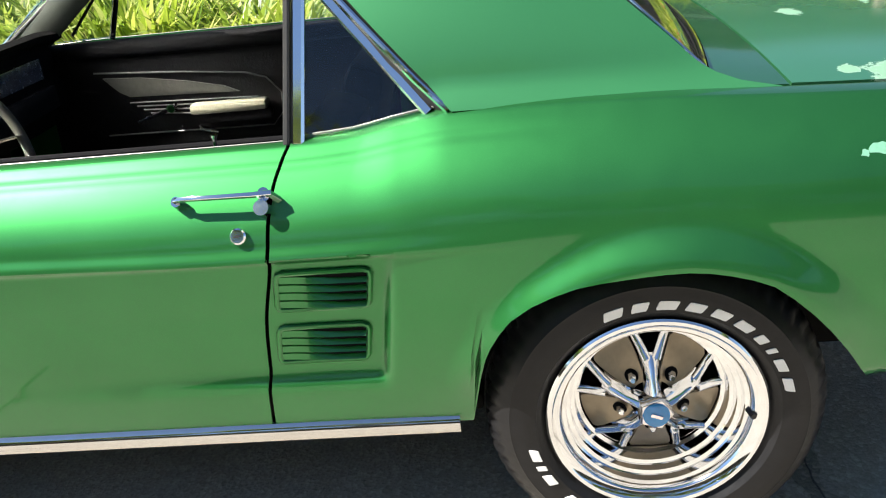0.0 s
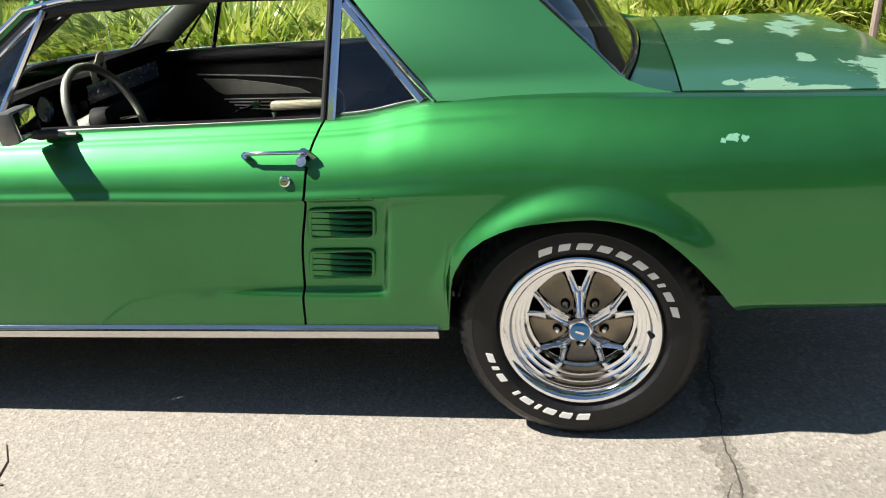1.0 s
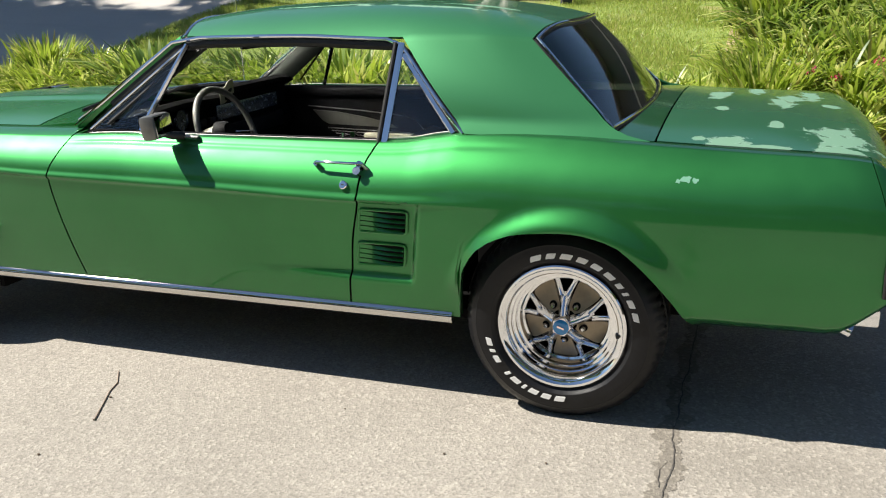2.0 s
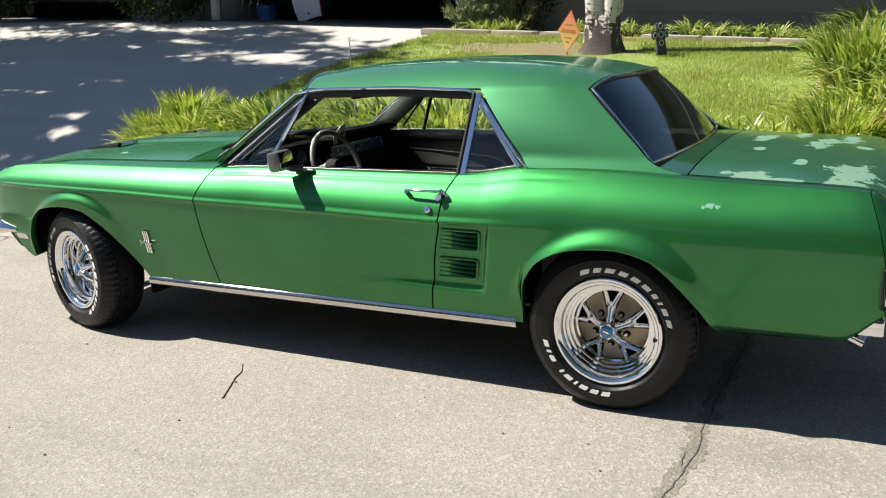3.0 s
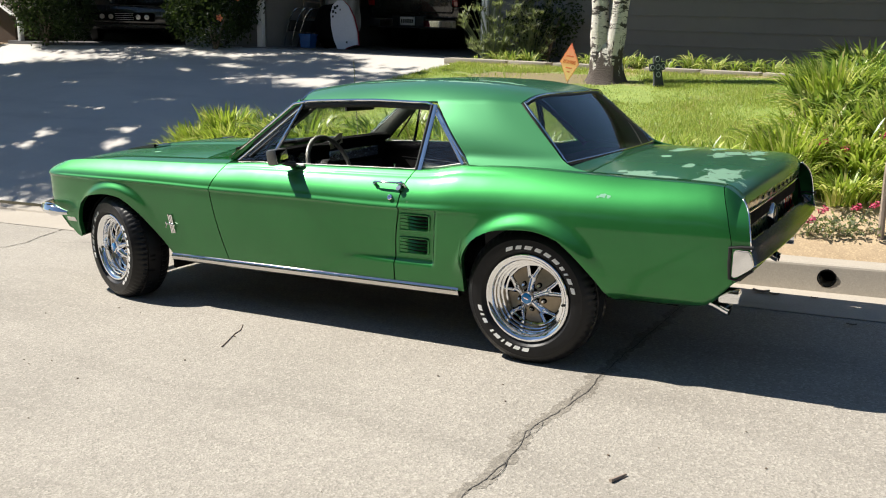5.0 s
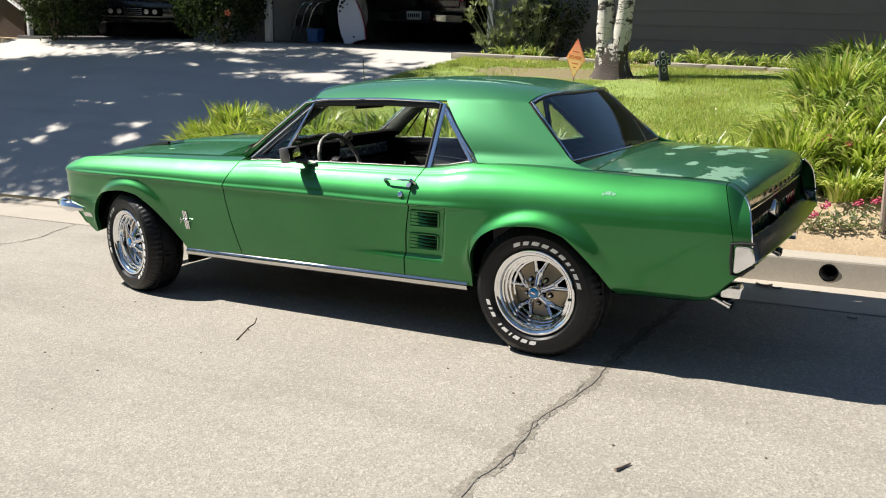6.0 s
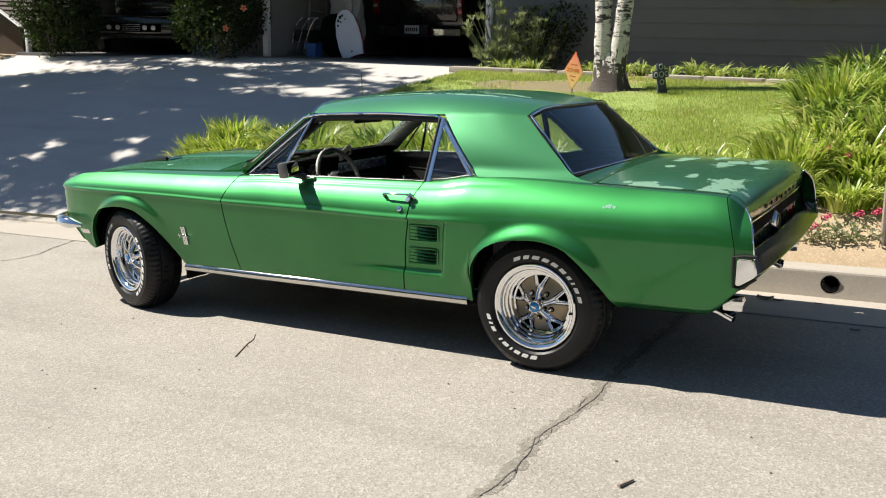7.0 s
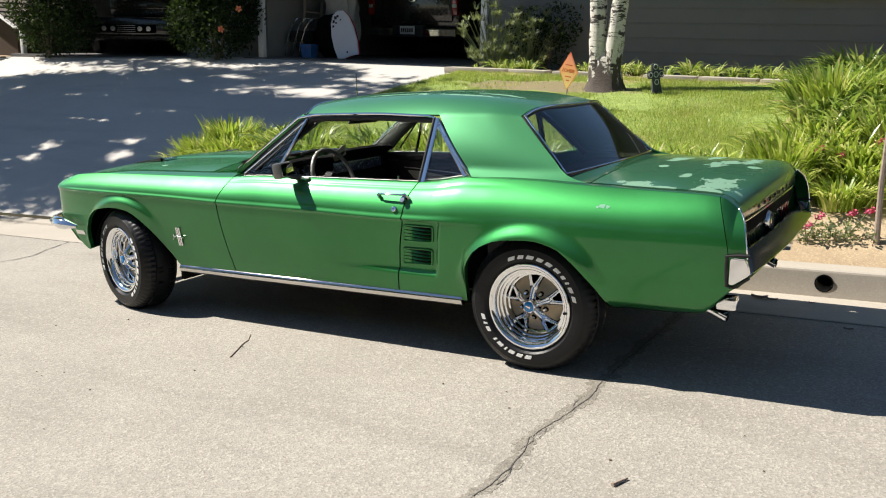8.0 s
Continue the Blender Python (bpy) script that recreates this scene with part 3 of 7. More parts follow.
# cowl between bonnet and windscreen
rows = []
for s in np.linspace(0, 1, 7):
    row = []
    for j in range(31):
        y = lerp(-0.664, 0.664, j / 30)
        x = lerp(-2.124 - 0.035 * (1 - (abs(y) / 0.66) ** 2), -1.93 - 0.13 * (1 - (abs(y) / 0.66) ** 2), s)
        row.append((x, y, lerp(bonnet_z(-2.13, y) - 0.002, 0.888 + 0.03 * (1 - (abs(y) / 0.66) ** 2), s)))
    rows.append(row)
part("cowl", thick(grid(rows), 0.01), PAINT, car)
for side in (-1, 1):
    part("cowl_corner", thick(grid([[(x, side * y, z) for y, z in ((0.664, hood_edge(x) - 0.001), (0.70, 0.868), (0.752, 0.862))] for x in (-1.945, -1.90, -1.850)]), 0.004), PAINT, car)

# roof with its two sail panels
roof_w = curve_of((-1.60, 0.575), (-1.42, 0.590), (-1.1, 0.603), (-0.6, 0.603), (-0.35, 0.580), (-0.16, 0.545))
roof_e = curve_of((-1.60, 1.195), (-1.42, 1.203), (-1.0, 1.208), (-0.6, 1.195), (-0.35, 1.195), (-0.16, 1.182))
roof_m = curve_of((-1.60, 1.252), (-1.45, 1.277), (-1.2, 1.298), (-0.85, 1.303), (-0.5, 1.288), (-0.25, 1.256), (-0.10, 1.220))


def roof_z(x, y):
    s = min(1.0, abs(y) / roof_w(x))
    return roof_e(x) + (roof_m(x) - roof_e(x)) * (1 - s ** lerp(3.4, 4.8, step(-1.2, -0.6, x)))


def roof_front(s):
    return -1.445 - 0.105 * (1 - abs(s) ** 2.2)


def roof_back(s):
    return -0.165 + 0.05 * (1 - abs(s) ** 2.0)


NS, NX = 40, 48
SAIL_FROM = 32
rows = []
for i in range(NX + 1):
    row = []
    for j in range(NS + 1):
        s = 0.5 * math.sin(lerp(-math.pi / 2, math.pi / 2, j / NS)) + 0.5 * lerp(-1, 1, j / NS)
        x = lerp(roof_front(s), roof_back(s), i / NX)
        row.append((x, s * roof_w(x), roof_z(x, s * roof_w(x))))
    rows.append(row)
bm = grid(rows)
sail_back = curve_of((0.0, 0.245), (0.05, 0.170), (0.13, 0.115), (0.3, 0.060), (0.6, -0.038), (1.0, -0.170))
sail_back_y = curve_of((0.0, 0.706), (0.05, 0.690), (0.13, 0.672), (0.3, 0.645), (0.6, 0.60), (1.0, 0.545))
for side in (-1, 1):
    rows = []
    for i in range(SAIL_FROM, NX + 1):
        top_x = lerp(roof_front(1), roof_back(1), i / NX)
        s = (i - SAIL_FROM) / (NX - SAIL_FROM)
        row = []
        for j in range(21):
            t = j / 20
            fx, fy, fz = lerp(-0.335, -0.592, t), lerp(0.732, 0.603, t), lerp(0.904, 1.195, t)
            bx, by, bz = sail_back(t), sail_back_y(t), lerp(0.888, 1.182, t)
            x = lerp(fx, bx, s)
            bulge = 0.024 * math.sin(math.pi * t) * (1 - 0.55 * s) + 0.010 * math.sin(math.pi * t) * math.sin(math.pi * s)
            y = lerp(fy, by, s) + bulge + 0.022 * (1 - step(0, 0.16, t)) * (1 - s * 0.8)
            z = lerp(fz, bz, s)
            ex, ey = lerp(-0.592, sail_back(1), s), lerp(0.603, sail_back_y(1), s)
            x, y, z = x + (top_x - ex) * t ** 3, y + (roof_w(top_x) - ey) * t ** 3, z + (roof_e(top_x) - lerp(1.195, 1.182, s)) * t ** 3
            row.append((x, side * y, z))
        rows.append(row)
    add_grid(bm, rows)
bmesh.ops.remove_doubles(bm, verts=bm.verts[:], dist=0.0002)
roof = part("roof", thick(bm, 0.008), PAINT_ROOF, car, "green roof with scratched and peeling clear coat", sharp=70)

# boot lid and the panel ahead of it
deck_mid = curve_of((0.05, 0.925), (0.25, 0.918), (0.55, 0.906), (0.78, 0.882), (0.86, 0.868), (0.893, 0.852), (0.93, 0.80))


def deck_z(x, y):
    e = belt(x) + 0.004
    return e + (deck_mid(x) - e) * (1 - min(1.0, abs(y) / 0.712) ** 2.4)


rows = []
for i in range(31):
    x = lerp(0.256, 0.902, i / 30)
    rows.append([(x + 0.022 * (1 - (y / 0.7) ** 2) * (i / 30), y, deck_z(x, y)) for y in np.linspace(-0.698, 0.698, 41)])
rows.append([(x + 0.012, y, z - 0.018) for x, y, z in rows[-1]])
rows.append([(x + 0.002, y, z - 0.028) for x, y, z in rows[-1]])
boot = part("boot_lid", thick(grid(rows), 0.008), PAINT_DECK, car, "green boot lid with pale peeling patches")
rows = []
for s in np.linspace(0, 1, 9):
    row = []
    for y in np.linspace(-0.705, 0.705, 41):
        q = 1 - (abs(y) / 0.70) ** 2
        x = lerp(lerp(0.120, 0.182, q), 0.250, s)
        row.append((x, y, lerp(deck_z(0.16, y) + 0.004, deck_z(0.25, y), s)))
    rows.append(row)
part("rear_cowl", thick(grid(rows), 0.006), PAINT, car)

# windscreen, rear window and their bright mouldings
def screen_rows(bottom, top, bow, n=24, m=10):
    rows = []
    for j in range(m + 1):
        t = j / m
        row = []
        for i in range(n + 1):
            s = lerp(-1, 1, i / n)
            b, a = Vector(bottom(s)), Vector(top(s))
            row.append(tuple(b.lerp(a, t) + Vector((bow * math.sin(math.pi * t), 0, abs(bow) * 0.6 * math.sin(math.pi * t)))))
        rows.append(row)
    return rows


def ws_bottom(s):
    return (-1.925 - 0.13 * (1 - abs(s) ** 2), 0.655 * s, 0.890 + 0.03 * (1 - abs(s) ** 2))


def ws_top(s):
    x = roof_front(s) - 0.012
    return (x, 0.575 * s, roof_z(x + 0.02, 0.575 * s) - 0.012)


def rw_bottom(s):
    return (0.112 + 0.056 * (1 - abs(s) ** 2), 0.655 * s, 0.912 + 0.008 * (1 - abs(s) ** 2))


def rw_top(s):
    return (roof_back(s) + 0.012, 0.535 * s, roof_z(roof_back(s), 0.535 * s) - 0.012)


for nm, lo, hi, bow, mat in (("windscreen", ws_bottom, ws_top, -0.02, GLASS), ("rear_window", rw_bottom, rw_top, 0.012, GLASS_DARK)):
    g = part(nm, thick(grid(screen_rows(lo, hi, bow)), 0.004), mat, car)
    g.visible_shadow = False
    loop = [Vector(lo(s)) for s in np.linspace(-1, 1, 25)] + [Vector(lo(1)).lerp(Vector(hi(1)), t) for t in np.linspace(0.06, 0.94, 12)] \
        + [Vector(hi(s)) for s in np.linspace(1, -1, 25)] + [Vector(hi(-1)).lerp(Vector(lo(-1)), t) for t in np.linspace(0.06, 0.94, 12)]
    lift = Vector((-0.004 if nm == "windscreen" else 0.004, 0, 0.008))
    part("window_moulding", sweep([p + lift for p in loop], rail(0.011, 0.009), (0.5 if nm == "rear_window" else -0.5, 0, 0.85), True), CHROME, g, "bright window moulding")
    part("window_seal", sweep([p - lift * 0.6 for p in loop], rail(0.024, 0.012), (0.5 if nm == "rear_window" else -0.5, 0, 0.85), True), SEAL, g, "black rubber seal")

# pillars, gutter rails, side windows
for side in (-1, 1):
    def S(p):
        return Vector((p[0], side * p[1], p[2]))

    a_low, a_top = Vector((-1.895, 0.690, 0.872)), Vector((-1.44, 0.592, 1.203))
    part("windscreen_pillar", sweep([S(a_low.lerp(a_top, t) + Vector((0, 0, 0.008 * math.sin(math.pi * t)))) for t in np.linspace(0, 0.965, 12)], rail(0.030, 0.036, 0.35), (0, side, 0.6)), PAINT, car)
    rows = [[S(a_low.lerp(a_top, t) + Vector((dx, -0.028 - dy, 0.0))) for dx, dy in ((-0.02, 0.0), (0.03, 0.012), (0.075, 0.010), (0.115, -0.002))] for t in np.linspace(0.02, 0.95, 10)]
    part("pillar_trim", thick(grid(rows), 0.012), PILLAR_TRIM, car, "dull dark pillar trim")
    gut = [a_low + Vector((-0.01, 0.016, 0.01))] + [a_low.lerp(a_top, t) + Vector((-0.004, 0.018, 0.012)) for t in (0.3, 0.6, 0.9)] \
        + [Vector((x, roof_w(x) + 0.012, roof_e(x) - 0.006)) for x in np.linspace(-1.38, -0.70, 14)] \
        + [Vector((-0.645, 0.616, 1.189)), Vector((-0.610, 0.618, 1.178)), Vector((-0.580, 0.626, 1.158)), Vector((-0.552, 0.644, 1.130)), Vector((-0.500, 0.678, 1.074)), Vector((-0.445, 0.710, 1.015)), Vector((-0.395, 0.732, 0.960)), Vector((-0.342, 0.744, 0.904))]
    part("drip_rail", sweep([S(p) for p in gut], rail(0.012, 0.015), (0, side, 0.3)), CHROME, car, "chrome drip rail")
    part("window_channel", sweep([S(p + Vector((0.012, -0.014, -0.022))) for p in gut[1:]], rail(0.030, 0.03), (0, side, 0.3)), SEAL, car, "black window channel")
    # vent window
    v = [Vector((-1.80, 0.745, 0.878)), Vector((-1.44, 0.618, 1.165)), Vector((-1.585, 0.740, 0.882))]
    mid = (v[0] + v[1] + v[2]) / 3
    vent = part("vent_window", thick(grid([[S(v[0]), S(v[0])], [S(v[2]), S(v[1])]]), 0.004), GLASS, car)
    vent.visible_shadow = False
    part("vent_window_frame", sweep([S(v[0]), S(v[0].lerp(v[1], 0.5)), S(v[1])], rail(0.009, 0.016), (0, side, 0.4)), CHROME, vent, "chrome vent window frame")
    part("vent_window_post", sweep([S(v[2] + Vector((0.004, 0, -0.005))), S(v[1] + Vector((0.012, 0, 0.01)))], rail(0.020, 0.020), (0, side, 0.4)), CHROME, vent, "chrome vent window post")
    part("vent_window_frame", sweep([S(v[0] + Vector((0.08, 0, 0.02))), S(v[1] + Vector((-0.03, 0, -0.05)))], rail(0.010, 0.014), (0, side, 0.4)), SEAL, vent)
    # fixed quarter window
    q = [Vector((-0.612, 0.750, 0.876)), Vector((-0.588, 0.620, 1.165)), Vector((-0.570, 0.630, 1.140)), Vector((-0.368, 0.732, 0.902)), Vector((-0.45, 0.744, 0.885)), Vector((-0.52, 0.748, 0.878))]
    bm = bmesh.new()
    bm.faces.new([bm.verts.new(S(p)) for p in q])
    qw = part("quarter_window", thick(bm, 0.004), GLASS, car)
    qw.visible_shadow = False
    part("window_post", sweep([S(q[0] + Vector((0, 0.006, -0.008))), S(q[1] + Vector((0.0, 0.006, 0.012)))], rail(0.024, 0.016), (0, side, 0.45)), CHROME, qw, "chrome upright window post")
    part("window_post_seal", sweep([S(q[0] + Vector((-0.021, 0.004, -0.008))), S(q[1] + Vector((-0.021, 0.004, 0.012)))], rail(0.012, 0.018), (0, side, 0.45)), SEAL, qw)
    part("window_edge", sweep([S(p + Vector((-0.008, 0.006, 0.0))) for p in (q[2], q[2].lerp(q[3], 0.5), q[3])], rail(0.020, 0.012), (0, side, 0.45)), CHROME, qw, "chrome sloping window edge")
    # sill moulding along the belt
    part("belt_moulding", sweep([S((x, w_belt(x) - 0.020, belt(x) + 0.006)) for x in np.linspace(-1.80, -0.60, 20)], rail(0.003, 0.003), (0, 0, 1)), TRIM_DULL, car, "thin dull belt moulding")
    part("belt_moulding", sweep([S((x, w_belt(x) - 0.022, belt(x) + 0.012)) for x in np.linspace(-0.585, -0.36, 12)], rail(0.004, 0.005), (0, 0, 1)), TRIM_DULL, car)
    # bright rocker moulding
    sec = [(0.002, 0.050)] + [(0.004 + 0.022 * math.sin(a), 0.025 + 0.025 * math.cos(a)) for a in np.linspace(0.25, 2.9, 9)] + [(-0.01, 0.0), (-0.01, 0.050)]
    rows = [[(x, side * (0.795 + sy), 0.272 + sz) for sy, sz in sec] for x in np.linspace(-2.315, -0.372, 30)]
    bm = bmesh.new()
    vs = add_grid(bm, rows, 0, True)
    bm.faces.new(vs[0])
    bm.faces.new(vs[-1])
    part("rocker_moulding", bm, CHROME_SATIN, car, "bright rocker panel moulding")


# ---- side vents, handle, lock, mirror, badge (both sides alike)
def on_side(x, z, out=0.0):
    """A point on the left flank, out metres proud of it."""
    e = 0.004
    n = Vector((-(side_y(x + e, z) - side_y(x - e, z)) / (2 * e), 1, -(side_y(x, z + e) - side_y(x, z - e)) / (2 * e))).normalized()
    return Vector((x, side_y(x, z), z)) + n * out


def vent_thing(side, z0, z1):
    def S(p):
        return Vector((p[0], side * p[1], p[2]))
    x0, x1 = -0.668, -0.498

    def P(u, v, out):
        z = lerp(z0, z1, v)
        return S(on_side(lerp(x0, x1, u) + 0.17 * (z - 0.645), z, out))
    loop = [P(u, v, 0.003) for u, v in ((0.06, 0), (0.5, 0), (0.92, 0), (0.98, 0.05), (1, 0.14), (1, 0.5), (1, 0.86), (0.98, 0.95), (0.92, 1), (0.5, 1), (0.06, 1), (0.02, 0.96), (0, 0.86), (0, 0.5), (0, 0.14), (0.02, 0.04))]
    vent = part("side_vent", sweep(loop, rail(0.010, 0.010), (0, side, 0.2), True), PAINT, car, "louvred green vent ahead of the rear wheel")
    # no recess is cut: a flat black face gives the vent's inner shade
    bm = bmesh.new()
    bm.faces.new([bm.verts.new(P(u, v, 0.0015)) for u, v in ((0.05, 0.05), (0.96, 0.05), (0.96, 0.95), (0.05, 0.95))])
    part("vent_hollow", bm, BLACK, vent, "flat black face for the shade inside the vent")
    for k in range(4):
        v0, v1 = lerp(0.06, 0.94, k / 4), lerp(0.06, 0.94, (k + 1) / 4)
        rows = []
        for t in np.linspace(0.03, 0.97, 8):
            lip = 0.016 * step(0.0, 0.6, t)
            d = lerp(0.0, 0.58, step(0.05, 0.75, t))
            rows.append([P(t, v0, 0.0025), P(t, lerp(v0, v1, 0.10), 0.004 + lip * 0.5), P(t, lerp(v1, v0, d + 0.08), 0.003 + 0.002), P(t, lerp(v1, v0, d + 0.02), 0.002)])
        bm = grid(rows)
        part("louvre", thick(bm, 0.0015), PAINT, vent)


for side in (-1, 1):
    vent_thing(side, 0.588, 0.668)
    vent_thing(side, 0.468, 0.548)

    def S(p):
        return Vector((p[0], side * p[1], p[2]))

    h0 = on_side(-0.818, 0.800, 0.0)
    d0, d1 = on_side(-0.818, 0.800, 0.028), on_side(-0.678, 0.798, 0.031)
    pts = [h0, on_side(-0.818, 0.800, 0.022), on_side(-0.808, 0.800, 0.028), d0.lerp(d1, 0.5), d1, on_side(-0.650, 0.800, 0.024), on_side(-0.641, 0.796, 0.0)]
    handle = part("door_handle", sweep([S(p) for p in pts], rail(0.013, 0.012, 0.45), (0, 0, 1), taper=lambda t: 0.8 + 0.3 * step(0.5, 0.95, t)), CHROME, car, "chrome door pull handle")
    bm = bmesh.new()
    c = on_side(-0.666, 0.784, 0.0)
    add_sweep(bm, [S(c), S(on_side(-0.666, 0.782, 0.024))], ring(0.0135, n=16), (1, 0, 0))
    part("push_button", bm, CHROME_WORN, handle, "worn chrome push button")
    part("handle_base", sweep([S(on_side(-0.668, 0.800, -0.002)), S(on_side(-0.662, 0.800, 0.022))], ring(0.013, 0.011, 16), (1, 0, 0)), CHROME, handle)
    part("handle_base", sweep([S(on_side(-0.818, 0.800, -0.002)), S(on_side(-0.818, 0.800, 0.018))], ring(0.010, 0.009, 14), (1, 0, 0)), CHROME, handle)
    lock = part("door_lock", sweep([S(on_side(-0.714, 0.745, -0.002)), S(on_side(-0.714, 0.745, 0.006)), S(on_side(-0.714, 0.745, 0.009))], ring(0.0145, n=18), (1, 0, 0), taper=lambda t: 1.0 if t < 0.9 else 0.8), CHROME, car, "round chrome door lock")
    part("key_slot", sweep([S(on_side(-0.714, 0.745, 0.0085)), S(on_side(-0.714, 0.745, 0.010))], ring(0.002, 0.006, 10), (1, 0, 0)), SEAL, lock)

    # the badge: an upright bar with a running figure drawn as plain shapes
    bm = bmesh.new()
    for i, tone in enumerate((0, 1, 2)):
        x0 = -2.268 + 0.012 * i - 0.012
        add_sweep(bm, [S(on_side(x0 + 0.004, 0.558, 0.006)), S(on_side(x0 + 0.009, 0.448, 0.006))], rail(0.010, 0.008), (1, 0, 0))
    badge = part("fender_badge", bm, CHROME, car, "upright chrome bar badge")
    bm = bmesh.new()
    for a, b, w in (((-2.300, 0.506), (-2.222, 0.500), 0.008), ((-2.29, 0.503), (-2.305, 0.482), 0.006), ((-2.235, 0.500), (-2.245, 0.476), 0.006), ((-2.30, 0.508), (-2.29, 0.518), 0.008)):
        add_sweep(bm, [S(on_side(*a, 0.014)), S(on_side(*b, 0.014))], ring(w * 0.5, n=8), (0, 1, 0))
    part("badge_figure", bm, CHROME, badge)

# small chips where the lacquer has flaked off the left haunch
for cx, cz, w, h, seed in ((0.356, 0.806, 0.017, 0.010, 1), (0.382, 0.804, 0.009, 0.008, 2), (0.334, 0.801, 0.008, 0.006, 3)):
    r = random.Random(seed)
    bm = bmesh.new()
    ringp = []
    for a in np.linspace(0, 2 * math.pi, 13)[:-1]:
        k = r.uniform(0.6, 1.15)
        p = on_side(cx + w * k * math.cos(a), cz + h * k * math.sin(a), 0.0008)
        ringp.append(bm.verts.new((p.x, -p.y, p.z)))
    bm.faces.new(ringp)
    part("paint_chip", bm, CHIP, car, "pale chip in the lacquer", smooth=False)

# outside mirror on the left door
MIRROR_AT = pose(-1.405, -0.868, 0.920, 0, -8, 8)
mir = part("door_mirror", sweep([Vector((-1.405, -0.785, 0.870)), Vector((-1.38, -0.79, 0.873)), Vector((-1.34, -0.792, 0.873)), Vector((-1.305, -0.785, 0.870))], rail(0.022, 0.010, 0.45), (0, 0, 1)), TRIM_DULL, car, "black door mirror")
part("mirror_stalk", sweep([Vector((-1.36, -0.79, 0.875)), Vector((-1.385, -0.825, 0.880)), Vector((-1.405, -0.855, 0.895))], ring(0.014, n=10), (1, 0, 0)), SEAL, mir)
bm = box((-0.036, -0.064, -0.042), (0.020, 0.064, 0.042), 0.016)
bmesh.ops.transform(bm, matrix=MIRROR_AT, verts=bm.verts[:])
part("mirror_shell", bm, TRIM_DULL, mir)
bm = box((0.0195, -0.054, -0.034), (0.0225, 0.054, 0.034), 0.001)
bmesh.ops.transform(bm, matrix=MIRROR_AT, verts=bm.verts[:])
part("mirror_face", bm, MIRROR_GLASS, mir, "silvered mirror face")

# ---- wheels
def sidewall_y(r):
    return -0.1238 + 0.10 * max(0.0, r - 0.262)


def white_mark(ang, w, h):
    """One raised white shape on the sidewall, a plain leaning block."""
    lean = 0.030

    def at(a, q):
        r = 0.2325 + h * q
        t = ang - w * a - lean * q
        return (r * math.cos(t), sidewall_y(r), r * math.sin(t))
    bm = bmesh.new()
    add_grid(bm, [[at(lerp(k, 1 - k, a), q) for a in np.linspace(0, 1, 4)] for q, k in ((0.0, 0.05), (0.12, 0.0), (0.88, 0.0), (1.0, 0.05))])
    return thick(bm, 0.002)


def dished(bm):
    """Draws the wheel's face into a cone, the hub forward and the rim end of the spokes back."""
    for v in bm.verts:
        k = min(1.0, max(0.0, (math.hypot(v.co.x, v.co.z) - 0.03) / 0.117))
        v.co = Vector((v.co.x * 0.915, v.co.y + lerp(-0.020, 0.036, k), v.co.z * 0.915))
    return bm


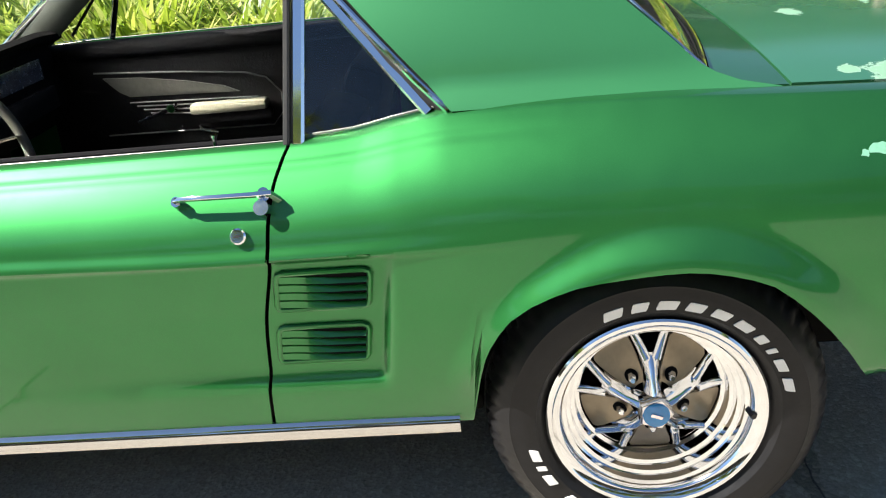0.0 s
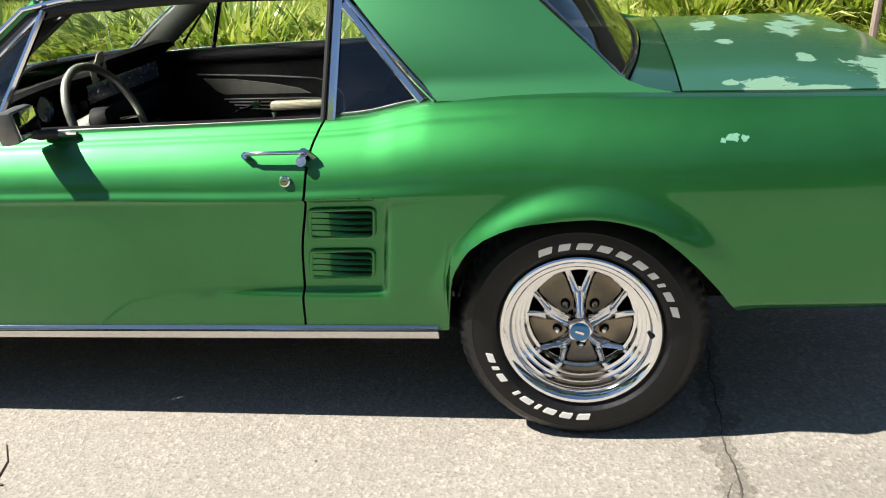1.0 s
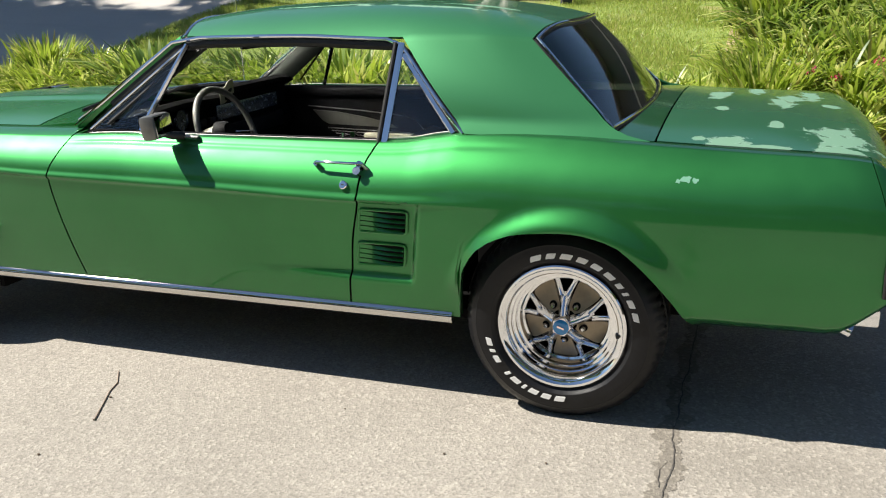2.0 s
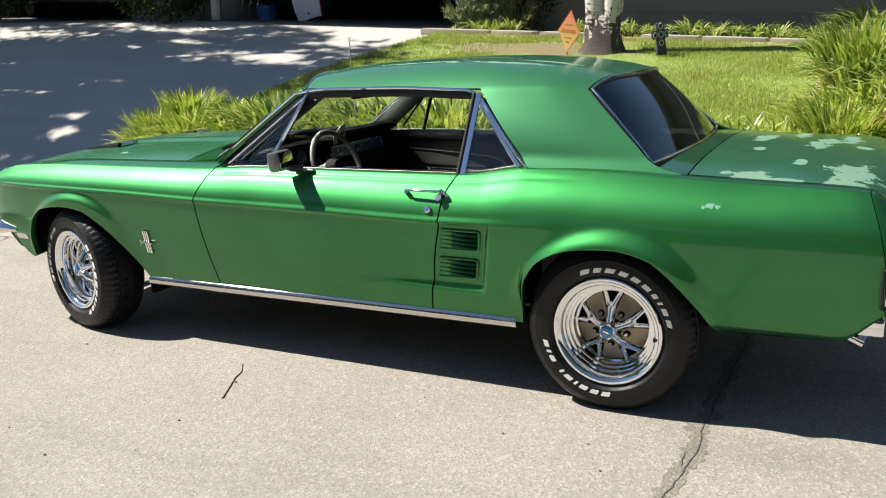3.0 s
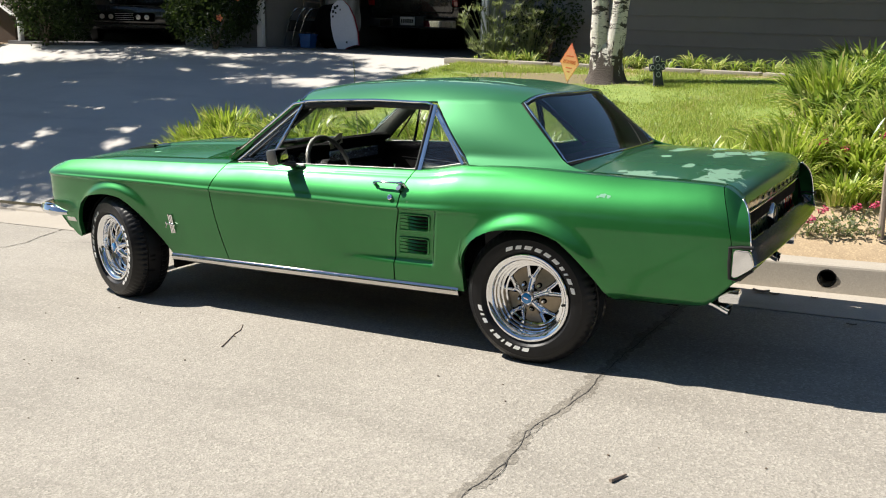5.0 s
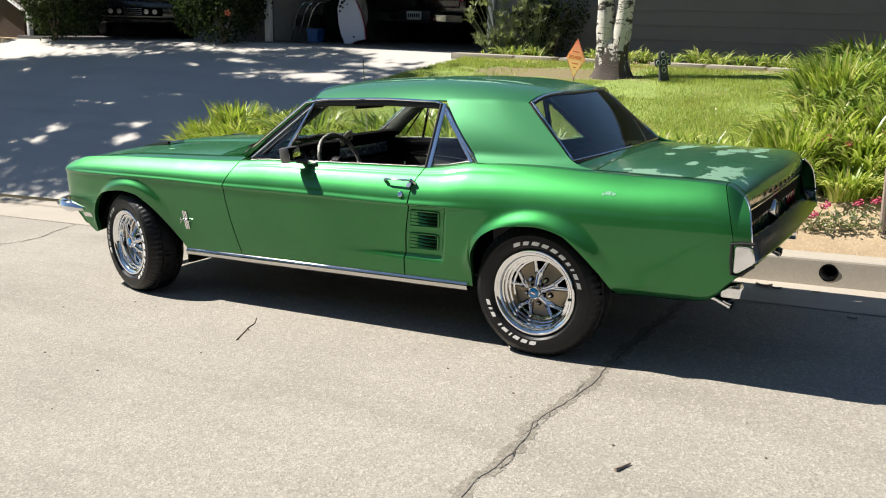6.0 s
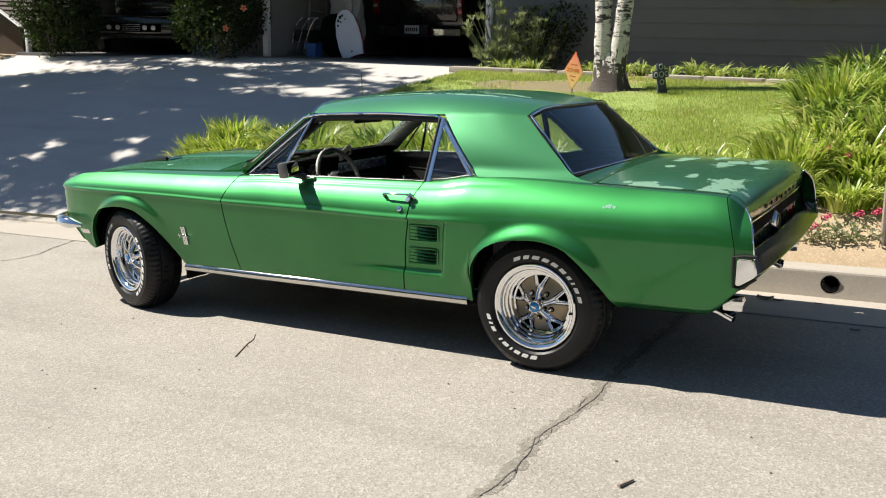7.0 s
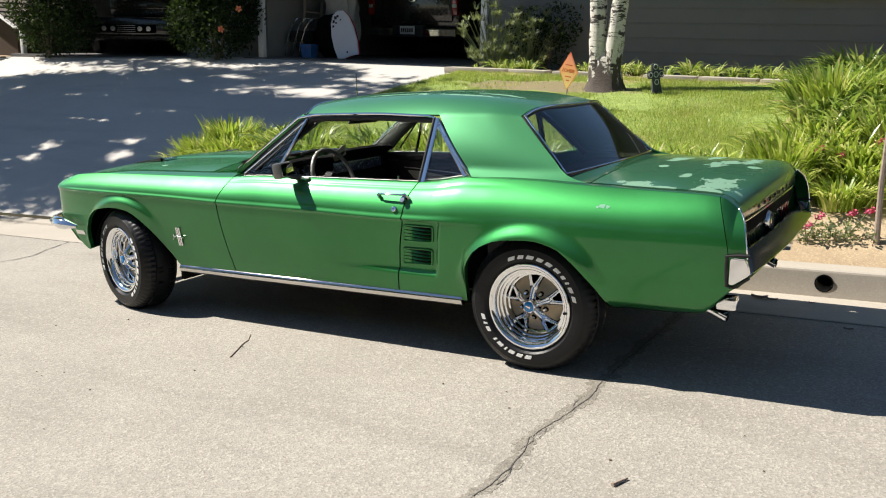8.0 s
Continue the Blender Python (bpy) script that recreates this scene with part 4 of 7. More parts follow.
def build_wheel(name):
    """A wheel about its own axle, with the outer face towards -y."""
    wheel = part(name, revolve([(0.0, 0.014), (0.143, 0.014), (0.147, 0.02), (0.147, 0.07), (0.0, 0.07)], 32), BLACK, car, "chrome styled steel wheel with a white-lettered tyre")
    prof = [(0.200, -0.098), (0.214, -0.108), (0.222, -0.1165), (0.226, -0.1200), (0.236, -0.1210), (0.262, -0.1225), (0.272, -0.1195), (0.276, -0.1200), (0.280, -0.1165), (0.291, -0.110), (0.302, -0.100), (0.312, -0.088), (0.3195, -0.074), (0.3215, -0.050),
            (0.3135, -0.047), (0.3135, -0.041), (0.322, -0.038), (0.3225, -0.004), (0.3145, -0.003), (0.3145, 0.003), (0.3225, 0.004)]
    prof = prof + [(r, -y) for r, y in prof[::-1]]
    bm = bmesh.new()
    n = 240
    rows = []
    for i in range(n + 1):
        a = 2 * math.pi * i / n
        row = []
        for r, y in prof:
            k = (i + (1 if r > 0.3185 else 0)) % 4
            if r > 0.295 and abs(y) > 0.045 and k == 0:
                r -= 0.007 if r > 0.306 else 0.0035
            row.append((r * math.cos(a), y, r * math.sin(a)))
        rows.append(row)
    add_grid(bm, rows)
    bmesh.ops.remove_doubles(bm, verts=bm.verts[:], dist=1e-6)
    tyre = part("tyre", bm, RUBBER, wheel, "black radial tyre with white raised sidewall shapes", sharp=32)
    ang = 114.0
    for w in (8.4, 6.8, 8.4, 7.4, 7.4, 7.4, 4.6, 2.4, 6.6, 6.8):
        part("sidewall_mark", white_mark(radians(ang), radians(w), 0.017), WHITE, tyre, smooth=False)
        ang -= w + 3.9
    ang = 194.0
    for w in (6.4, 2.4, 6.0, 0, 2.4, 7.4, 2.4, 7.0, 7.0, 7.8):
        if w:
            part("sidewall_mark", white_mark(radians(ang + w), radians(w), 0.017), WHITE, tyre, smooth=False)
        ang += (w or 3.0) + 3.3
    rim_prof = [(0.196, -0.094), (0.204, -0.104), (0.207, -0.106), (0.207, -0.110), (0.203, -0.113), (0.196, -0.112), (0.190, -0.106), (0.181, -0.103), (0.177, -0.098), (0.1745, -0.086), (0.168, -0.084), (0.1655, -0.067), (0.158, -0.065), (0.1555, -0.047), (0.148, -0.045), (0.1445, -0.025), (0.137, -0.022), (0.1345, 0.012)]
    rim = part("rim", revolve(rim_prof, 96), CHROME, wheel, "polished chrome rim", sharp=30)
    part("valve_stem", sweep([Vector((0.172, -0.075, -0.012)), Vector((0.178, -0.108, -0.013))], ring(0.006, n=8), (1, 0, 0)), SEAL, rim)
    for k in range(5):
        a0 = math.pi / 2 + 2 * math.pi * k / 5

        def P(r, da):
            return (r * math.cos(a0 + da), r * math.sin(a0 + da))

        def Q(w, r):
            return (r * math.cos(a0) - w * math.sin(a0), r * math.sin(a0) + w * math.cos(a0))
        # the painted panel between two spokes, dished towards the nuts
        h = math.pi / 5
        rows = []
        for r, lim, y in ((0.046, 0.42, -0.036), (0.062, 0.40, -0.0395), (0.082, 0.38, -0.044), (0.104, 0.37, -0.0485), (0.128, 0.36, -0.051), (0.141, 0.34, -0.051), (0.147, 0.29, -0.050)):
            rows.append([(P(r, h + 0.93 * lim * u)[0], y - 0.004 * u * u, P(r, h + 0.93 * lim * u)[1]) for u in np.linspace(-1, 1, 9)])
        part("spoke_panel", dished(thick(grid(rows), 0.006)), ARGENT, wheel, "dull argent wheel panel")
        # the ridged spoke, forked about a notch at the rim
        bm = bmesh.new()
        rows = []
        for r, w, y in ((0.030, 0.0200, -0.073), (0.060, 0.0180, -0.071), (0.080, 0.0200, -0.068), (0.100, 0.0245, -0.062), (0.108, 0.0265, -0.058)):
            rows.append([(Q(u * w, r)[0], lerp(y, -0.044, abs(u) ** 1.6), Q(u * w, r)[1]) for u in np.linspace(-1, 1, 9)])
        add_grid(bm, rows)
        thick(bm, 0.006)
        for sd in (-1, 1):
            pts = [Vector((Q(sd * w, r)[0], y, Q(sd * w, r)[1])) for w, r, y in ((0.0105, 0.098, -0.058), (0.0165, 0.112, -0.056), (0.0255, 0.130, -0.053), (0.0355, 0.1495, -0.049))]
            add_sweep(bm, pts, ring(0.0105, 0.011, 10), (0, -1, 0))
        rows = [[(P(r, u)[0], y, P(r, u)[1]) for u in np.linspace(-0.25, 0.25, 7)] for r, y in ((0.1465, -0.046), (0.1485, -0.051), (0.1515, -0.050))]
        add_grid(bm, rows)
        part("spoke", dished(bm), CHROME, wheel, "forked chrome spoke with a notch at the rim", sharp=60)
        c = P(0.070, h)
        # black disc painted as the shade of a well round the nut
        part("lug_well", dished(sweep([Vector((c[0], -0.0425, c[1])), Vector((c[0], -0.0455, c[1]))], ring(0.014, n=16), (1, 0, 0))), BLACK, wheel)
        bm = bmesh.new()
        add_sweep(bm, [Vector((c[0], -0.040, c[1])), Vector((c[0], -0.058, c[1])), Vector((c[0], -0.064, c[1]))], ring(0.0085, n=6), (1, 0, 0), taper=lambda t: 1.0 if t < 0.8 else 0.6)
        part("lug_nut", dished(bm), CHROME, wheel)
    hub = part("hub_cap", sweep([Vector((0, -0.060, 0)), Vector((0, -0.098, 0)), Vector((0, -0.105, 0))], [(0.037 * math.cos(a + 0.31), 0.037 * math.sin(a + 0.31)) for a in np.linspace(0, 2 * math.pi, 6)[:-1]], (1, 0, 0), taper=lambda t: 1.0 if t < 0.8 else 0.86), CHROME, wheel, "chrome hub cap")
    part("cap_emblem", revolve([(0.0, -0.1105), (0.018, -0.110), (0.025, -0.1075), (0.026, -0.104)], 28), BLUE_CAP, hub, "blue enamel hub emblem")
    part("emblem_mark", box((-0.012, -0.113, -0.003), (0.011, -0.1095, 0.004), 0.0012, pose(0, 0, 0, 0, 20, 0)), CHROME, hub)
    return wheel


first = build_wheel("wheel")
first.matrix_basis = pose(0.0, -0.735, WHEEL_Z, 0, 0, 0)
copy_thing(first, pose(AXLE_F, -0.735, WHEEL_Z, 0, 72, -14)).parent = car
for o in (copy_thing(first, pose(0.0, 0.735, WHEEL_Z, 0, 50, 180)), copy_thing(first, pose(AXLE_F, 0.735, WHEEL_Z, 0, 20, 166))):
    o.parent = car

# ---- front end
sec = [(0.0, 0.045), (0.02, 0.046), (0.040, 0.034), (0.05, 0.010), (0.042, -0.012), (0.02, -0.030), (0.0, -0.030)]
pts = [(-3.17, 0.862, 0.508), (-3.22, 0.868, 0.512), (-3.27, 0.866, 0.515), (-3.32, 0.862, 0.517), (-3.41, 0.825, 0.520), (-3.47, 0.74, 0.52), (-3.505, 0.45, 0.52), (-3.52, 0.15, 0.52)]
line = [Vector((x, -y, z)) for x, y, z in pts] + [Vector(p) for p in pts[::-1]]
part("front_bumper", sweep(line, [(-a, b) for a, b in sec], (0, 0, 1), taper=lambda t: 0.3 + 0.7 * step(0.0, 0.16, min(t, 1 - t))), CHROME, car, "chrome front bumper")
bm = bmesh.new()
rows = [[(x, side_y(-3.3, 0.5) * s, z) for s in np.linspace(-1, 1, 21)] for x, z in ((-3.30, 0.49), (-3.22, 0.41), (-3.08, 0.365))]
rows = [[(x - 0.12 * (1 - (abs(y) / 0.84) ** 4), y, z) for x, y, z in row] for row in rows]
add_grid(bm, rows)
part("front_valance", thick(bm, 0.004), PAINT, car)
for side in (-1, 1):
    rows = [[Vector((x, side * (on_side(x, z).y + 0.003), z)) for x in np.linspace(-3.225 + d, -3.135 + d, 4)] for z, d in ((0.452, 0.0), (0.478, -0.018))]
    part("side_lamp", thick(grid(rows), 0.004), CHROME_WORN, car, "pale front marker lamp")
bm = bmesh.new()
add_grid(bm, [[(-3.405 - 0.03 * (1 - (y / 0.70) ** 4), y, z) for y in np.linspace(-0.70, 0.70, 21)] for z in (0.52, 0.62, 0.70, 0.77)])
grille = part("grille", thick(bm, 0.01), BLACK, car, "dark front grille")
# added black plates that keep sunlight from leaking through arches and engine bay
for side in (-1, 1):
    part("arch_sun_block", box((-2.345, side * 0.62 - 0.165, 0.22), (-2.32, side * 0.62 + 0.165, 0.50), 0.004), BLACK, car)
part("underbody_sun_block", box((-3.22, -0.62, 0.30), (-1.95, 0.62, 0.32), 0.004), BLACK, car)
part("radiator_panel", box((-3.30, -0.74, 0.40), (-3.28, 0.74, 0.72), 0.004), BLACK, car)
for side in (-1, 1):
    part("headlamp", revolve([(0.0, -0.05), (0.05, -0.045), (0.085, -0.02), (0.09, 0.0)], 28), CHROME, grille, "round headlamp").matrix_basis = pose(-3.42, side * 0.60, 0.66, 0, 0, -90)

# ---- tail
rows = []
for z, x in ((0.48, 0.930), (0.56, 0.890), (0.63, 0.868), (0.69, 0.868), (0.735, 0.885), (0.745, 0.905), (0.79, 0.912), (0.815, 0.905)):
    rows.append([(x + 0.018 * (1 - (y / 0.76) ** 2), y, z) for y in np.linspace(-0.775, 0.775, 31)])
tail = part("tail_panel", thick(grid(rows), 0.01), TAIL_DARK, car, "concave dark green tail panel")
for side in (-1, 1):
    edge = [Vector((tail_edge(z), side * (side_y(tail_edge(z), z) - 0.004), z)) for z in np.linspace(0.62, 0.81, 9)]
    part("tail_edge_moulding", sweep(edge, rail(0.009, 0.008), (0, side, 0)), CHROME, tail, "bright edge moulding")
    part("tail_edge_moulding", sweep([Vector((0.926 - 0.016 * y * y, side * y, 0.740)) for y in np.linspace(0.0, 0.76, 9)], rail(0.008, 0.008), (0, 0, 1)), CHROME, tail)
    for k in range(3):
        yc = side * (0.46 + 0.085 * k)
        lamp = part("tail_lamp", box((0.846, yc - 0.026, 0.585), (0.893, yc + 0.026, 0.715), 0.01), CHROME_WORN, tail, "chrome framed tail lamp")
        part("tail_lens", box((0.888, yc - 0.020, 0.595), (0.896, yc + 0.020, 0.705), 0.006), LENS_RED, lamp, "red tail lens")
cap = part("fuel_cap", revolve([(0.0, 0.04), (0.042, 0.038), (0.052, 0.030), (0.058, 0.014), (0.058, 0.0)], 32), CHROME_WORN, tail, "round bright fuel filler cap")
cap.matrix_basis = pose(0.880, 0.0, 0.640, 0, 0, -90)
part("cap_ring", revolve([(0.034, 0.040), (0.038, 0.043), (0.042, 0.040)], 32), SEAL, cap)
# spaced chrome characters on the boot lid drawn as plain shapes
for k in range(7):
    y = -0.36 + 0.12 * k
    x = 0.902 + 0.022 * (1 - (y / 0.7) ** 2) + 0.008
    part("boot_mark", box((x - 0.006, y - 0.011, 0.760), (x + 0.003, y + 0.011, 0.778), 0.002), CHROME_DARKENED, tail)
# rear bumper: a broad sloping top face down to a blade edge, with flat wrapped ends
sec = [(-0.070, 0.050), (-0.058, 0.054), (-0.046, 0.048), (0.006, 0.002), (0.013, -0.006), (0.012, -0.013), (0.002, -0.022), (-0.03, -0.046), (-0.06, -0.052)]
pts = [(0.962, 0.856, 0.566), (0.972, 0.846, 0.566), (0.981, 0.80, 0.565), (0.990, 0.60, 0.562), (0.998, 0.30, 0.560), (1.0, 0.08, 0.558)]
line = [Vector((x, -y, z)) for x, y, z in pts] + [Vector(p) for p in pts[::-1]]
rear_bumper = part("rear_bumper", sweep(line, sec, (0, 0, 1)), CHROME_DARKENED, car, "weathered chrome rear bumper, dark reflections put into its colour")
part("bumper_lip", sweep([p + Vector((0.011, 0, -0.009)) for p in line], ring(0.0035, n=8), (0, 0, 1)), CHROME, rear_bumper, "bright chrome lower edge of the bumper")
for side in (-1, 1):
    end = [(0.908, 0.512), (0.912, 0.618), (0.925, 0.624), (0.972, 0.622), (0.982, 0.605), (0.990, 0.562), (0.984, 0.553), (0.926, 0.512)]
    part("bumper_end", prism(end, side * 0.846, side * 0.866, 0.004), CHROME, rear_bumper, "bright chrome bumper end")
    loop = [Vector((x, side * y, z)) for x, y, z in ((0.985, 0.850, 0.634), (0.940, 0.860, 0.636), (0.898, 0.864, 0.632), (0.897, 0.862, 0.57), (0.899, 0.856, 0.506), (0.925, 0.848, 0.498), (0.985, 0.845, 0.542))]
    part("bumper_gasket", sweep(loop, rail(0.012, 0.022), (0, side, 0)), SEAL, rear_bumper, "black bumper gasket")
rows = [[(x - 0.015 * abs(s) ** 4, s * 0.835, z) for s in np.linspace(-1, 1, 15)] for x, z in ((0.965, 0.540), (0.940, 0.500), (0.895, 0.450))]
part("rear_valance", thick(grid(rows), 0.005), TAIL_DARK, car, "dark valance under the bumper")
for side in (-1, 1):
    tip = part("exhaust_tip", sweep([Vector((0.74, side * 0.60, 0.345)), Vector((0.79, side * 0.60, 0.330)), Vector((0.852, side * 0.60, 0.300))], ring(0.036, 0.026, 18), (0, 0, 1)), CHROME, car, "chrome exhaust tip")
    # black disc closes the tip and stands for its unlit inside
    part("tip_bore", sweep([Vector((0.8525, side * 0.60, 0.2999)), Vector((0.8545, side * 0.60, 0.2995))], ring(0.028, 0.020, 18), (0, 0, 1)), BLACK, tip)
    part("bumper_bracket", box((0.83, side * 0.70 - 0.03, 0.365), (0.915, side * 0.70 + 0.03, 0.425), 0.01), CHROME, car)
# antenna and wipers
ant = part("radio_antenna", sweep([Vector((-2.04, 0.715, 0.86)), Vector((-2.045, 0.715, 1.15)), Vector((-2.05, 0.715, 1.42))], ring(0.0028, n=6), (1, 0, 0)), CHROME, car, "thin chrome antenna mast")
part("antenna_base", sweep([Vector((-2.04, 0.715, 0.86)), Vector((-2.04, 0.715, 0.885))], ring(0.013, n=12), (1, 0, 0), taper=lambda t: 1 - 0.5 * t), CHROME, ant)
for y0 in (-0.42, 0.12):
    wp = [Vector((-2.03, y0, 0.918)), Vector((-2.00, y0 - 0.06, 0.928)), Vector((-1.975, y0 - 0.15, 0.922))]
    wiper = part("wiper_arm", sweep(wp, rail(0.010, 0.006), (0, 0, 1)), CHROME_WORN, car, "wiper arm")
    part("wiper_blade", sweep([wp[1] + Vector((0.01, 0.16, 0.0)), wp[1] + Vector((0.02, 0, 0.004)), wp[2] + Vector((0.01, -0.02, 0.0))], rail(0.008, 0.014), (0, 0, 1)), SEAL, wiper)

# ---- cabin
rows = []
for y in np.linspace(-0.66, 0.66, 45):
    k = step(-0.06, 0.10, y)
    hump = 0.012 * math.exp(-((y + 0.36) / 0.2) ** 2) * (1 - k)
    bx = lerp(-1.650, -1.715, k)
    bz = lerp(0.925, 0.945, k) + hump - 0.012 * step(0.50, 0.66, abs(y))
    rows.append([(-1.97, y, 0.872), (-1.88, y, 0.893), (bx - 0.05, y, bz - 0.008), (bx - 0.018, y, bz), (bx, y, bz - 0.012), (bx - 0.004, y, bz - 0.030), (-1.765, y, bz - 0.050), (-1.775, y, 0.800), (-1.755, y, 0.760), (-1.745, y, 0.690), (-1.80, y, 0.62)])
dash = part("dashboard", thick(grid(rows), 0.01), DASH_PAD, car, "padded black dashboard with two brows")
rows = [[(lerp(-1.650, -1.722, step(0, 1, t)) + 0.003, lerp(-0.12, 0.10, t), lerp(0.925, 0.947, step(0, 1, t)) - d * 0.9 + 0.006) for d in (-0.02, 0.0, 0.02, 0.05)] for t in np.linspace(0, 1, 8)]
# beige here imitates sun falling through the windscreen onto the black pad
part("dash_facet", thick(grid(rows), 0.004), ARM_BEIGE, dash, "pale slope between the dash brows, sunlight put into its colour")
part("dash_panel", box((-1.772, 0.02, 0.790), (-1.762, 0.56, 0.858), 0.004), DASH_METAL, dash, "brushed metal dash panel")
part("glove_box", box((-1.762, 0.10, 0.690), (-1.742, 0.58, 0.765), 0.008), VINYL, dash)
for y in (-0.47, -0.36, -0.25):
    part("gauge", revolve([(0.0, 0.006), (0.040, 0.006), (0.044, 0.012), (0.047, 0.0)], 24), DASH_METAL, dash, "round gauge").matrix_basis = pose(-1.768, y, 0.835, 0, 0, -90)
for y in (-0.10, -0.03):
    part("dash_switch", box((-1.768, y - 0.022, 0.785), (-1.752, y + 0.022, 0.815), 0.004), SEAL, dash)
col0, col1 = Vector((-1.80, -0.36, 0.685)), Vector((-1.484, -0.36, 0.805))
axis = (col1 - col0).normalized()
column = part("steering_column", sweep([col0, col0.lerp(col1, 0.6), col1], ring(0.030, n=16), (0, 1, 0)), VINYL_WORN, car)
part("column_collar", sweep([col0.lerp(col1, 0.62), col0.lerp(col1, 0.72), col0.lerp(col1, 0.93)], ring(0.044, n=20), (0, 1, 0), taper=lambda t: 0.8 + 0.2 * step(0, 0.5, t)), COLUMN_GREY, column, "pale grey column collar")
u = Vector((0, 1, 0))
v = axis.cross(u).normalized()
loop = [col1 + axis * 0.02 + (u * math.cos(a) + v * math.sin(a)) * 0.180 for a in np.linspace(0, 2 * math.pi, 49)[:-1]]
part("steering_wheel", sweep(loop, ring(0.013, n=10), axis, True), VINYL_WORN, column, "thin faded steering wheel")
part("horn_pad", sweep([col1 - axis * 0.01, col1 + axis * 0.022, col1 + axis * 0.034], ring(0.055, n=20), (0, 1, 0), taper=lambda t: 1 - 0.35 * t), VINYL, column, "round black horn pad")
for a in (-0.15, math.pi + 0.15):
    d = u * math.cos(a) + v * math.sin(a)
    part("wheel_spoke", sweep([col1 + axis * 0.015 + d * 0.03, col1 + axis * 0.018 + d * 0.172], rail(0.004, 0.022), axis), CHROME, column, "chrome steering spoke")
for side in (-1, 1):
    seat = part("seat", box((-1.28, side * 0.36 - 0.25, 0.36), (-0.76, side * 0.36 + 0.25, 0.50), 0.05), VINYL, car, "black vinyl bucket seat")
    part("seat_back", box((-0.06, -0.24, 0.0), (0.06, 0.24, 0.40), 0.05, pose(-0.74, side * 0.36, 0.44, 0, 18, 0)), VINYL, seat)
rear = part("rear_seat", box((-0.62, -0.50, 0.36), (-0.40, 0.50, 0.50), 0.05), VINYL, car, "black rear bench")
part("rear_seat_back", box((-0.05, -0.52, 0.0), (0.06, 0.52, 0.36), 0.05, pose(-0.26, 0, 0.48, 0, 16, 0)), VINYL, rear)
part("parcel_shelf", box((-0.22, -0.66, 0.858), (0.14, 0.66, 0.872), 0.004), VINYL, car)
for side in (-1, 1):
    yi = 0.705
    panel = part("door_card", prism([(-1.86, 0.30), (-0.62, 0.30), (-0.60, 0.872), (-1.84, 0.872)], side * (yi - 0.004), side * (yi + 0.03), 0.008), VINYL, car, "black vinyl door card")
    part("door_ledge", box((-1.82, min(side * 0.69, side * 0.745), 0.856), (-0.60, max(side * 0.69, side * 0.745), 0.870), 0.006), VINYL, panel)
    w = yi - 0.008
    part("card_moulding", sweep([Vector((x, side * w, z)) for x, z in ((-1.66, 0.768), (-1.35, 0.748), (-1.13, 0.727), (-1.06, 0.705), (-1.015, 0.65), (-1.02, 0.58), (-1.06, 0.538), (-1.66, 0.545))], rail(0.005, 0.006), (0, side, 0)), TRIM_DULL, panel, "bright door card moulding")
    part("card_inset", prism([(-1.635, 0.748), (-1.585, 0.695), (-1.55, 0.676), (-1.16, 0.664), (-1.21, 0.688), (-1.34, 0.716), (-1.50, 0.740)], side * (w - 0.002), side * (w + 0.006), 0.002), VINYL_WORN, panel, "sun-faded card inset")
    for k in range(4):
        part("card_rib", sweep([Vector((lerp(-1.555, -1.49, k / 3), side * w, 0.656 - 0.014 * k)), Vector((lerp(-1.10, -1.30, k / 3), side * w, 0.641 - 0.014 * k))], rail(0.004, 0.005), (0, side, 0)), TRIM_DULL, panel)
    part("card_roll", sweep([Vector((x, side * 0.700, 0.842)) for x in np.linspace(-1.84, -0.62, 6)], ring(0.022, 0.030, 12), (0, 0, 1)), VINYL, panel, "rolled black vinyl top of the door card")
    part("armrest", box((-1.33, min(side * 0.635, side * w), 0.606), (-1.06, max(side * 0.635, side * w), 0.642), 0.014), ARM_BEIGE, panel, "faded beige armrest pad")
    part("armrest_base", box((-1.31, min(side * 0.65, side * w), 0.570), (-1.05, max(side * 0.65, side * w), 0.606), 0.012), VINYL, panel)
    crank = part("window_crank", sweep([Vector((-1.40, side * w, 0.630)), Vector((-1.40, side * 0.675, 0.630)), Vector((-1.53, side * 0.668, 0.592))], ring(0.007, n=8), (0, 0, 1)), CHROME, panel, "chrome window crank")
    part("crank_knob", sweep([Vector((-1.40, side * w, 0.630)), Vector((-1.40, side * 0.655, 0.632))], ring(0.014, n=12), (0, 0, 1)), CHROME, crank)
    part("door_lever", sweep([Vector((-1.33, side * w, 0.560)), Vector((-1.31, side * 0.66, 0.553)), Vector((-1.25, side * 0.66, 0.535))], ring(0.008, n=8), (0, 0, 1)), CHROME, panel, "chrome inner door lever")
    part("lock_knob", sweep([Vector((-0.770, side * 0.735, 0.860)), Vector((-0.769, side * 0.735, 0.885)), Vector((-0.768, side * 0.735, 0.893))], ring(0.006, n=10), (1, 0, 0), taper=lambda t: 0.7 if t < 0.6 else 1.2), CHROME, panel)
rows = []
for i in range(13):
    row = []
    for j in range(17):
        s = lerp(-0.94, 0.94, j / 16)
        x = lerp(-1.43, -0.20, i / 12)
        row.append((x, s * roof_w(x), roof_z(x, s * roof_w(x)) - 0.03))
    rows.append(row)
part("headliner", thick(grid(rows), 0.006), VINYL, car)
rm = part("rear_view_mirror", box((-0.010, -0.115, -0.024), (0.010, 0.115, 0.024), 0.008, pose(-1.50, 0.0, 1.140, 0, -8, -12)), SEAL, car, "black rear-view mirror")
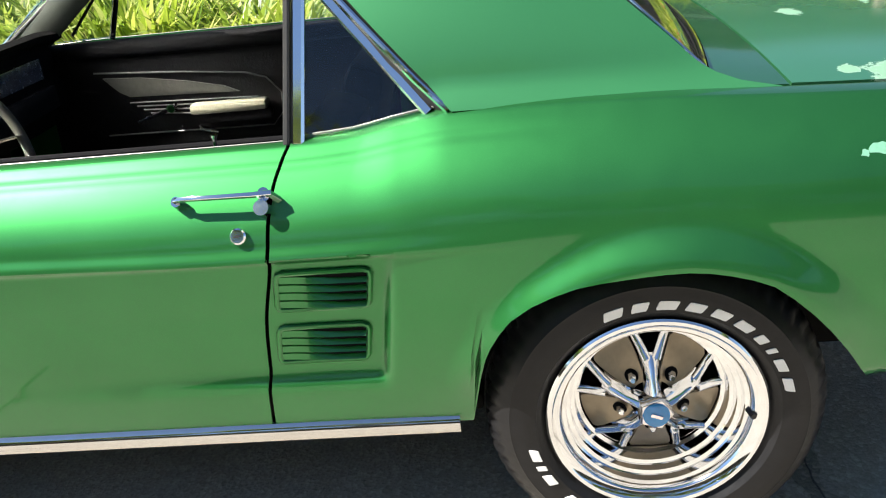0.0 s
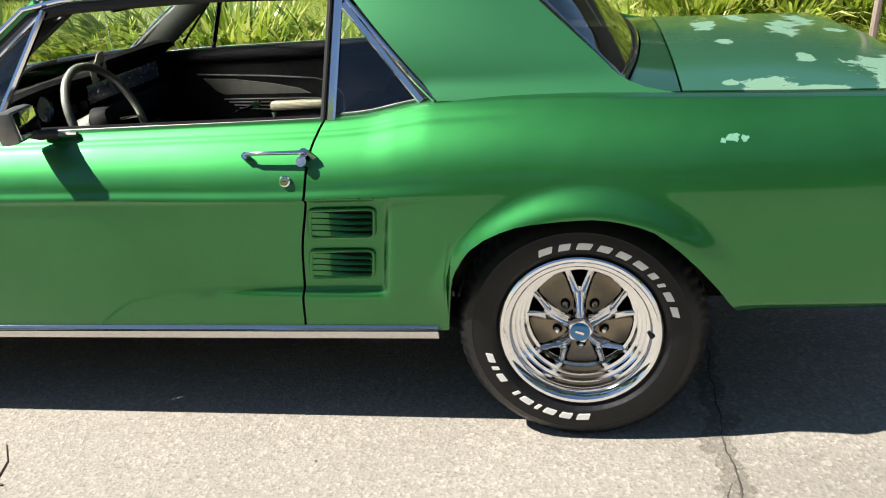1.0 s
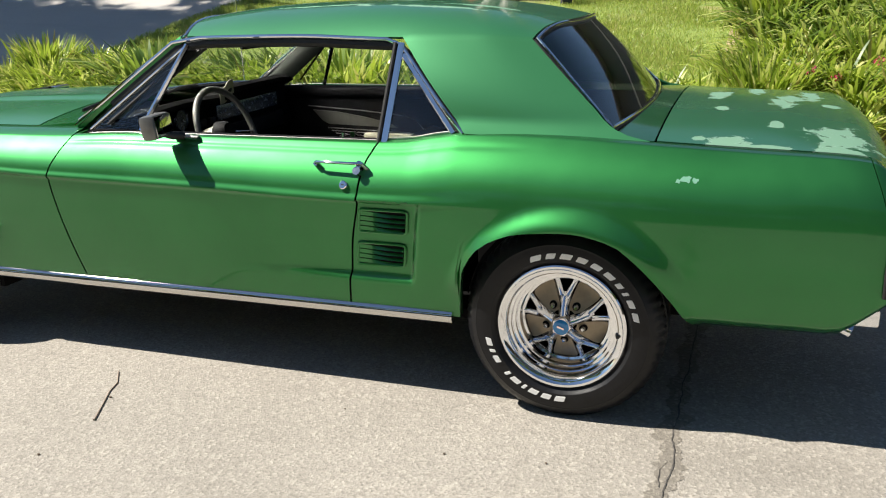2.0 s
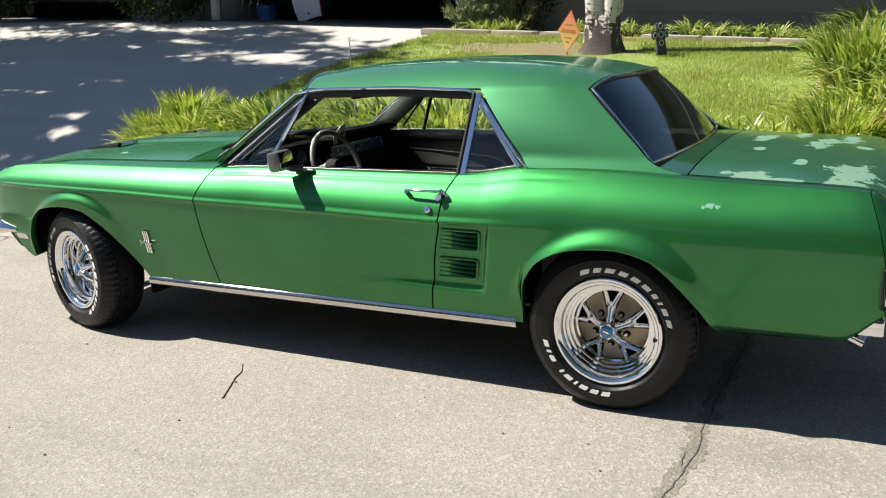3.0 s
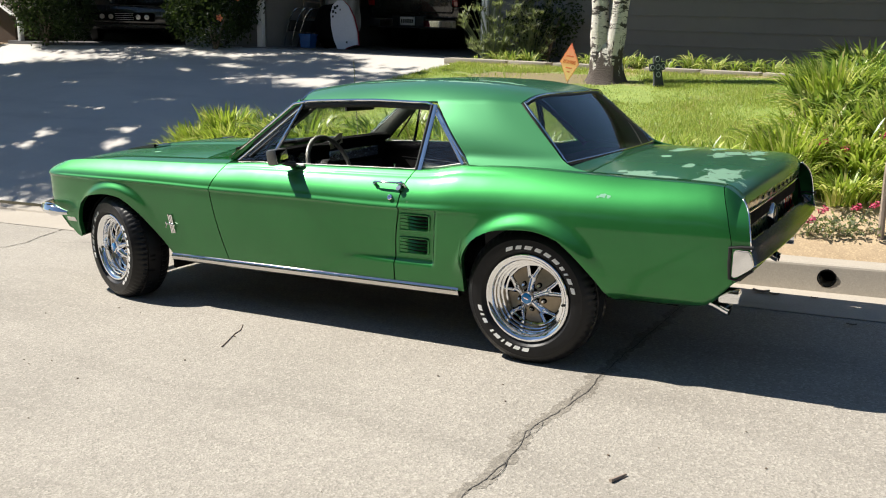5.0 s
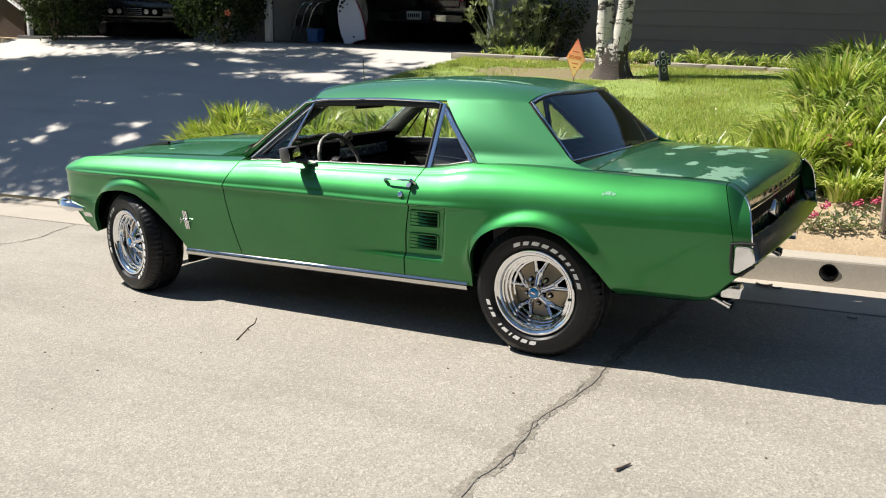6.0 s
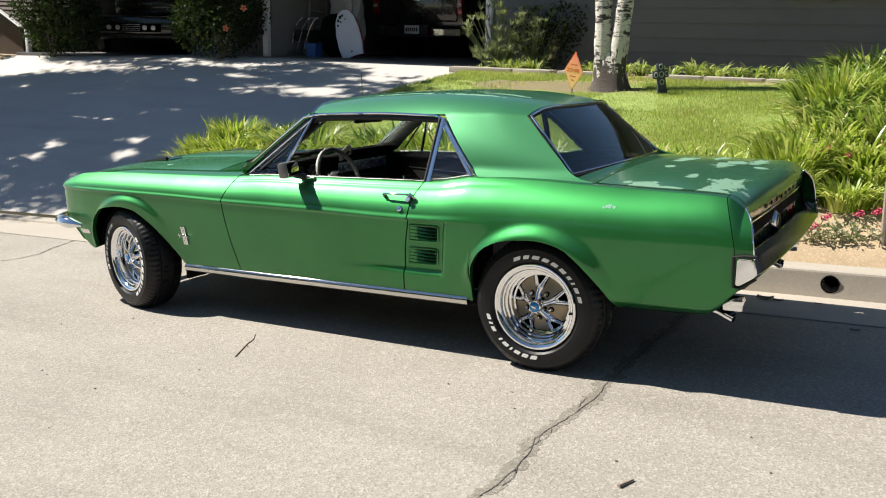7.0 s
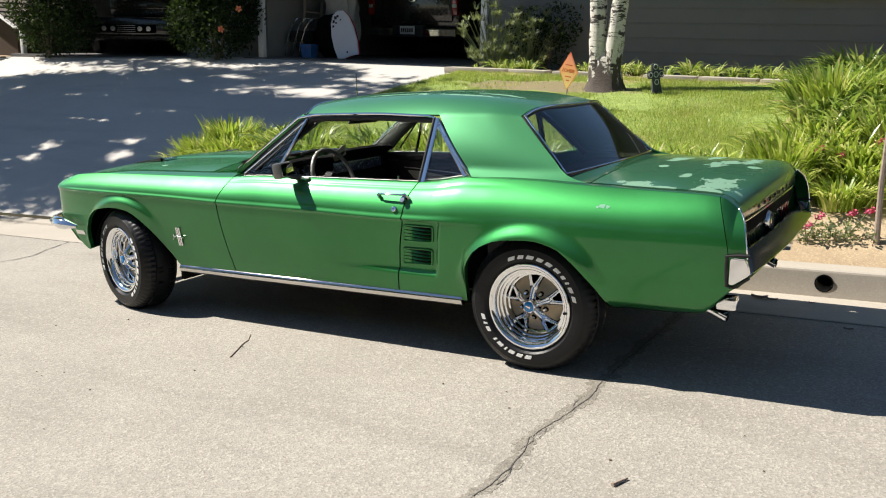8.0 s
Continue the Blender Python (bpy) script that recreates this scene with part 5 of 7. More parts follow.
part("mirror_arm", sweep([Vector((-1.512, 0, 1.255)), Vector((-1.505, 0, 1.155))], ring(0.006, n=8), (1, 0, 0)), CHROME, rm)
part("sun_visor", box((-1.47, -0.52, 1.165), (-1.33, -0.10, 1.178), 0.005, pose(0, 0, 0.012)), VINYL, car)
part("sun_visor", box((-1.47, 0.10, 1.165), (-1.33, 0.52, 1.178), 0.005, pose(0, 0, 0.012)), VINYL, car)


# ---------------------------------------------------------------- street, kerb, ground
RT = ROAD.to_3x3()


def on_road(x, y, z=0.0):
    return RT @ Vector((x, y, z))


GARAGE_Y, GARAGE_Z = 7.6, 1.07


def road_drop(y):
    """The road falls away towards the gutter beside the kerb."""
    return -0.045 * step(-0.3, 1.3, y)


def drive_edge(y):
    """Where driveway and garden meet."""
    return -5.20 + 0.10 * (y - 2.0) + 0.02 * max(0.0, y - 2.0) ** 2


def driveway_share(x, y=1.15):
    e = drive_edge(y)
    return 1 - step(e - 0.12, e + 0.12, x)


def ground_z(x, y):
    """Height of garden and driveway behind the kerb, in the upright world."""
    street = 0.065 * x
    d = driveway_share(x, y)
    foot = street + lerp(0.127, -0.005, d)
    s = min(1.0, max(0.0, (y - 1.33) / 4.82))
    lawn = lerp(foot, 1.05, s ** 0.62)
    top = GARAGE_Z - 0.026 * max(0.0, min(6.0, -9.4 - x))
    drive = lerp(foot, top, min(1.0, max(0.0, (y - 1.25) / (GARAGE_Y - 0.3 - 1.25))) ** 0.93)
    return lerp(lawn, drive, d)


KERB_Y = 1.16
rows = []
for x in (-300, -60, -14, -9, -6, -4, -2, 0, 1, 2, 4, 8, 14, 60, 300):
    rows.append([on_road(x, y, road_drop(y)) for y in (-200, -60, -20, -8, -5, -3, -1.5, -0.5, -0.3, -0.1, 0.1, 0.3, 0.45, 0.62)])
bm = bmesh.new()
add_grid(bm, rows)
road = thing("road", "sunlit pale grey road with fine aggregate and a long crack", "road", None, bm, ROAD_MAT, kind="structure", smooth=False)
rows = []
for x in np.linspace(-40, 40, 81):
    rows.append([on_road(x, y, road_drop(y) + 0.004) for y in (0.60, 0.66, 0.8, 0.95, 1.05, KERB_Y + 0.02)])
bm = bmesh.new()
add_grid(bm, rows)
thing("gutter", "pale concrete gutter pan beside the kerb", "gutter", None, bm, CONCRETE, kind="structure")


def kerb_top(x):
    return 0.145 * (1 - driveway_share(x)) * (1 - 0.0) + 0.004


DRAIN_X, DRAIN_Z, DRAIN_R = 1.040, 0.046, 0.052
bm = bmesh.new()
xs = [x for x in list(np.arange(-40, -7, 1.0)) + list(np.arange(-7, -5.8, 0.05)) + list(np.arange(-5.8, 40.1, 0.6)) if not DRAIN_X - 0.12 < x < DRAIN_X + 0.12]


def kerb_col(x, skip=False):
    t = kerb_top(x) - 0.020
    r = min(0.018, (t + 0.045) * 0.4)
    top = [(KERB_Y + 0.012, t - r), (KERB_Y + 0.016, t - r * 0.4), (KERB_Y + 0.03, t), (KERB_Y + 0.08, t + 0.002), (KERB_Y + 0.165, t + 0.003), (KERB_Y + 0.168, t - 0.10)]
    return [on_road(x, y, z) for y, z in [(KERB_Y - 0.005, -0.060)] + top]


# the kerb in two runs, with a bored block between them for the drain
for run in ([x for x in xs if x < DRAIN_X], [x for x in xs if x > DRAIN_X]):
    if run[0] > DRAIN_X:
        run = [DRAIN_X + 0.12] + run
    else:
        run = run + [DRAIN_X - 0.12]
    add_grid(bm, [kerb_col(x) for x in run])
t = kerb_top(DRAIN_X) - 0.020
n = 24
corners = [math.atan2((t - 0.018 - DRAIN_Z) if up else -(DRAIN_Z + 0.055), sx * 0.12) % (2 * math.pi) for up in (0, 1) for sx in (-1, 1)]
angs = sorted([2 * math.pi * i / n for i in range(n)] + corners)


def square_hit(a):
    c, s = math.cos(a), math.sin(a)
    k = min(0.12 / abs(c) if abs(c) > 1e-6 else 9, ((t - 0.018 - DRAIN_Z) if s > 0 else (DRAIN_Z + 0.055)) / abs(s) if abs(s) > 1e-6 else 9)
    return c * k, DRAIN_Z + s * k


def face_y(z):
    return lerp(KERB_Y - 0.005, KERB_Y + 0.012, (z + 0.055) / (t + 0.037))


rows = []
for a in angs + angs[:1]:
    qx, qz = square_hit(a)
    hx, hz = DRAIN_R * math.cos(a), DRAIN_Z + DRAIN_R * math.sin(a)
    rows.append([on_road(DRAIN_X + qx, face_y(qz), qz), on_road(DRAIN_X + hx, face_y(hz), hz), on_road(DRAIN_X + hx, KERB_Y + 0.16, hz)])
add_grid(bm, rows)
add_grid(bm, [kerb_col(x)[1:] for x in (DRAIN_X - 0.12, DRAIN_X + 0.12)])
bmesh.ops.remove_doubles(bm, verts=bm.verts[:], dist=1e-4)
kerb = thing("kerb", "low pale concrete kerb with a round drain outlet", "kerb", None, bm, CONCRETE, kind="structure", smooth=False)
bm = revolve([(DRAIN_R - 0.006, 0.0), (DRAIN_R + 0.002, 0.0), (DRAIN_R + 0.002, 0.15), (0.0, 0.15), (0.0, 0.149), (DRAIN_R - 0.006, 0.149)], 28)
bmesh.ops.transform(bm, matrix=ROAD @ Matrix.Translation((DRAIN_X, KERB_Y - 0.002, DRAIN_Z)), verts=bm.verts[:])
thing("drain_pipe", "dark round drain pipe end set in the kerb", "drain pipe", None, bm, BLACK)

# ground behind the kerb, as one sheet
xs = list(np.arange(-60, -14, 4.0)) + list(np.arange(-14, 10.01, 0.25)) + list(np.arange(12, 61, 4.0))
ys = [KERB_Y + 0.16, 1.4] + list(np.arange(1.6, 8.01, 0.2)) + [9, 12, 18, 30, 60]
bm = bmesh.new()
vs = []
for x in xs:
    row = []
    for y in ys:
        z = ground_z(x, y)
        if driveway_share(x, y) < 0.02 and 1.5 < y < 7:
            z += 0.03 * noise.noise(Vector((x * 1.3, y * 1.3, 0)))
        row.append(bm.verts.new((x, y, z)))
    vs.append(row)
for a, b, x in zip(vs, vs[1:], xs):
    for i in range(len(a) - 1):
        f = bm.faces.new((a[i], b[i], b[i + 1], a[i + 1]))
        c = f.calc_center_median()
        dr = driveway_share(c.x, c.y) > 0.5
        f.material_index = 1 if dr and c.x > -18 else (2 if c.y < 1.8 + 0.15 * math.sin(c.x * 3) or c.x > 0.35 + 0.5 * step(4.5, 5.5, c.y) or c.y > 6.1 else 0)
ground = thing("ground", "sloping garden ground with lawn, dry soil and concrete driveway", "ground", None, bm, [LAWN, DRIVE_MAT, SOIL], kind="structure")

# the long crack and smaller ones, as thin filled strips in the road
def crack(points, width, seed, mat=CRACK_MAT, name="road_crack", label="dark ragged crack filled with tar"):
    r = random.Random(seed)
    lift = 0.0 if width > 0.03 else 0.0022
    pts = []
    for (x0, y0), (x1, y1) in zip(points, points[1:]):
        k = max(2, int(math.hypot(x1 - x0, y1 - y0) / 0.018))
        pts += [(lerp(x0, x1, i / k), lerp(y0, y1, i / k)) for i in range(k)]
    rows = []
    for x, y in pts:
        w = width * max(0.12, 0.75 + 0.75 * noise.noise(Vector((y * 11, seed, 0))) + 0.5 * noise.noise(Vector((y * 37, seed, 0))) + r.uniform(-0.15, 0.15))
        o = (0.008 + width * 0.25) * noise.noise(Vector((y * 9, 7.3, 0))) + 0.006 * noise.noise(Vector((y * 31, seed + 7.3, 0)))
        rows.append([on_road(x + o - w / 2, y, road_drop(y) + 0.001 + lift), on_road(x + o, y + 0.0, road_drop(y) + 0.0015 + lift), on_road(x + o + w / 2, y, road_drop(y) + 0.001 + lift)])
    bm = grid(rows)
    return thing(name, label, "crack", None, bm, mat, kind="structure", smooth=False)


LINE = [(0.36, 0.60), (0.37, -0.2), (0.355, -0.80), (0.37, -1.04), (0.353, -1.25), (0.325, -1.39), (0.308, -1.52), (0.342, -1.64), (0.356, -1.82), (0.335, -2.0), (0.36, -2.4), (0.30, -3.2), (0.36, -5.0), (0.30, -7.5)]
crack(LINE, 0.088, 1, road_material("crack_edge", (0.245, 0.222, 0.185), (0.19, 0.17, 0.14), 0.3), "crack_margin", "crumbled grey margin of the road crack")
crack([(x + 0.006, y) for x, y in LINE], 0.0055, 2, CRACK_MAT)
q = random.Random(17)
for k in range(5):
    i = q.randrange(1, 9)
    (x0, y0), (x1, y1) = LINE[i], LINE[i + 1]
    f = q.random()
    x, y = lerp(x0, x1, f), lerp(y0, y1, f)
    s = q.choice((-1, 1))
    crack([(x + 0.012 * s, y), (x + 0.030 * s, y - 0.05), (x + 0.026 * s, y - 0.10), (x + 0.010 * s, y - 0.16)], 0.003, 40 + k, CRACK_MAT, "side_crack", "short dark side crack in the road")
crack([(-5.3, 0.62), (-5.12, 0.26), (-4.97, 0.02), (-4.94, -0.16), (-5.0, -0.30), (-5.6, -1.2), (-6.4, -1.8)], 0.014, 3)
crack([(-4.9, 0.1), (-4.55, 0.2), (-4.2, 0.45)], 0.010, 4)


# ---------------------------------------------------------------- leaves and blades
def quads_mesh(name, quads, material):
    """A mesh from an (n, 4, 3) array of quads, every one an island of its own."""
    n = len(quads)
    me = bpy.data.meshes.new(name)
    me.from_pydata(np.asarray(quads).reshape(-1, 3).tolist(), [], np.arange(4 * n).reshape(n, 4).tolist())
    me.materials.append(material)
    me.update()
    return me


def blade_mesh(name, n, spread, height, width, arch, material, seed, segs=4):
    """A tuft of arching strap leaves growing from one foot."""
    r = np.random.default_rng(seed)
    verts, faces = [], []
    for _ in range(n):
        a = r.uniform(0, 2 * math.pi)
        rad = spread * math.sqrt(r.uniform(0, 1)) * 0.55
        foot = Vector((rad * math.cos(a + r.normal(0, 0.5)), rad * math.sin(a + r.normal(0, 0.5)), 0))
        out = Vector((math.cos(a), math.sin(a), 0))
        side = Vector((-math.sin(a), math.cos(a), 0))
        h = height * r.uniform(0.65, 1.1)
        w = width * r.uniform(0.7, 1.2)
        k = arch * r.uniform(0.35, 1.25)
        twist = r.uniform(-0.6, 0.6)
        base = len(verts)
        for i in range(segs + 1):
            t = i / segs
            bend = k * t ** 1.7
            p = foot + out * (h * (0.16 * t + 0.75 * bend)) + Vector((0, 0, h * (t - 0.60 * bend * t)))
            ww = w * (0.55 + 0.9 * t) * (1 - t) ** 0.55 + 0.0008 if t > 0 else w * 0.55
            d = (side * math.cos(twist * t) + Vector((0, 0, 1)) * math.sin(twist * t)) * ww * 0.5
            verts += [p - d, p + d + out * 0.0]
        faces += [(base + 2 * i, base + 2 * i + 1, base + 2 * i + 3, base + 2 * i + 2) for i in range(segs)]
    me = bpy.data.meshes.new(name)
    me.from_pydata([tuple(v) for v in verts], [], faces)
    me.materials.append(material)
    me.polygons.foreach_set("use_smooth", [True] * len(me.polygons))
    me.update()
    return me


SUN_SLOPE = (-SUN_WAY.x / SUN_WAY.z, -SUN_WAY.y / SUN_WAY.z)
# bare spots in the crowns through which the sun reaches the driveway: x, y of the lit patch, its half length and breadth
SUN_GAPS = ((-10.0, 4.15, 0.50, 0.24), (-9.2, 4.1, 0.38, 0.13), (-9.05, 3.13, 0.30, 0.20), (-8.85, 2.75, 0.22, 0.15), (-13.1, 5.5, 0.40, 0.14), (-8.6, 6.25, 0.42, 0.15), (-7.9, 5.6, 0.36, 0.14),
            (-7.2, 5.8, 0.50, 0.16), (-7.7, 3.4, 0.34, 0.16), (-9.35, 6.0, 0.30, 0.12), (-7.4, 2.95, 0.36, 0.20), (-13.2, 6.60, 2.0, 0.24), (-6.4, 5.7, 0.9, 0.45), (-5.9, 6.4, 0.8, 0.3), (-11.2, 5.2, 0.25, 0.09), (-8.3, 4.6, 0.26, 0.10))


def leaf_cloud(name, centres, radii, n, size, material, seed, shell=0.45, stand=None):
    """Small folded leaves strewn through several ellipsoids; stand: the foot of a tree whose crown has the sun gaps."""
    r = np.random.default_rng(seed)
    k = r.integers(0, len(centres), n)
    d = r.normal(size=(n, 3))
    d /= np.linalg.norm(d, axis=1)[:, None]
    rad = (shell + (1 - shell) * r.uniform(0, 1, n)) ** 0.6
    p = np.asarray(centres)[k] + d * np.asarray(radii)[k] * rad[:, None] * (0.8 + 0.35 * r.uniform(0, 1, (n, 1)))
    if stand:
        keep = np.ones(n, bool)
        chance = r.uniform(0, 1, n)
        for gx, gy, rx, ry in SUN_GAPS:
            drop = p[:, 2] + stand[2] - ground_z(gx, gy)
            off = np.hypot((p[:, 0] + stand[0] + SUN_SLOPE[0] * drop - gx) / rx, (p[:, 1] + stand[1] + SUN_SLOPE[1] * drop - gy) / ry)
            keep &= ~((off < 1.3) & (chance < 1.22 - 0.62 * off))
        p = p[keep]
        n = len(p)
    u = r.normal(size=(n, 3))
    u /= np.linalg.norm(u, axis=1)[:, None]
    v = np.cross(u, r.normal(size=(n, 3)))
    v /= np.linalg.norm(v, axis=1)[:, None]
    s = size * r.uniform(0.6, 1.3, (n, 1))
    quads = np.stack([p - u * s, p - v * s * 0.45 + u * s * 0.1, p + u * s, p + v * s * 0.45 + u * s * 0.1], 1)
    return quads_mesh(name, quads, material)


def limb(bm, pts, r0, r1, n=9):
    add_sweep(bm, pts, ring(1.0, n=n), (0.3, 1, 0.1), taper=lambda t: lerp(r0, r1, t))


def make_tree(x, y, z, height, crown, label, seed, leaves, size, bark, leaf, trunk_r=0.18, low=0.45, lean=(0, 0)):
    """A tree with a tapered trunk, limbs and a leafy crown; crown: (rx, ry, rz)."""
    r = random.Random(seed)
    tree = thing("tree", label, "tree", pose(x, y, z))
    bm = bmesh.new()
    top = Vector((lean[0], lean[1], height * 0.86))
    fork = Vector((lean[0] * 0.5, lean[1] * 0.5, height * low))
    limb(bm, [Vector((0, 0, -0.1)), Vector((0.02, 0.02, height * low * 0.5)), fork, top], trunk_r, trunk_r * 0.25, 12)
    part("trunk", bm, bark, tree)
    cs, rs = [], []
    mid = Vector((lean[0], lean[1], height - crown[2] * 0.75))
    for k in range(11):
        a = k * 2.399
        q = Vector((math.cos(a) * crown[0] * r.uniform(0.35, 0.8), math.sin(a) * crown[1] * r.uniform(0.35, 0.8), r.uniform(-0.55, 0.65) * crown[2]))
        c = mid + q
        cs.append(tuple(c))
        s = r.uniform(0.30, 0.46)
        rs.append((crown[0] * s, crown[1] * s, crown[2] * s * 0.9))
        bm = bmesh.new()
        st = fork.lerp(top, r.uniform(0.0, 0.6))
        limb(bm, [st, st.lerp(c, 0.5) + Vector((0, 0, 0.15)), c], trunk_r * 0.38, trunk_r * 0.10, 7)
        part("branch", bm, bark, tree)
    ob = new("crown", leaf_cloud("crown", cs, rs, leaves, size, leaf, seed, 0.45, (x, y, z)))
    ob.parent = tree
    return tree


# ---------------------------------------------------------------- the house with its garage
WX0, WX1 = -4.72, 9.0
HOUSE_TOP = 3.0
wall = thing("wall_front", "grey-green lap siding wall of the house in shade", "wall", None, box((WX0, GARAGE_Y + 0.03, 0.6), (WX1, GARAGE_Y + 0.2, HOUSE_TOP)), SIDING, kind="structure")
zb = 0.75
while zb < HOUSE_TOP - 0.05:
    bm = bmesh.new()
    y0 = GARAGE_Y + 0.03
    prof = [(y0, 0.0), (y0 - 0.022, 0.0), (y0 - 0.022 + 0.004, 0.015), (y0 - 0.004, 0.205), (y0, 0.205)]
    vs = add_grid(bm, [[(x, y, zb + z) for y, z in prof] for x in (WX0 + 0.075, WX1)], 0, True)
    for row in vs:
        bm.faces.new(row)
    part("siding_board", bm, SIDING, wall, smooth=False)
    zb += 0.195
thing("corner_trim", "white corner board beside the garage opening", "trim", None, box((WX0 - 0.03, GARAGE_Y - 0.035, 0.8), (WX0 + 0.07, GARAGE_Y + 0.21, HOUSE_TOP), 0.004), TRIM_WHITE, kind="structure")
thing("garage_jamb", "white painted garage door jamb", "trim", None, box((-9.17, GARAGE_Y - 0.03, 0.95), (-9.05, GARAGE_Y + 0.05, 2.8), 0.005), TRIM_WHITE, kind="structure")
thing("garage_header", "grey-green siding over the garage opening", "wall", None, box((-9.19, GARAGE_Y + 0.02, 2.78), (WX0 - 0.03, GARAGE_Y + 0.2, HOUSE_TOP), 0.003), SIDING, kind="structure")
thing("wall_left", "grey-green house wall behind the shrubs", "wall", None, box((-11.6, GARAGE_Y + 0.62, 0.7), (-9.33, GARAGE_Y + 0.8, HOUSE_TOP), 0.003), SIDING, kind="structure")
thing("window_ledge", "pale window ledge on the shaded wall", "trim", None, box((-0.5, GARAGE_Y - 0.07, 2.03), (2.4, GARAGE_Y + 0.02, 2.10), 0.006), TRIM_WHITE, kind="structure")
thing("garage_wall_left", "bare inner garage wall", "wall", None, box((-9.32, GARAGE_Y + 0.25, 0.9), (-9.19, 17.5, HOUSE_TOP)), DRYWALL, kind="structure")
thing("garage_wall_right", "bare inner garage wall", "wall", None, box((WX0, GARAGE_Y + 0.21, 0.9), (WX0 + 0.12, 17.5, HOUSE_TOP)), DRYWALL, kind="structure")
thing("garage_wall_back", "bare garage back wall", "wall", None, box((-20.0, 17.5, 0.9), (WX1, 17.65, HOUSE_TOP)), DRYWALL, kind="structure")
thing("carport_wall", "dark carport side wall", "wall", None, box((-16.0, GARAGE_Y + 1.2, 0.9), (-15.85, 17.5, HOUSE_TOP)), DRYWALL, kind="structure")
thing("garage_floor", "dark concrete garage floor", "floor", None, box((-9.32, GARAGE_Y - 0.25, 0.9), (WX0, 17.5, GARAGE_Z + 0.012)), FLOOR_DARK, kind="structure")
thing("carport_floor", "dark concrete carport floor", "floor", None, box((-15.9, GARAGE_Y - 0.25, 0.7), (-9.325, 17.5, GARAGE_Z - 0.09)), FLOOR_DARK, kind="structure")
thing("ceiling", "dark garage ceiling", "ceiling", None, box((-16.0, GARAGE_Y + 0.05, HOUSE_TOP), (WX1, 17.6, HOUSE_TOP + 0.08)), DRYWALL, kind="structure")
bm = bmesh.new()
for k in range(18):
    y0, y1 = GARAGE_Y - 0.75 + 0.5 * k, GARAGE_Y - 0.75 + 0.5 * (k + 1) + 0.03
    z0 = HOUSE_TOP + 0.02 + 0.07 * k
    add_box(bm, (-16.6, y0, z0), (WX1 + 0.6, y1, z0 + 0.05), 0.0, None)
thing("roof", "low pitched brown shingle roof with deep eaves", "roof", None, bm, ROOF_TILE, kind="structure", smooth=False)
thing("eave_soffit", "shaded eave soffit", "trim", None, box((-16.6, GARAGE_Y - 0.74, HOUSE_TOP - 0.04), (WX1 + 0.6, GARAGE_Y + 0.04, HOUSE_TOP + 0.015)), SIDING, kind="structure")

# neighbouring roof end at the far side of the shrubs
shed = thing("garden_shed", "small brown shed with a pale fascia and a shingled gable roof", "shed", pose(-17.6, 7.6, 0.84))
part("wall", prism([(-1.6, 0.0), (1.6, 0.0), (1.6, 0.70), (0.0, 1.48), (-1.6, 0.70)], 0.0, 2.4), SHED_BROWN, shed, "dark brown boarded wall")
part("door", box((-0.6, -0.03, 0.02), (0.2, 0.0, 1.05), 0.01), SHED_BROWN, shed)
for side in (-1, 1):
    for k in range(9):
        x0, x1 = side * (1.78 - 0.20 * k), side * (1.78 - 0.20 * (k + 1) - 0.03)
        z0, z1 = 0.70 + 0.0955 * k, 0.70 + 0.0955 * (k + 1)
        part("shingle_course", prism([(x0, z0), (x0, z0 + 0.03), (x1, z1 + 0.015), (x1, z1 - 0.005)][::side], -0.10, 2.6), ROOF_TILE, shed)
    part("fascia", sweep([Vector((side * 1.80, -0.13, 0.66)), Vector((side * 0.01, -0.13, 1.515))], rail(0.03, 0.13), (0, -1, 0)), TRIM_WHITE, shed, "pale fascia board")
part("corner_post", box((1.90, -0.15, -0.1), (1.99, -0.06, 0.66), 0.008), TRIM_WHITE, shed)

# ---------------------------------------------------------------- what stands in the garage
truck = thing("pickup_truck", "dark pickup truck with chrome bumper, parked nose-in in the garage", "pickup truck", pose(-7.42, 9.85, GARAGE_Z + 0.012))
part("tailgate", box((-0.86, 0.02, 0.66), (0.86, 0.10, 1.26), 0.03), TRUCK_PAINT, truck)
part("bed", box((-0.98, 0.06, 0.55), (0.98, 2.2, 1.22), 0.05), TRUCK_PAINT, truck)
part("cab", box((-0.90, 2.15, 0.55), (0.90, 4.1, 1.86), 0.16), TRUCK_PAINT, truck)
part("nose", box((-0.95, 4.0, 0.5), (0.95, 5.6, 1.18), 0.10), TRUCK_PAINT, truck)
part("rear_glass", box((-0.70, 2.13, 1.32), (0.70, 2.15, 1.72), 0.005), GLASS_DARK, truck)
part("tailgate_badge", revolve([(0.0, -0.012), (0.07, -0.010), (0.08, 0.0)], 24), CHROME, truck, "oval chrome badge").matrix_basis = Matrix.Translation((0, 0.02, 1.05)) @ Matrix.Diagonal((1, 1, 0.45, 1))
part("tailgate_handle", box((-0.14, 0.0, 0.92), (0.14, 0.02, 0.98), 0.006), TRUCK_PAINT, truck)
part("bumper", sweep([Vector((x, -0.09 + 0.10 * (x / 0.95) ** 4, 0.47)) for x in np.linspace(-0.95, 0.95, 25)], rail(0.07, 0.17, 0.42), (0, 0, 1)), CHROME, truck, "chrome step bumper")
part("bumper_tread", box((-0.34, -0.135, 0.41), (0.34, -0.02, 0.60), 0.012), SEAL, truck, "black recessed bumper step")
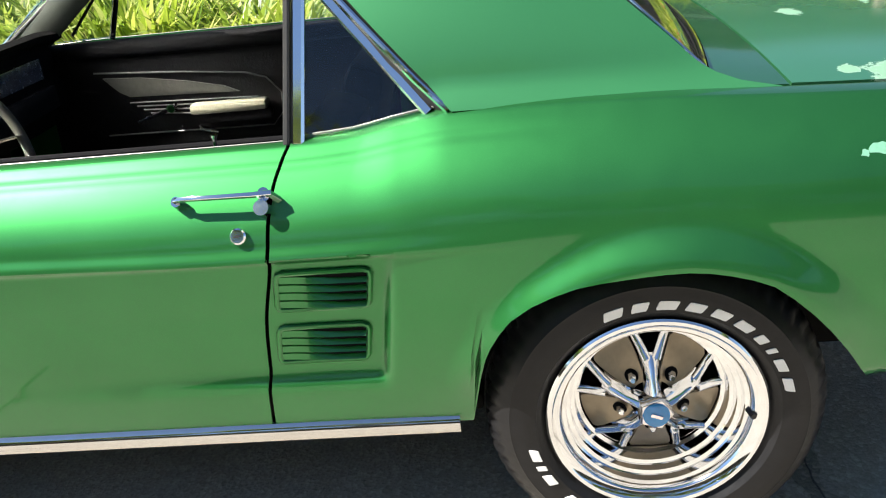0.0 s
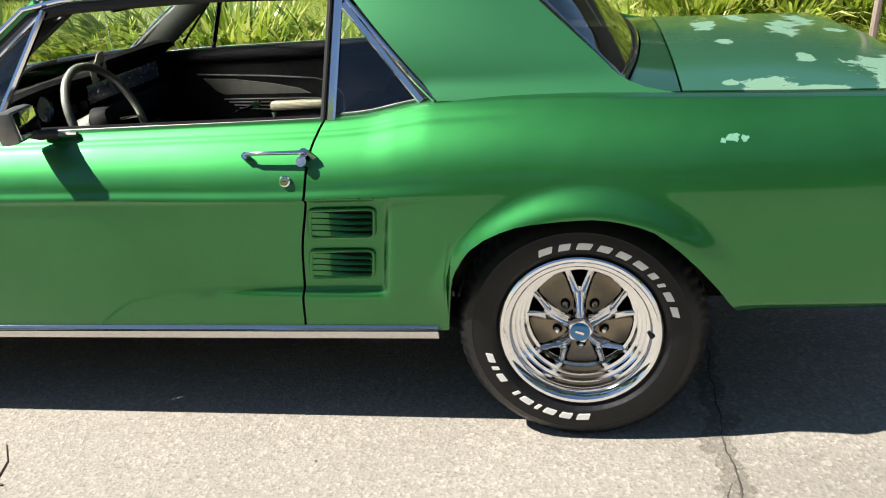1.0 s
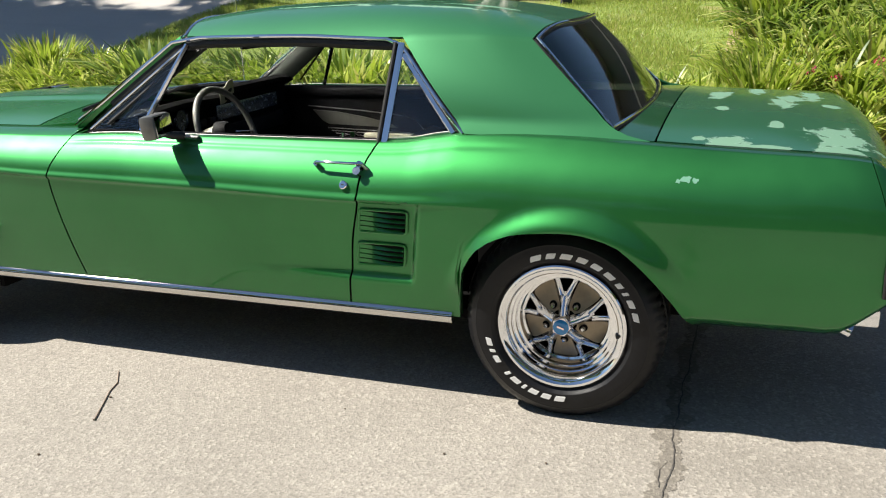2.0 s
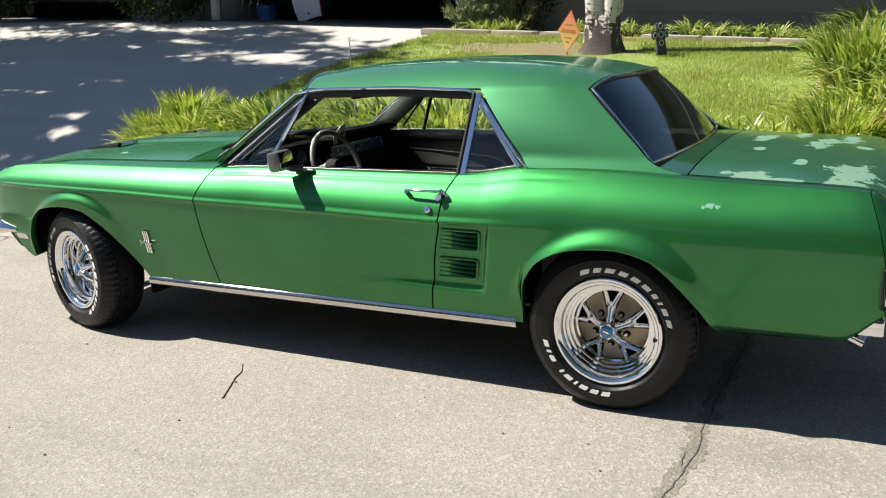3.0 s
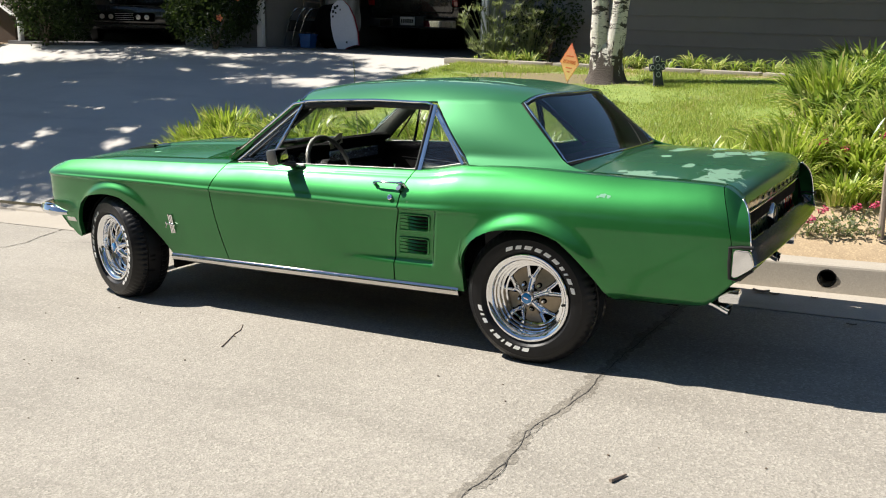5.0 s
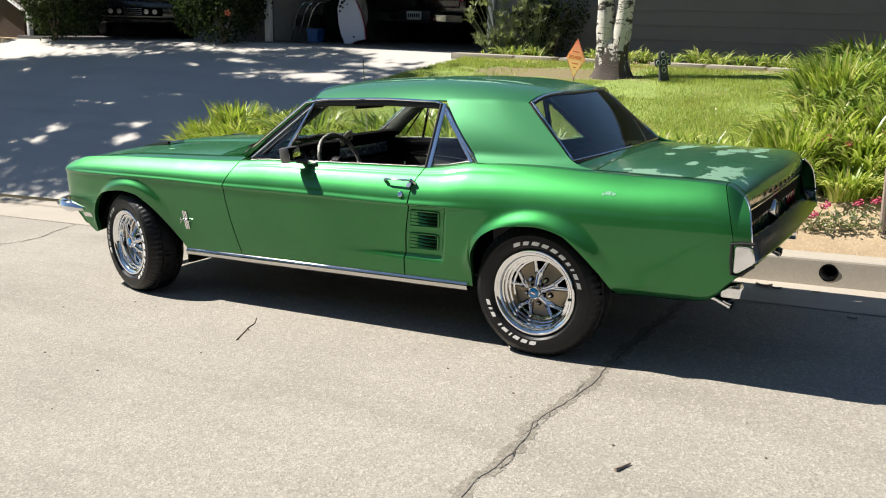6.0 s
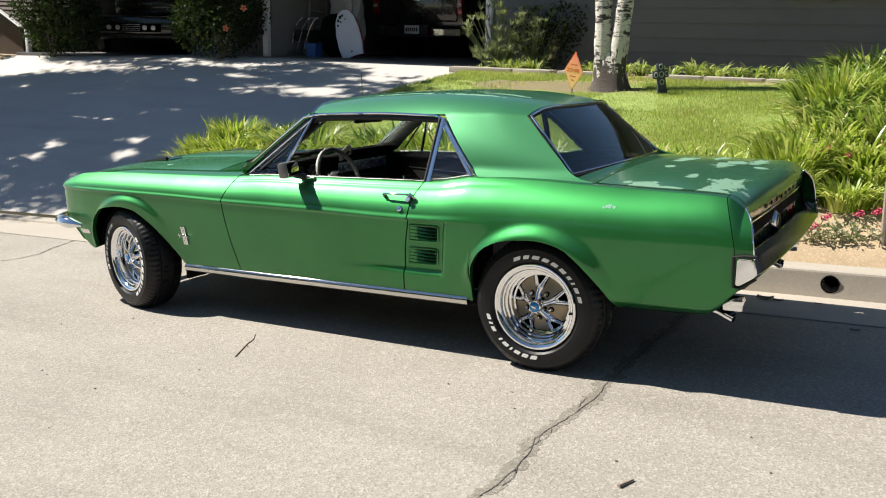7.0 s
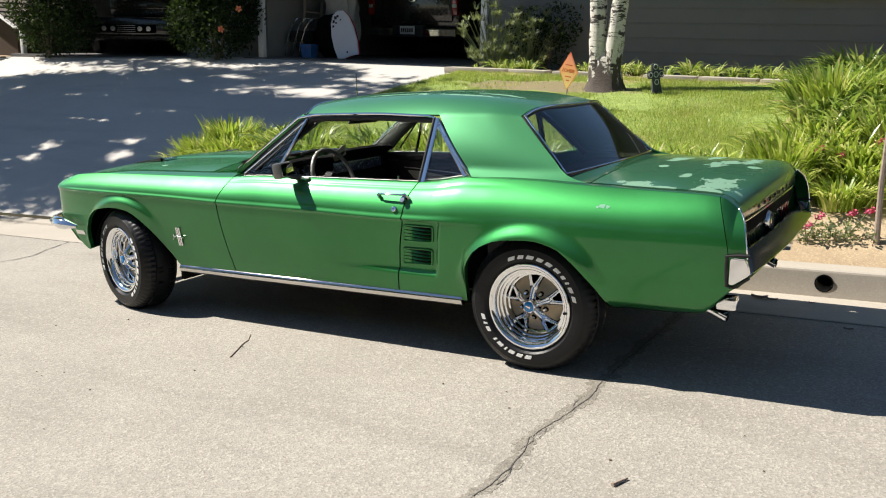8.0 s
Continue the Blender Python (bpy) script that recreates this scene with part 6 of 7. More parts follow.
for s in (-1, 1):
    lamp = part("tail_light", box((s * 0.92 - 0.06, -0.005, 0.78), (s * 0.92 + 0.06, 0.10, 1.20), 0.02), LENS_RED, truck, "tall red tail light")
    part("reverse_lens", box((s * 0.92 - 0.045, -0.012, 0.92), (s * 0.92 + 0.045, 0.0, 0.98), 0.006), WHITE, lamp, "clear reversing lens")
    for yy in (1.1, 4.6):
        bm = revolve([(0.0, -0.12), (0.20, -0.12), (0.22, -0.13), (0.36, -0.12), (0.385, -0.08), (0.385, 0.08), (0.36, 0.12), (0.0, 0.12)], 32)
        bmesh.ops.transform(bm, matrix=pose(s * 0.84, yy, 0.385, 0, 0, 90), verts=bm.verts[:])
        part("wheel", bm, RUBBER, truck)
tp = part("licence_plate", box((-0.16, -0.150, 0.435), (0.16, -0.140, 0.585), 0.003), TRIM_WHITE, truck, "white licence plate with dark bars")
for k in range(6):
    part("plate_bar", box((-0.135 + 0.046 * k, -0.153, 0.475), (-0.105 + 0.046 * k, -0.1505, 0.545), 0.0005), INK, tp)

# bodyboard leaning inside the opening
out = [(-0.20, 0.0), (-0.10, 0.035), (0.0, 0.045), (0.10, 0.035), (0.20, 0.0), (0.235, 0.25), (0.23, 0.50), (0.19, 0.72), (0.11, 0.86), (0.0, 0.90), (-0.11, 0.86), (-0.19, 0.72), (-0.23, 0.50), (-0.235, 0.25)]
board = thing("bodyboard", "white bodyboard with a red rail leaning in the garage", "bodyboard", pose(-7.66, 8.22, GARAGE_Z + 0.016, -14, -22, 10))
part("deck", prism(out, -0.028, 0.0, 0.008), FOAM_WHITE, board)
part("rail", prism([(x * 1.03, z * 1.012 - 0.004) for x, z in out], 0.001, 0.030, 0.008), FOAM_RED, board, "red foam rail")
for x, z, s in ((-0.12, 0.74, 0.03), (-0.07, 0.79, 0.035), (-0.15, 0.66, 0.022), (-0.02, 0.80, 0.025), (-0.08, 0.70, 0.02), (0.02, 0.72, 0.016), (0.0, 0.12, 0.02)):
    part("printed_mark", prism([(x - s, z - s * 0.6), (x + s * 0.6, z - s), (x + s, z + s * 0.5), (x - s * 0.4, z + s)], -0.0305, -0.0285), INK, board)

# folding chairs, bin, bag, ladder
def folding_chair(m):
    chair = thing("folding_chair", "folded chrome tube chair leaning in the garage", "chair", m, group="folded chairs")
    for s in (-1, 1):
        pts = [Vector((0.20 * s, 0.20, 0.0)), Vector((0.20 * s, 0.13, 0.25)), Vector((0.20 * s, 0.03, 0.50)), Vector((0.19 * s, -0.05, 0.62)), Vector((0.14 * s, -0.09, 0.68)), Vector((0.0, -0.10, 0.69))]
        part("tube", sweep(pts, ring(0.012, n=8), (1, 0, 0)), CHROME_WORN, chair)
    part("seat", box((-0.18, 0.07, 0.26), (0.18, 0.11, 0.46), 0.012), SEAL, chair)
    return chair


chair = folding_chair(pose(-8.86, 8.35, GARAGE_Z + 0.016, 4, 0, 74))
for k in (1, 2):
    copy_thing(chair, pose(-8.86 + 0.08 * k, 8.38 + 0.08 * k, GARAGE_Z + 0.016, 4, 0, 72 + 4 * k))
bin_ = thing("storage_bin", "blue plastic bin on the garage floor", "bin", pose(-8.50, 8.15, GARAGE_Z + 0.014))
bm = bmesh.new()
vs = add_grid(bm, [[(sx * w, sy * w * 0.8, z) for sx, sy in ((-1, -1), (1, -1), (1, 1), (-1, 1))] for w, z in ((0.10, 0.0), (0.12, 0.20), (0.13, 0.205), (0.125, 0.22))], 0, True)
bm.faces.new(vs[0])
part("tub", bm, PLASTIC_BLUE, bin_)
part("lid", box((-0.135, -0.11, 0.215), (0.135, 0.11, 0.235), 0.01), PLASTIC_BLUE, bin_)


def lumpy(lo, hi, seed, amount=0.12):
    bm = bmesh.new()
    bmesh.ops.create_icosphere(bm, subdivisions=4, radius=1.0)
    c = [(a + b) / 2 for a, b in zip(lo, hi)]
    h = [(b - a) / 2 for a, b in zip(lo, hi)]
    for v in bm.verts:
        k = 1 + amount * noise.fractal(v.co * 2.2 + Vector((seed, 0, 0)), 1.0, 2.0, 4)
        q = Vector([math.copysign(abs(t) ** 0.7, t) for t in v.co])
        v.co = Vector([c[i] + h[i] * q[i] * k * 0.95 for i in range(3)])
        v.co.z = max(v.co.z, lo[2])
    return bm


thing("cargo_bag", "black soft bag standing in the garage", "bag", pose(-8.28, 8.62, GARAGE_Z + 0.012), lumpy((-0.36, -0.28, 0), (0.36, 0.28, 0.78), 3), BLACK)
# lumpy heap that stands in for pale clothes hanging above the bag
thing("clothes_heap", "crumpled grey heap in place of hanging clothes in the garage", "cloth", pose(-8.42, 9.05, GARAGE_Z + 0.012), lumpy((-0.34, -0.22, 0.0), (0.34, 0.22, 1.45), 8, 0.22), CARDBOARD)
ladder = thing("ladder", "slim wooden ladder leaning in the garage", "ladder", pose(-8.90, 8.75, GARAGE_Z + 0.012, -7, 5, 62))
for s in (-1, 1):
    part("rail", box((s * 0.17 - 0.02, -0.015, 0.0), (s * 0.17 + 0.02, 0.015, 1.9), 0.005), WOOD_GREY, ladder)
for k in range(6):
    part("rung", sweep([Vector((-0.16, 0, 0.25 + 0.28 * k)), Vector((0.16, 0, 0.25 + 0.28 * k))], ring(0.014, n=8), (0, 0, 1)), WOOD_GREY, ladder)

# dark car under the carport
old = thing("parked_car", "old black car with four round headlamps in the carport", "car", pose(-14.1, 8.9, GARAGE_Z - 0.09, 0, 0, 38))
bm = box((-0.92, 0.05, 0.28), (0.92, 4.4, 0.80), 0.10)
part("body", bm, TRUCK_PAINT, old)
part("cabin", box((-0.72, 1.7, 0.80), (0.72, 3.4, 1.32), 0.16), TRUCK_PAINT, old)
part("grille", box((-0.62, 0.0, 0.46), (0.62, 0.06, 0.64), 0.02), BLACK, old)
for x in (-0.46, -0.28, 0.28, 0.46):
    part("headlamp", revolve([(0.0, -0.03), (0.05, -0.025), (0.062, 0.0), (0.068, -0.012), (0.072, 0.02)], 24), STEEL, old, "round headlamp").matrix_basis = pose(x, 0.02, 0.55)
for k in range(4):
    part("grille_bar", box((-0.19, -0.012, 0.49 + 0.04 * k), (0.19, 0.004, 0.498 + 0.04 * k), 0.002), STEEL, old)
# dark paint instead of chrome, standing in for shade over the carport
part("bumper", sweep([Vector((x, -0.06 + 0.05 * (x / 0.95) ** 2, 0.36)) for x in np.linspace(-0.95, 0.95, 9)], rail(0.05, 0.10, 0.4), (0, 0, 1)), TRUCK_PAINT, old, "bumper with the carport's shade in its colour")
part("bonnet_edge", sweep([Vector((x, 0.03, 0.79)) for x in (-0.8, 0, 0.8)], rail(0.02, 0.012), (0, 0, 1)), TRIM_DULL, old)
for s in (-1, 1):
    for yy in (0.85, 3.5):
        bm = revolve([(0.0, -0.09), (0.28, -0.10), (0.32, -0.07), (0.32, 0.07), (0.28, 0.10), (0.0, 0.09)], 28)
        bmesh.ops.transform(bm, matrix=pose(s * 0.78, yy, 0.32, 0, 0, 90), verts=bm.verts[:])
        part("wheel", bm, RUBBER, old)

# ---------------------------------------------------------------- shrubs
def shrub(x, y, label, centres, radii, n, size, mat, seed, flowers=()):
    s = thing("shrub", label, "shrub", pose(x, y, ground_z(x, y)))
    ob = new("foliage", leaf_cloud("foliage", centres, radii, n, size, mat, seed))
    ob.parent = s
    bm = bmesh.new()
    for c in centres[:4]:
        limb(bm, [Vector((0, 0, -0.02)), Vector((c[0] * 0.5, c[1] * 0.5, c[2] * 0.6)), Vector(c)], 0.03, 0.012, 6)
    part("stem", bm, BARK, s)
    for k, p in enumerate(flowers):
        bm = bmesh.new()
        for q in range(5):
            a = q * 2 * math.pi / 5
            add_prism(bm, [(0, 0), (0.045 * math.cos(a - 0.5), 0.045 * math.sin(a - 0.5)), (0.065 * math.cos(a), 0.065 * math.sin(a)), (0.045 * math.cos(a + 0.5), 0.045 * math.sin(a + 0.5))], -0.006, 0.0)
        fl = part("flower", bm, ORANGE_PETAL, s, "orange hibiscus flower")
        fl.matrix_basis = pose(*p, 10, 20 * k, 30)
        part("flower_centre", box((-0.01, -0.03, -0.01), (0.01, -0.005, 0.01), 0.003), FOAM_RED, fl)
    return s


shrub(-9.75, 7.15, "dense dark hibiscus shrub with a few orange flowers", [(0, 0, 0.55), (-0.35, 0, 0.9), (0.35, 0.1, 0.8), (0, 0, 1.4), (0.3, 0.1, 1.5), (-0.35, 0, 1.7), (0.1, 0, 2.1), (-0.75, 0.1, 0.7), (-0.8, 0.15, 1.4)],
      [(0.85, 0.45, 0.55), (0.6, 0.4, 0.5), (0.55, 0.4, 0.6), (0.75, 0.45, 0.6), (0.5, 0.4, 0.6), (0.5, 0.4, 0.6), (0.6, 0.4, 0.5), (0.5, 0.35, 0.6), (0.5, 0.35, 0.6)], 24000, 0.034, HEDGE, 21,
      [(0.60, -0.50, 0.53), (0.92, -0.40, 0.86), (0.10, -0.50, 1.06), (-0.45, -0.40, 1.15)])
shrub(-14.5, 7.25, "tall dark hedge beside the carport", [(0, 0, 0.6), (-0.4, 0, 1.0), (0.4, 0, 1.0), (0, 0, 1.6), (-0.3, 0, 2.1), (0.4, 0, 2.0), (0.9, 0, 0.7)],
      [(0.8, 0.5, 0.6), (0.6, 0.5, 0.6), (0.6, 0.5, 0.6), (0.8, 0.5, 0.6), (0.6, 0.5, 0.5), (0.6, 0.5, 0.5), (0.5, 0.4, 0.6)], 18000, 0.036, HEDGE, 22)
shrub(-17.0, 7.0, "small leafy shrub by the shed", [(0, 0, 0.4), (0.2, 0, 0.7)], [(0.4, 0.35, 0.4), (0.3, 0.3, 0.35)], 900, 0.05, LILY, 23)

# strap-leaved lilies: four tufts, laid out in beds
tufts = [blade_mesh("leaves", 300, 0.44, 0.52, 0.036, 0.75, LILY, 31), blade_mesh("leaves", 340, 0.46, 0.47, 0.032, 0.78, LILY_SUNLIT, 32),
         blade_mesh("leaves", 350, 0.42, 0.52, 0.034, 0.45, LILY_SUNLIT, 33), blade_mesh("leaves", 300, 0.44, 0.50, 0.037, 0.85, LILY, 34)]
small_tufts = [blade_mesh("leaves", 46, 0.16, 0.34, 0.034, 1.0, LILY_SUNLIT, 35), blade_mesh("leaves", 52, 0.18, 0.30, 0.030, 1.1, LILY, 36)]
LILY_LABEL = ("arching strap-leaved lily clump, deep green", "arching strap-leaved lily clump, yellow-green with sunlight in its colour", "upright strap-leaved lily clump, yellow-green with sunlight in its colour", "broad strap-leaved lily clump, deep green")


def lily(x, y, kind, scale, turn, small=False, group="lilies along the kerb"):
    ob = new("lily_clump")
    ob.matrix_world = pose(x, y, ground_z(x, y) - 0.01, 0, 0, turn) @ Matrix.Scale(scale, 4)
    leaves = new("leaves", (small_tufts if small else tufts)[kind])
    leaves.parent = ob
    tagged(leaves, kind="stuff")
    return tagged(ob, "small sunlit strap-leaved plant in the wall bed" if small else LILY_LABEL[kind], "plant", group)


r = random.Random(77)
for x, y in ((-5.15, 2.15), (-4.95, 1.85), (-4.75, 2.2), (-4.5, 1.85), (-4.3, 2.2), (-4.95, 2.45), (-4.55, 2.5), (-4.1, 1.9), (-4.7, 2.0)):
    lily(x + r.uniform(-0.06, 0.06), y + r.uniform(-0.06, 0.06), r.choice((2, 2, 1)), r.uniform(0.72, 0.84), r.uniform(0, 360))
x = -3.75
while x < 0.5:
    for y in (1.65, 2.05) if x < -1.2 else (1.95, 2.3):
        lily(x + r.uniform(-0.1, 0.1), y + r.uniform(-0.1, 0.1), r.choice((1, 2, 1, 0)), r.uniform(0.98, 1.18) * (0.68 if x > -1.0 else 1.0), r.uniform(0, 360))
    x += 0.36
y = 2.0
while y < 6.3:
    x = 0.55 + (0.25 if y > 3 else 0.0) + r.uniform(-0.1, 0.1) - 0.15 * (y > 4)
    while x < 4.2:
        far = step(2.6, 4.2, y)
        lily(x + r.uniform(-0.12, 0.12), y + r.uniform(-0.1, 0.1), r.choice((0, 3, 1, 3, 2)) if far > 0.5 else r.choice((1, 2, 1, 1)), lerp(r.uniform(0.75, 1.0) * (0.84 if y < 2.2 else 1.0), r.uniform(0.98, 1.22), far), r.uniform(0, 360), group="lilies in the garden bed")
        x += 0.46 + 0.03 * far
    y += 0.38
x = -4.35
while x < 0.2:
    if not -3.35 < x < -2.75:
        lily(x, 6.75 + r.uniform(-0.15, 0.15), 1, r.uniform(0.7, 1.15), r.uniform(0, 360), True, "plants in the wall bed")
    x += r.uniform(0.16, 0.30)

# tall grey tufted plant at the garage corner
def tufted(x, y, label, n, h, seed):
    q = random.Random(seed)
    s = thing("tufted_shrub", label, "shrub", pose(x, y, ground_z(x, y)))
    tuft = blade_mesh("tuft", 22, 0.05, 0.12, 0.010, 0.9, GREY_LEAF, seed, 3)
    for k in range(n):
        a = q.uniform(0, 2 * math.pi)
        d = q.uniform(0.05, 0.52)
        hh = h * q.uniform(0.15, 1.0) * (1.1 - 0.6 * d)
        end = Vector((d * math.cos(a), d * 0.6 * math.sin(a), hh))
        bm = bmesh.new()
        limb(bm, [Vector((0.1 * math.cos(a), 0.1 * math.sin(a), 0)), Vector((end.x * 0.6, end.y * 0.6, hh * 0.6)), end], 0.008, 0.004, 5)
        stem = part("stem", bm, GREY_LEAF, s)
        ob = new("leaf_tuft", tuft)
        ob.parent = stem
        ob.matrix_basis = Matrix.Translation(end) @ pose(0, 0, 0, q.uniform(-25, 25), q.uniform(-25, 25), q.uniform(0, 360))
    return s


tufted(-4.30, 7.12, "tall grey-green tufted shrub at the garage corner", 80, 0.95, 41)
tufted(-3.80, 7.20, "tall grey-green tufted shrub at the house wall", 60, 0.85, 42)
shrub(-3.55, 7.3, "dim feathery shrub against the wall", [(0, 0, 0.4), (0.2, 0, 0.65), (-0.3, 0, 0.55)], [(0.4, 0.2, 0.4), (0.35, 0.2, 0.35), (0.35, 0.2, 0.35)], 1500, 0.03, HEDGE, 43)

# flowering plants at the kerb
def valerian(x, y, seed, heads):
    q = random.Random(seed)
    s = thing("flowering_plant", "low grey-green plant with pink flower heads", "plant", pose(x, y, ground_z(x, y)), group="pink flowering plants")
    ob = new("foliage", leaf_cloud("foliage", [(0, 0, 0.07), (0.1, 0, 0.06), (-0.1, 0.02, 0.06)], [(0.12, 0.09, 0.07)] * 3, 240, 0.016, GREY_LEAF, seed))
    ob.parent = s
    for hx, hy, hz in heads:
        bm = bmesh.new()
        limb(bm, [Vector((0, 0, 0)), Vector((hx * 0.6, hy * 0.6, hz * 0.6)), Vector((hx, hy, hz))], 0.004, 0.003, 5)
        stem = part("stem", bm, GREY_LEAF, s)
        ob = new("flower_head", leaf_cloud("flower_head", [(hx, hy, hz), (hx + 0.02, hy, hz + 0.015)], [(0.026, 0.026, 0.020)] * 2, 70, 0.010, PINK, seed + 5))
        ob.parent = stem
    return s


valerian(0.86, 1.50, 51, [(0.0, -0.05, 0.10), (0.06, 0.0, 0.16)])
valerian(1.08, 1.52, 52, [(0.12, 0.03, 0.20), (0.02, 0.05, 0.17)])
valerian(0.78, 2.55, 53, [(0.0, -0.25, 0.24), (0.14, -0.2, 0.20)])
valerian(1.05, 2.75, 54, [(0.1, -0.3, 0.26), (0.26, -0.25, 0.32)])
valerian(1.22, 3.4, 55, [(0.1, -0.1, 0.50)])

# weathered post with a rail at the bed's edge
post = thing("fence_post", "weathered grey wooden post with a slack wire", "post", pose(1.27, 1.52, ground_z(1.27, 1.52) - 0.02, 0, -2, 0))
part("stake", sweep([Vector((0, 0, 0)), Vector((-0.005, 0.01, 0.4)), Vector((0.012, 0, 0.88))], rail(0.040, 0.036, 0.3), (1, 0, 0), taper=lambda t: 1.05 - 0.25 * t), WOOD_GREY, post)
part("rail", sweep([Vector((0.0, -0.02, 0.74)), Vector((0.05, -0.02, 0.80)), Vector((0.3, 0.02, 0.84)), Vector((1.2, 0.1, 0.86))], ring(0.016, n=8), (0, 1, 0)), WOOD_GREY, post)

# birch with two stems
birch = thing("birch_tree", "white-barked birch with two stems and a dark rough foot", "tree", pose(-1.97, 5.40, ground_z(-1.97, 5.40) - 0.02))
rows = []
for z, w, d, o in ((-0.02, 0.30, 0.22, 0.0), (0.03, 0.25, 0.18, 0.0), (0.10, 0.21, 0.15, 0.0), (0.22, 0.185, 0.12, 0.0), (0.34, 0.165, 0.10, 0.0), (0.44, 0.13, 0.07, 0.0), (0.50, 0.07, 0.02, 0.0)):
    rows.append([(o + w * (1 + 0.25 * noise.noise(Vector((math.cos(a) * 2.5, math.sin(a) * 2.5, z * 3)))) * math.cos(a), d * (1 + 0.15 * noise.noise(Vector((math.cos(a) * 2 + 5, math.sin(a) * 2, z * 3)))) * math.sin(a), z) for a in np.linspace(0, 2 * math.pi, 29)[:-1]])
part("foot", grid(rows, True), BIRCH, birch)
stems = ([(-0.075, 0.0, 0.05), (-0.105, 0.0, 0.7), (-0.13, 0.0, 1.2), (-0.20, 0.05, 2.2), (-0.25, 0.1, 3.6), (-0.35, 0.1, 5.6)], [(0.075, 0.0, 0.05), (0.11, 0.0, 0.7), (0.15, 0.02, 1.2), (0.28, 0.0, 2.2), (0.50, 0.05, 3.6), (0.7, 0.1, 5.6)])
tips = []
for k, pts in enumerate(stems):
    bm = bmesh.new()
    vs = [Vector(p) for p in pts]
    fine = [vs[0].lerp(vs[1], t) for t in (0, 0.25, 0.5, 0.75)] + [vs[1].lerp(vs[2], t) for t in (0, 0.25, 0.5, 0.75)] + vs[2:]
    rows = []
    for i, p in enumerate(fine):
        rad = lerp(0.108, 0.03, min(1, p.z / 5.6)) * (1 + 0.06 * math.sin(i * 2.3 + k))
        rows.append([(p.x + rad * (1 + 0.08 * noise.noise(Vector((math.cos(a) * 2, k, p.z * 5)))) * math.cos(a), p.y + rad * math.sin(a), p.z) for a in np.linspace(0, 2 * math.pi, 19)[:-1]])
    add_grid(bm, rows, 0, True)
    part("stem", bm, BIRCH, birch, "white peeling birch stem with black scars")
    for t in range(6):
        b0 = vs[3].lerp(vs[5], 0.15 * t + 0.1)
        a = t * 2.1 + k * 1.3
        e = b0 + Vector((0.95 * math.cos(a), 0.8 * math.sin(a), 0.7))
        tips.append(tuple(e))
        bm = bmesh.new()
        limb(bm, [b0, b0.lerp(e, 0.5) + Vector((0, 0, 0.1)), e], 0.025, 0.008, 6)
        part("branch", bm, BIRCH, birch)
ob = new("crown", leaf_cloud("crown", tips, [(0.55, 0.55, 0.5)] * len(tips), 1300, 0.05, CANOPY, 61))
ob.parent = birch

# garden sign, cross, edging slabs
sign = thing("garden_sign", "orange diamond garden sign with dark lettering on a stake", "sign", pose(-1.98, 4.30, 0.985, 0, 5, -22))
part("board", prism([(0, 0), (0.135, 0.20), (0.0, 0.40), (-0.135, 0.20)], -0.004, 0.004, 0.001), SIGN, sign)
part("border", sweep([Vector((x, -0.005, z)) for x, z in ((0, 0.006), (0.130, 0.20), (0, 0.394), (-0.130, 0.20))], rail(0.006, 0.003), (0, -1, 0), True), ORANGE_PETAL, sign, "red printed border")
part("stake", sweep([Vector((0, 0.008, -0.25)), Vector((0, 0.008, 0.12))], ring(0.006, n=6), (1, 0, 0)), WOOD_GREY, sign)
txt = bpy.data.curves.new("sign_word", "FONT")
txt.body, txt.size, txt.align_x, txt.align_y, txt.extrude = "ZOMBIE", 0.052, "CENTER", "CENTER", 0.001
tmp = bpy.data.objects.new("sign_word", txt)
word = bpy.data.meshes.new_from_object(tmp)
bpy.data.objects.remove(tmp)
word.materials.clear()
word.materials.append(SIGN_INK)
wo = new("sign_word", word)
wo.parent = sign
wo.matrix_basis = pose(0, -0.007, 0.205, 90, 0, 0)
for x, z, w in ((0, 0.265, 0.10), (0, 0.145, 0.085), (0, 0.105, 0.04)):
    part("text_bar", box((x - w / 2, -0.0065, z - 0.006), (x + w / 2, -0.0045, z + 0.006), 0.0005), SIGN_INK, sign)

cross = thing("garden_cross", "small charcoal garden cross with pale scroll outlines", "ornament", pose(-1.30, 5.27, ground_z(-1.30, 5.27), 0, -9, 40) @ Matrix.Scale(1.04, 4))
part("upright", prism([(-0.055, 0), (0.055, 0), (0.042, 0.14), (0.038, 0.32), (-0.038, 0.32), (-0.042, 0.14)], -0.02, 0.02, 0.006), STONE_PAINT, cross)
part("arms", prism([(-0.085, 0.17), (0.085, 0.17), (0.09, 0.25), (-0.09, 0.25)], -0.017, 0.017, 0.006), STONE_PAINT, cross)
for cx, cz, rr in ((0, 0.29, 0.022), (-0.06, 0.21, 0.020), (0.06, 0.21, 0.020), (0, 0.21, 0.024), (0, 0.13, 0.022)):
    part("scroll", sweep([Vector((cx + rr * math.cos(a), -0.023, cz + rr * 1.2 * math.sin(a))) for a in np.linspace(0, 2 * math.pi, 17)[:-1]], ring(0.004, n=6), (0, -1, 0), True), STONE_LIGHT, cross)

edging = thing("edging", "pale concrete edging slabs before the wall bed", "edging", kind="structure")
for x0, x1 in ((-4.55, -3.62), (-3.58, -3.05), (-2.95, -2.30), (-1.75, -1.12), (-1.08, -0.42), (-0.38, 0.30)):
    bm = box((x0, 6.15, 1.02), (x1, 6.40, 1.10), 0.008)
    part("slab", bm, CONCRETE, edging)

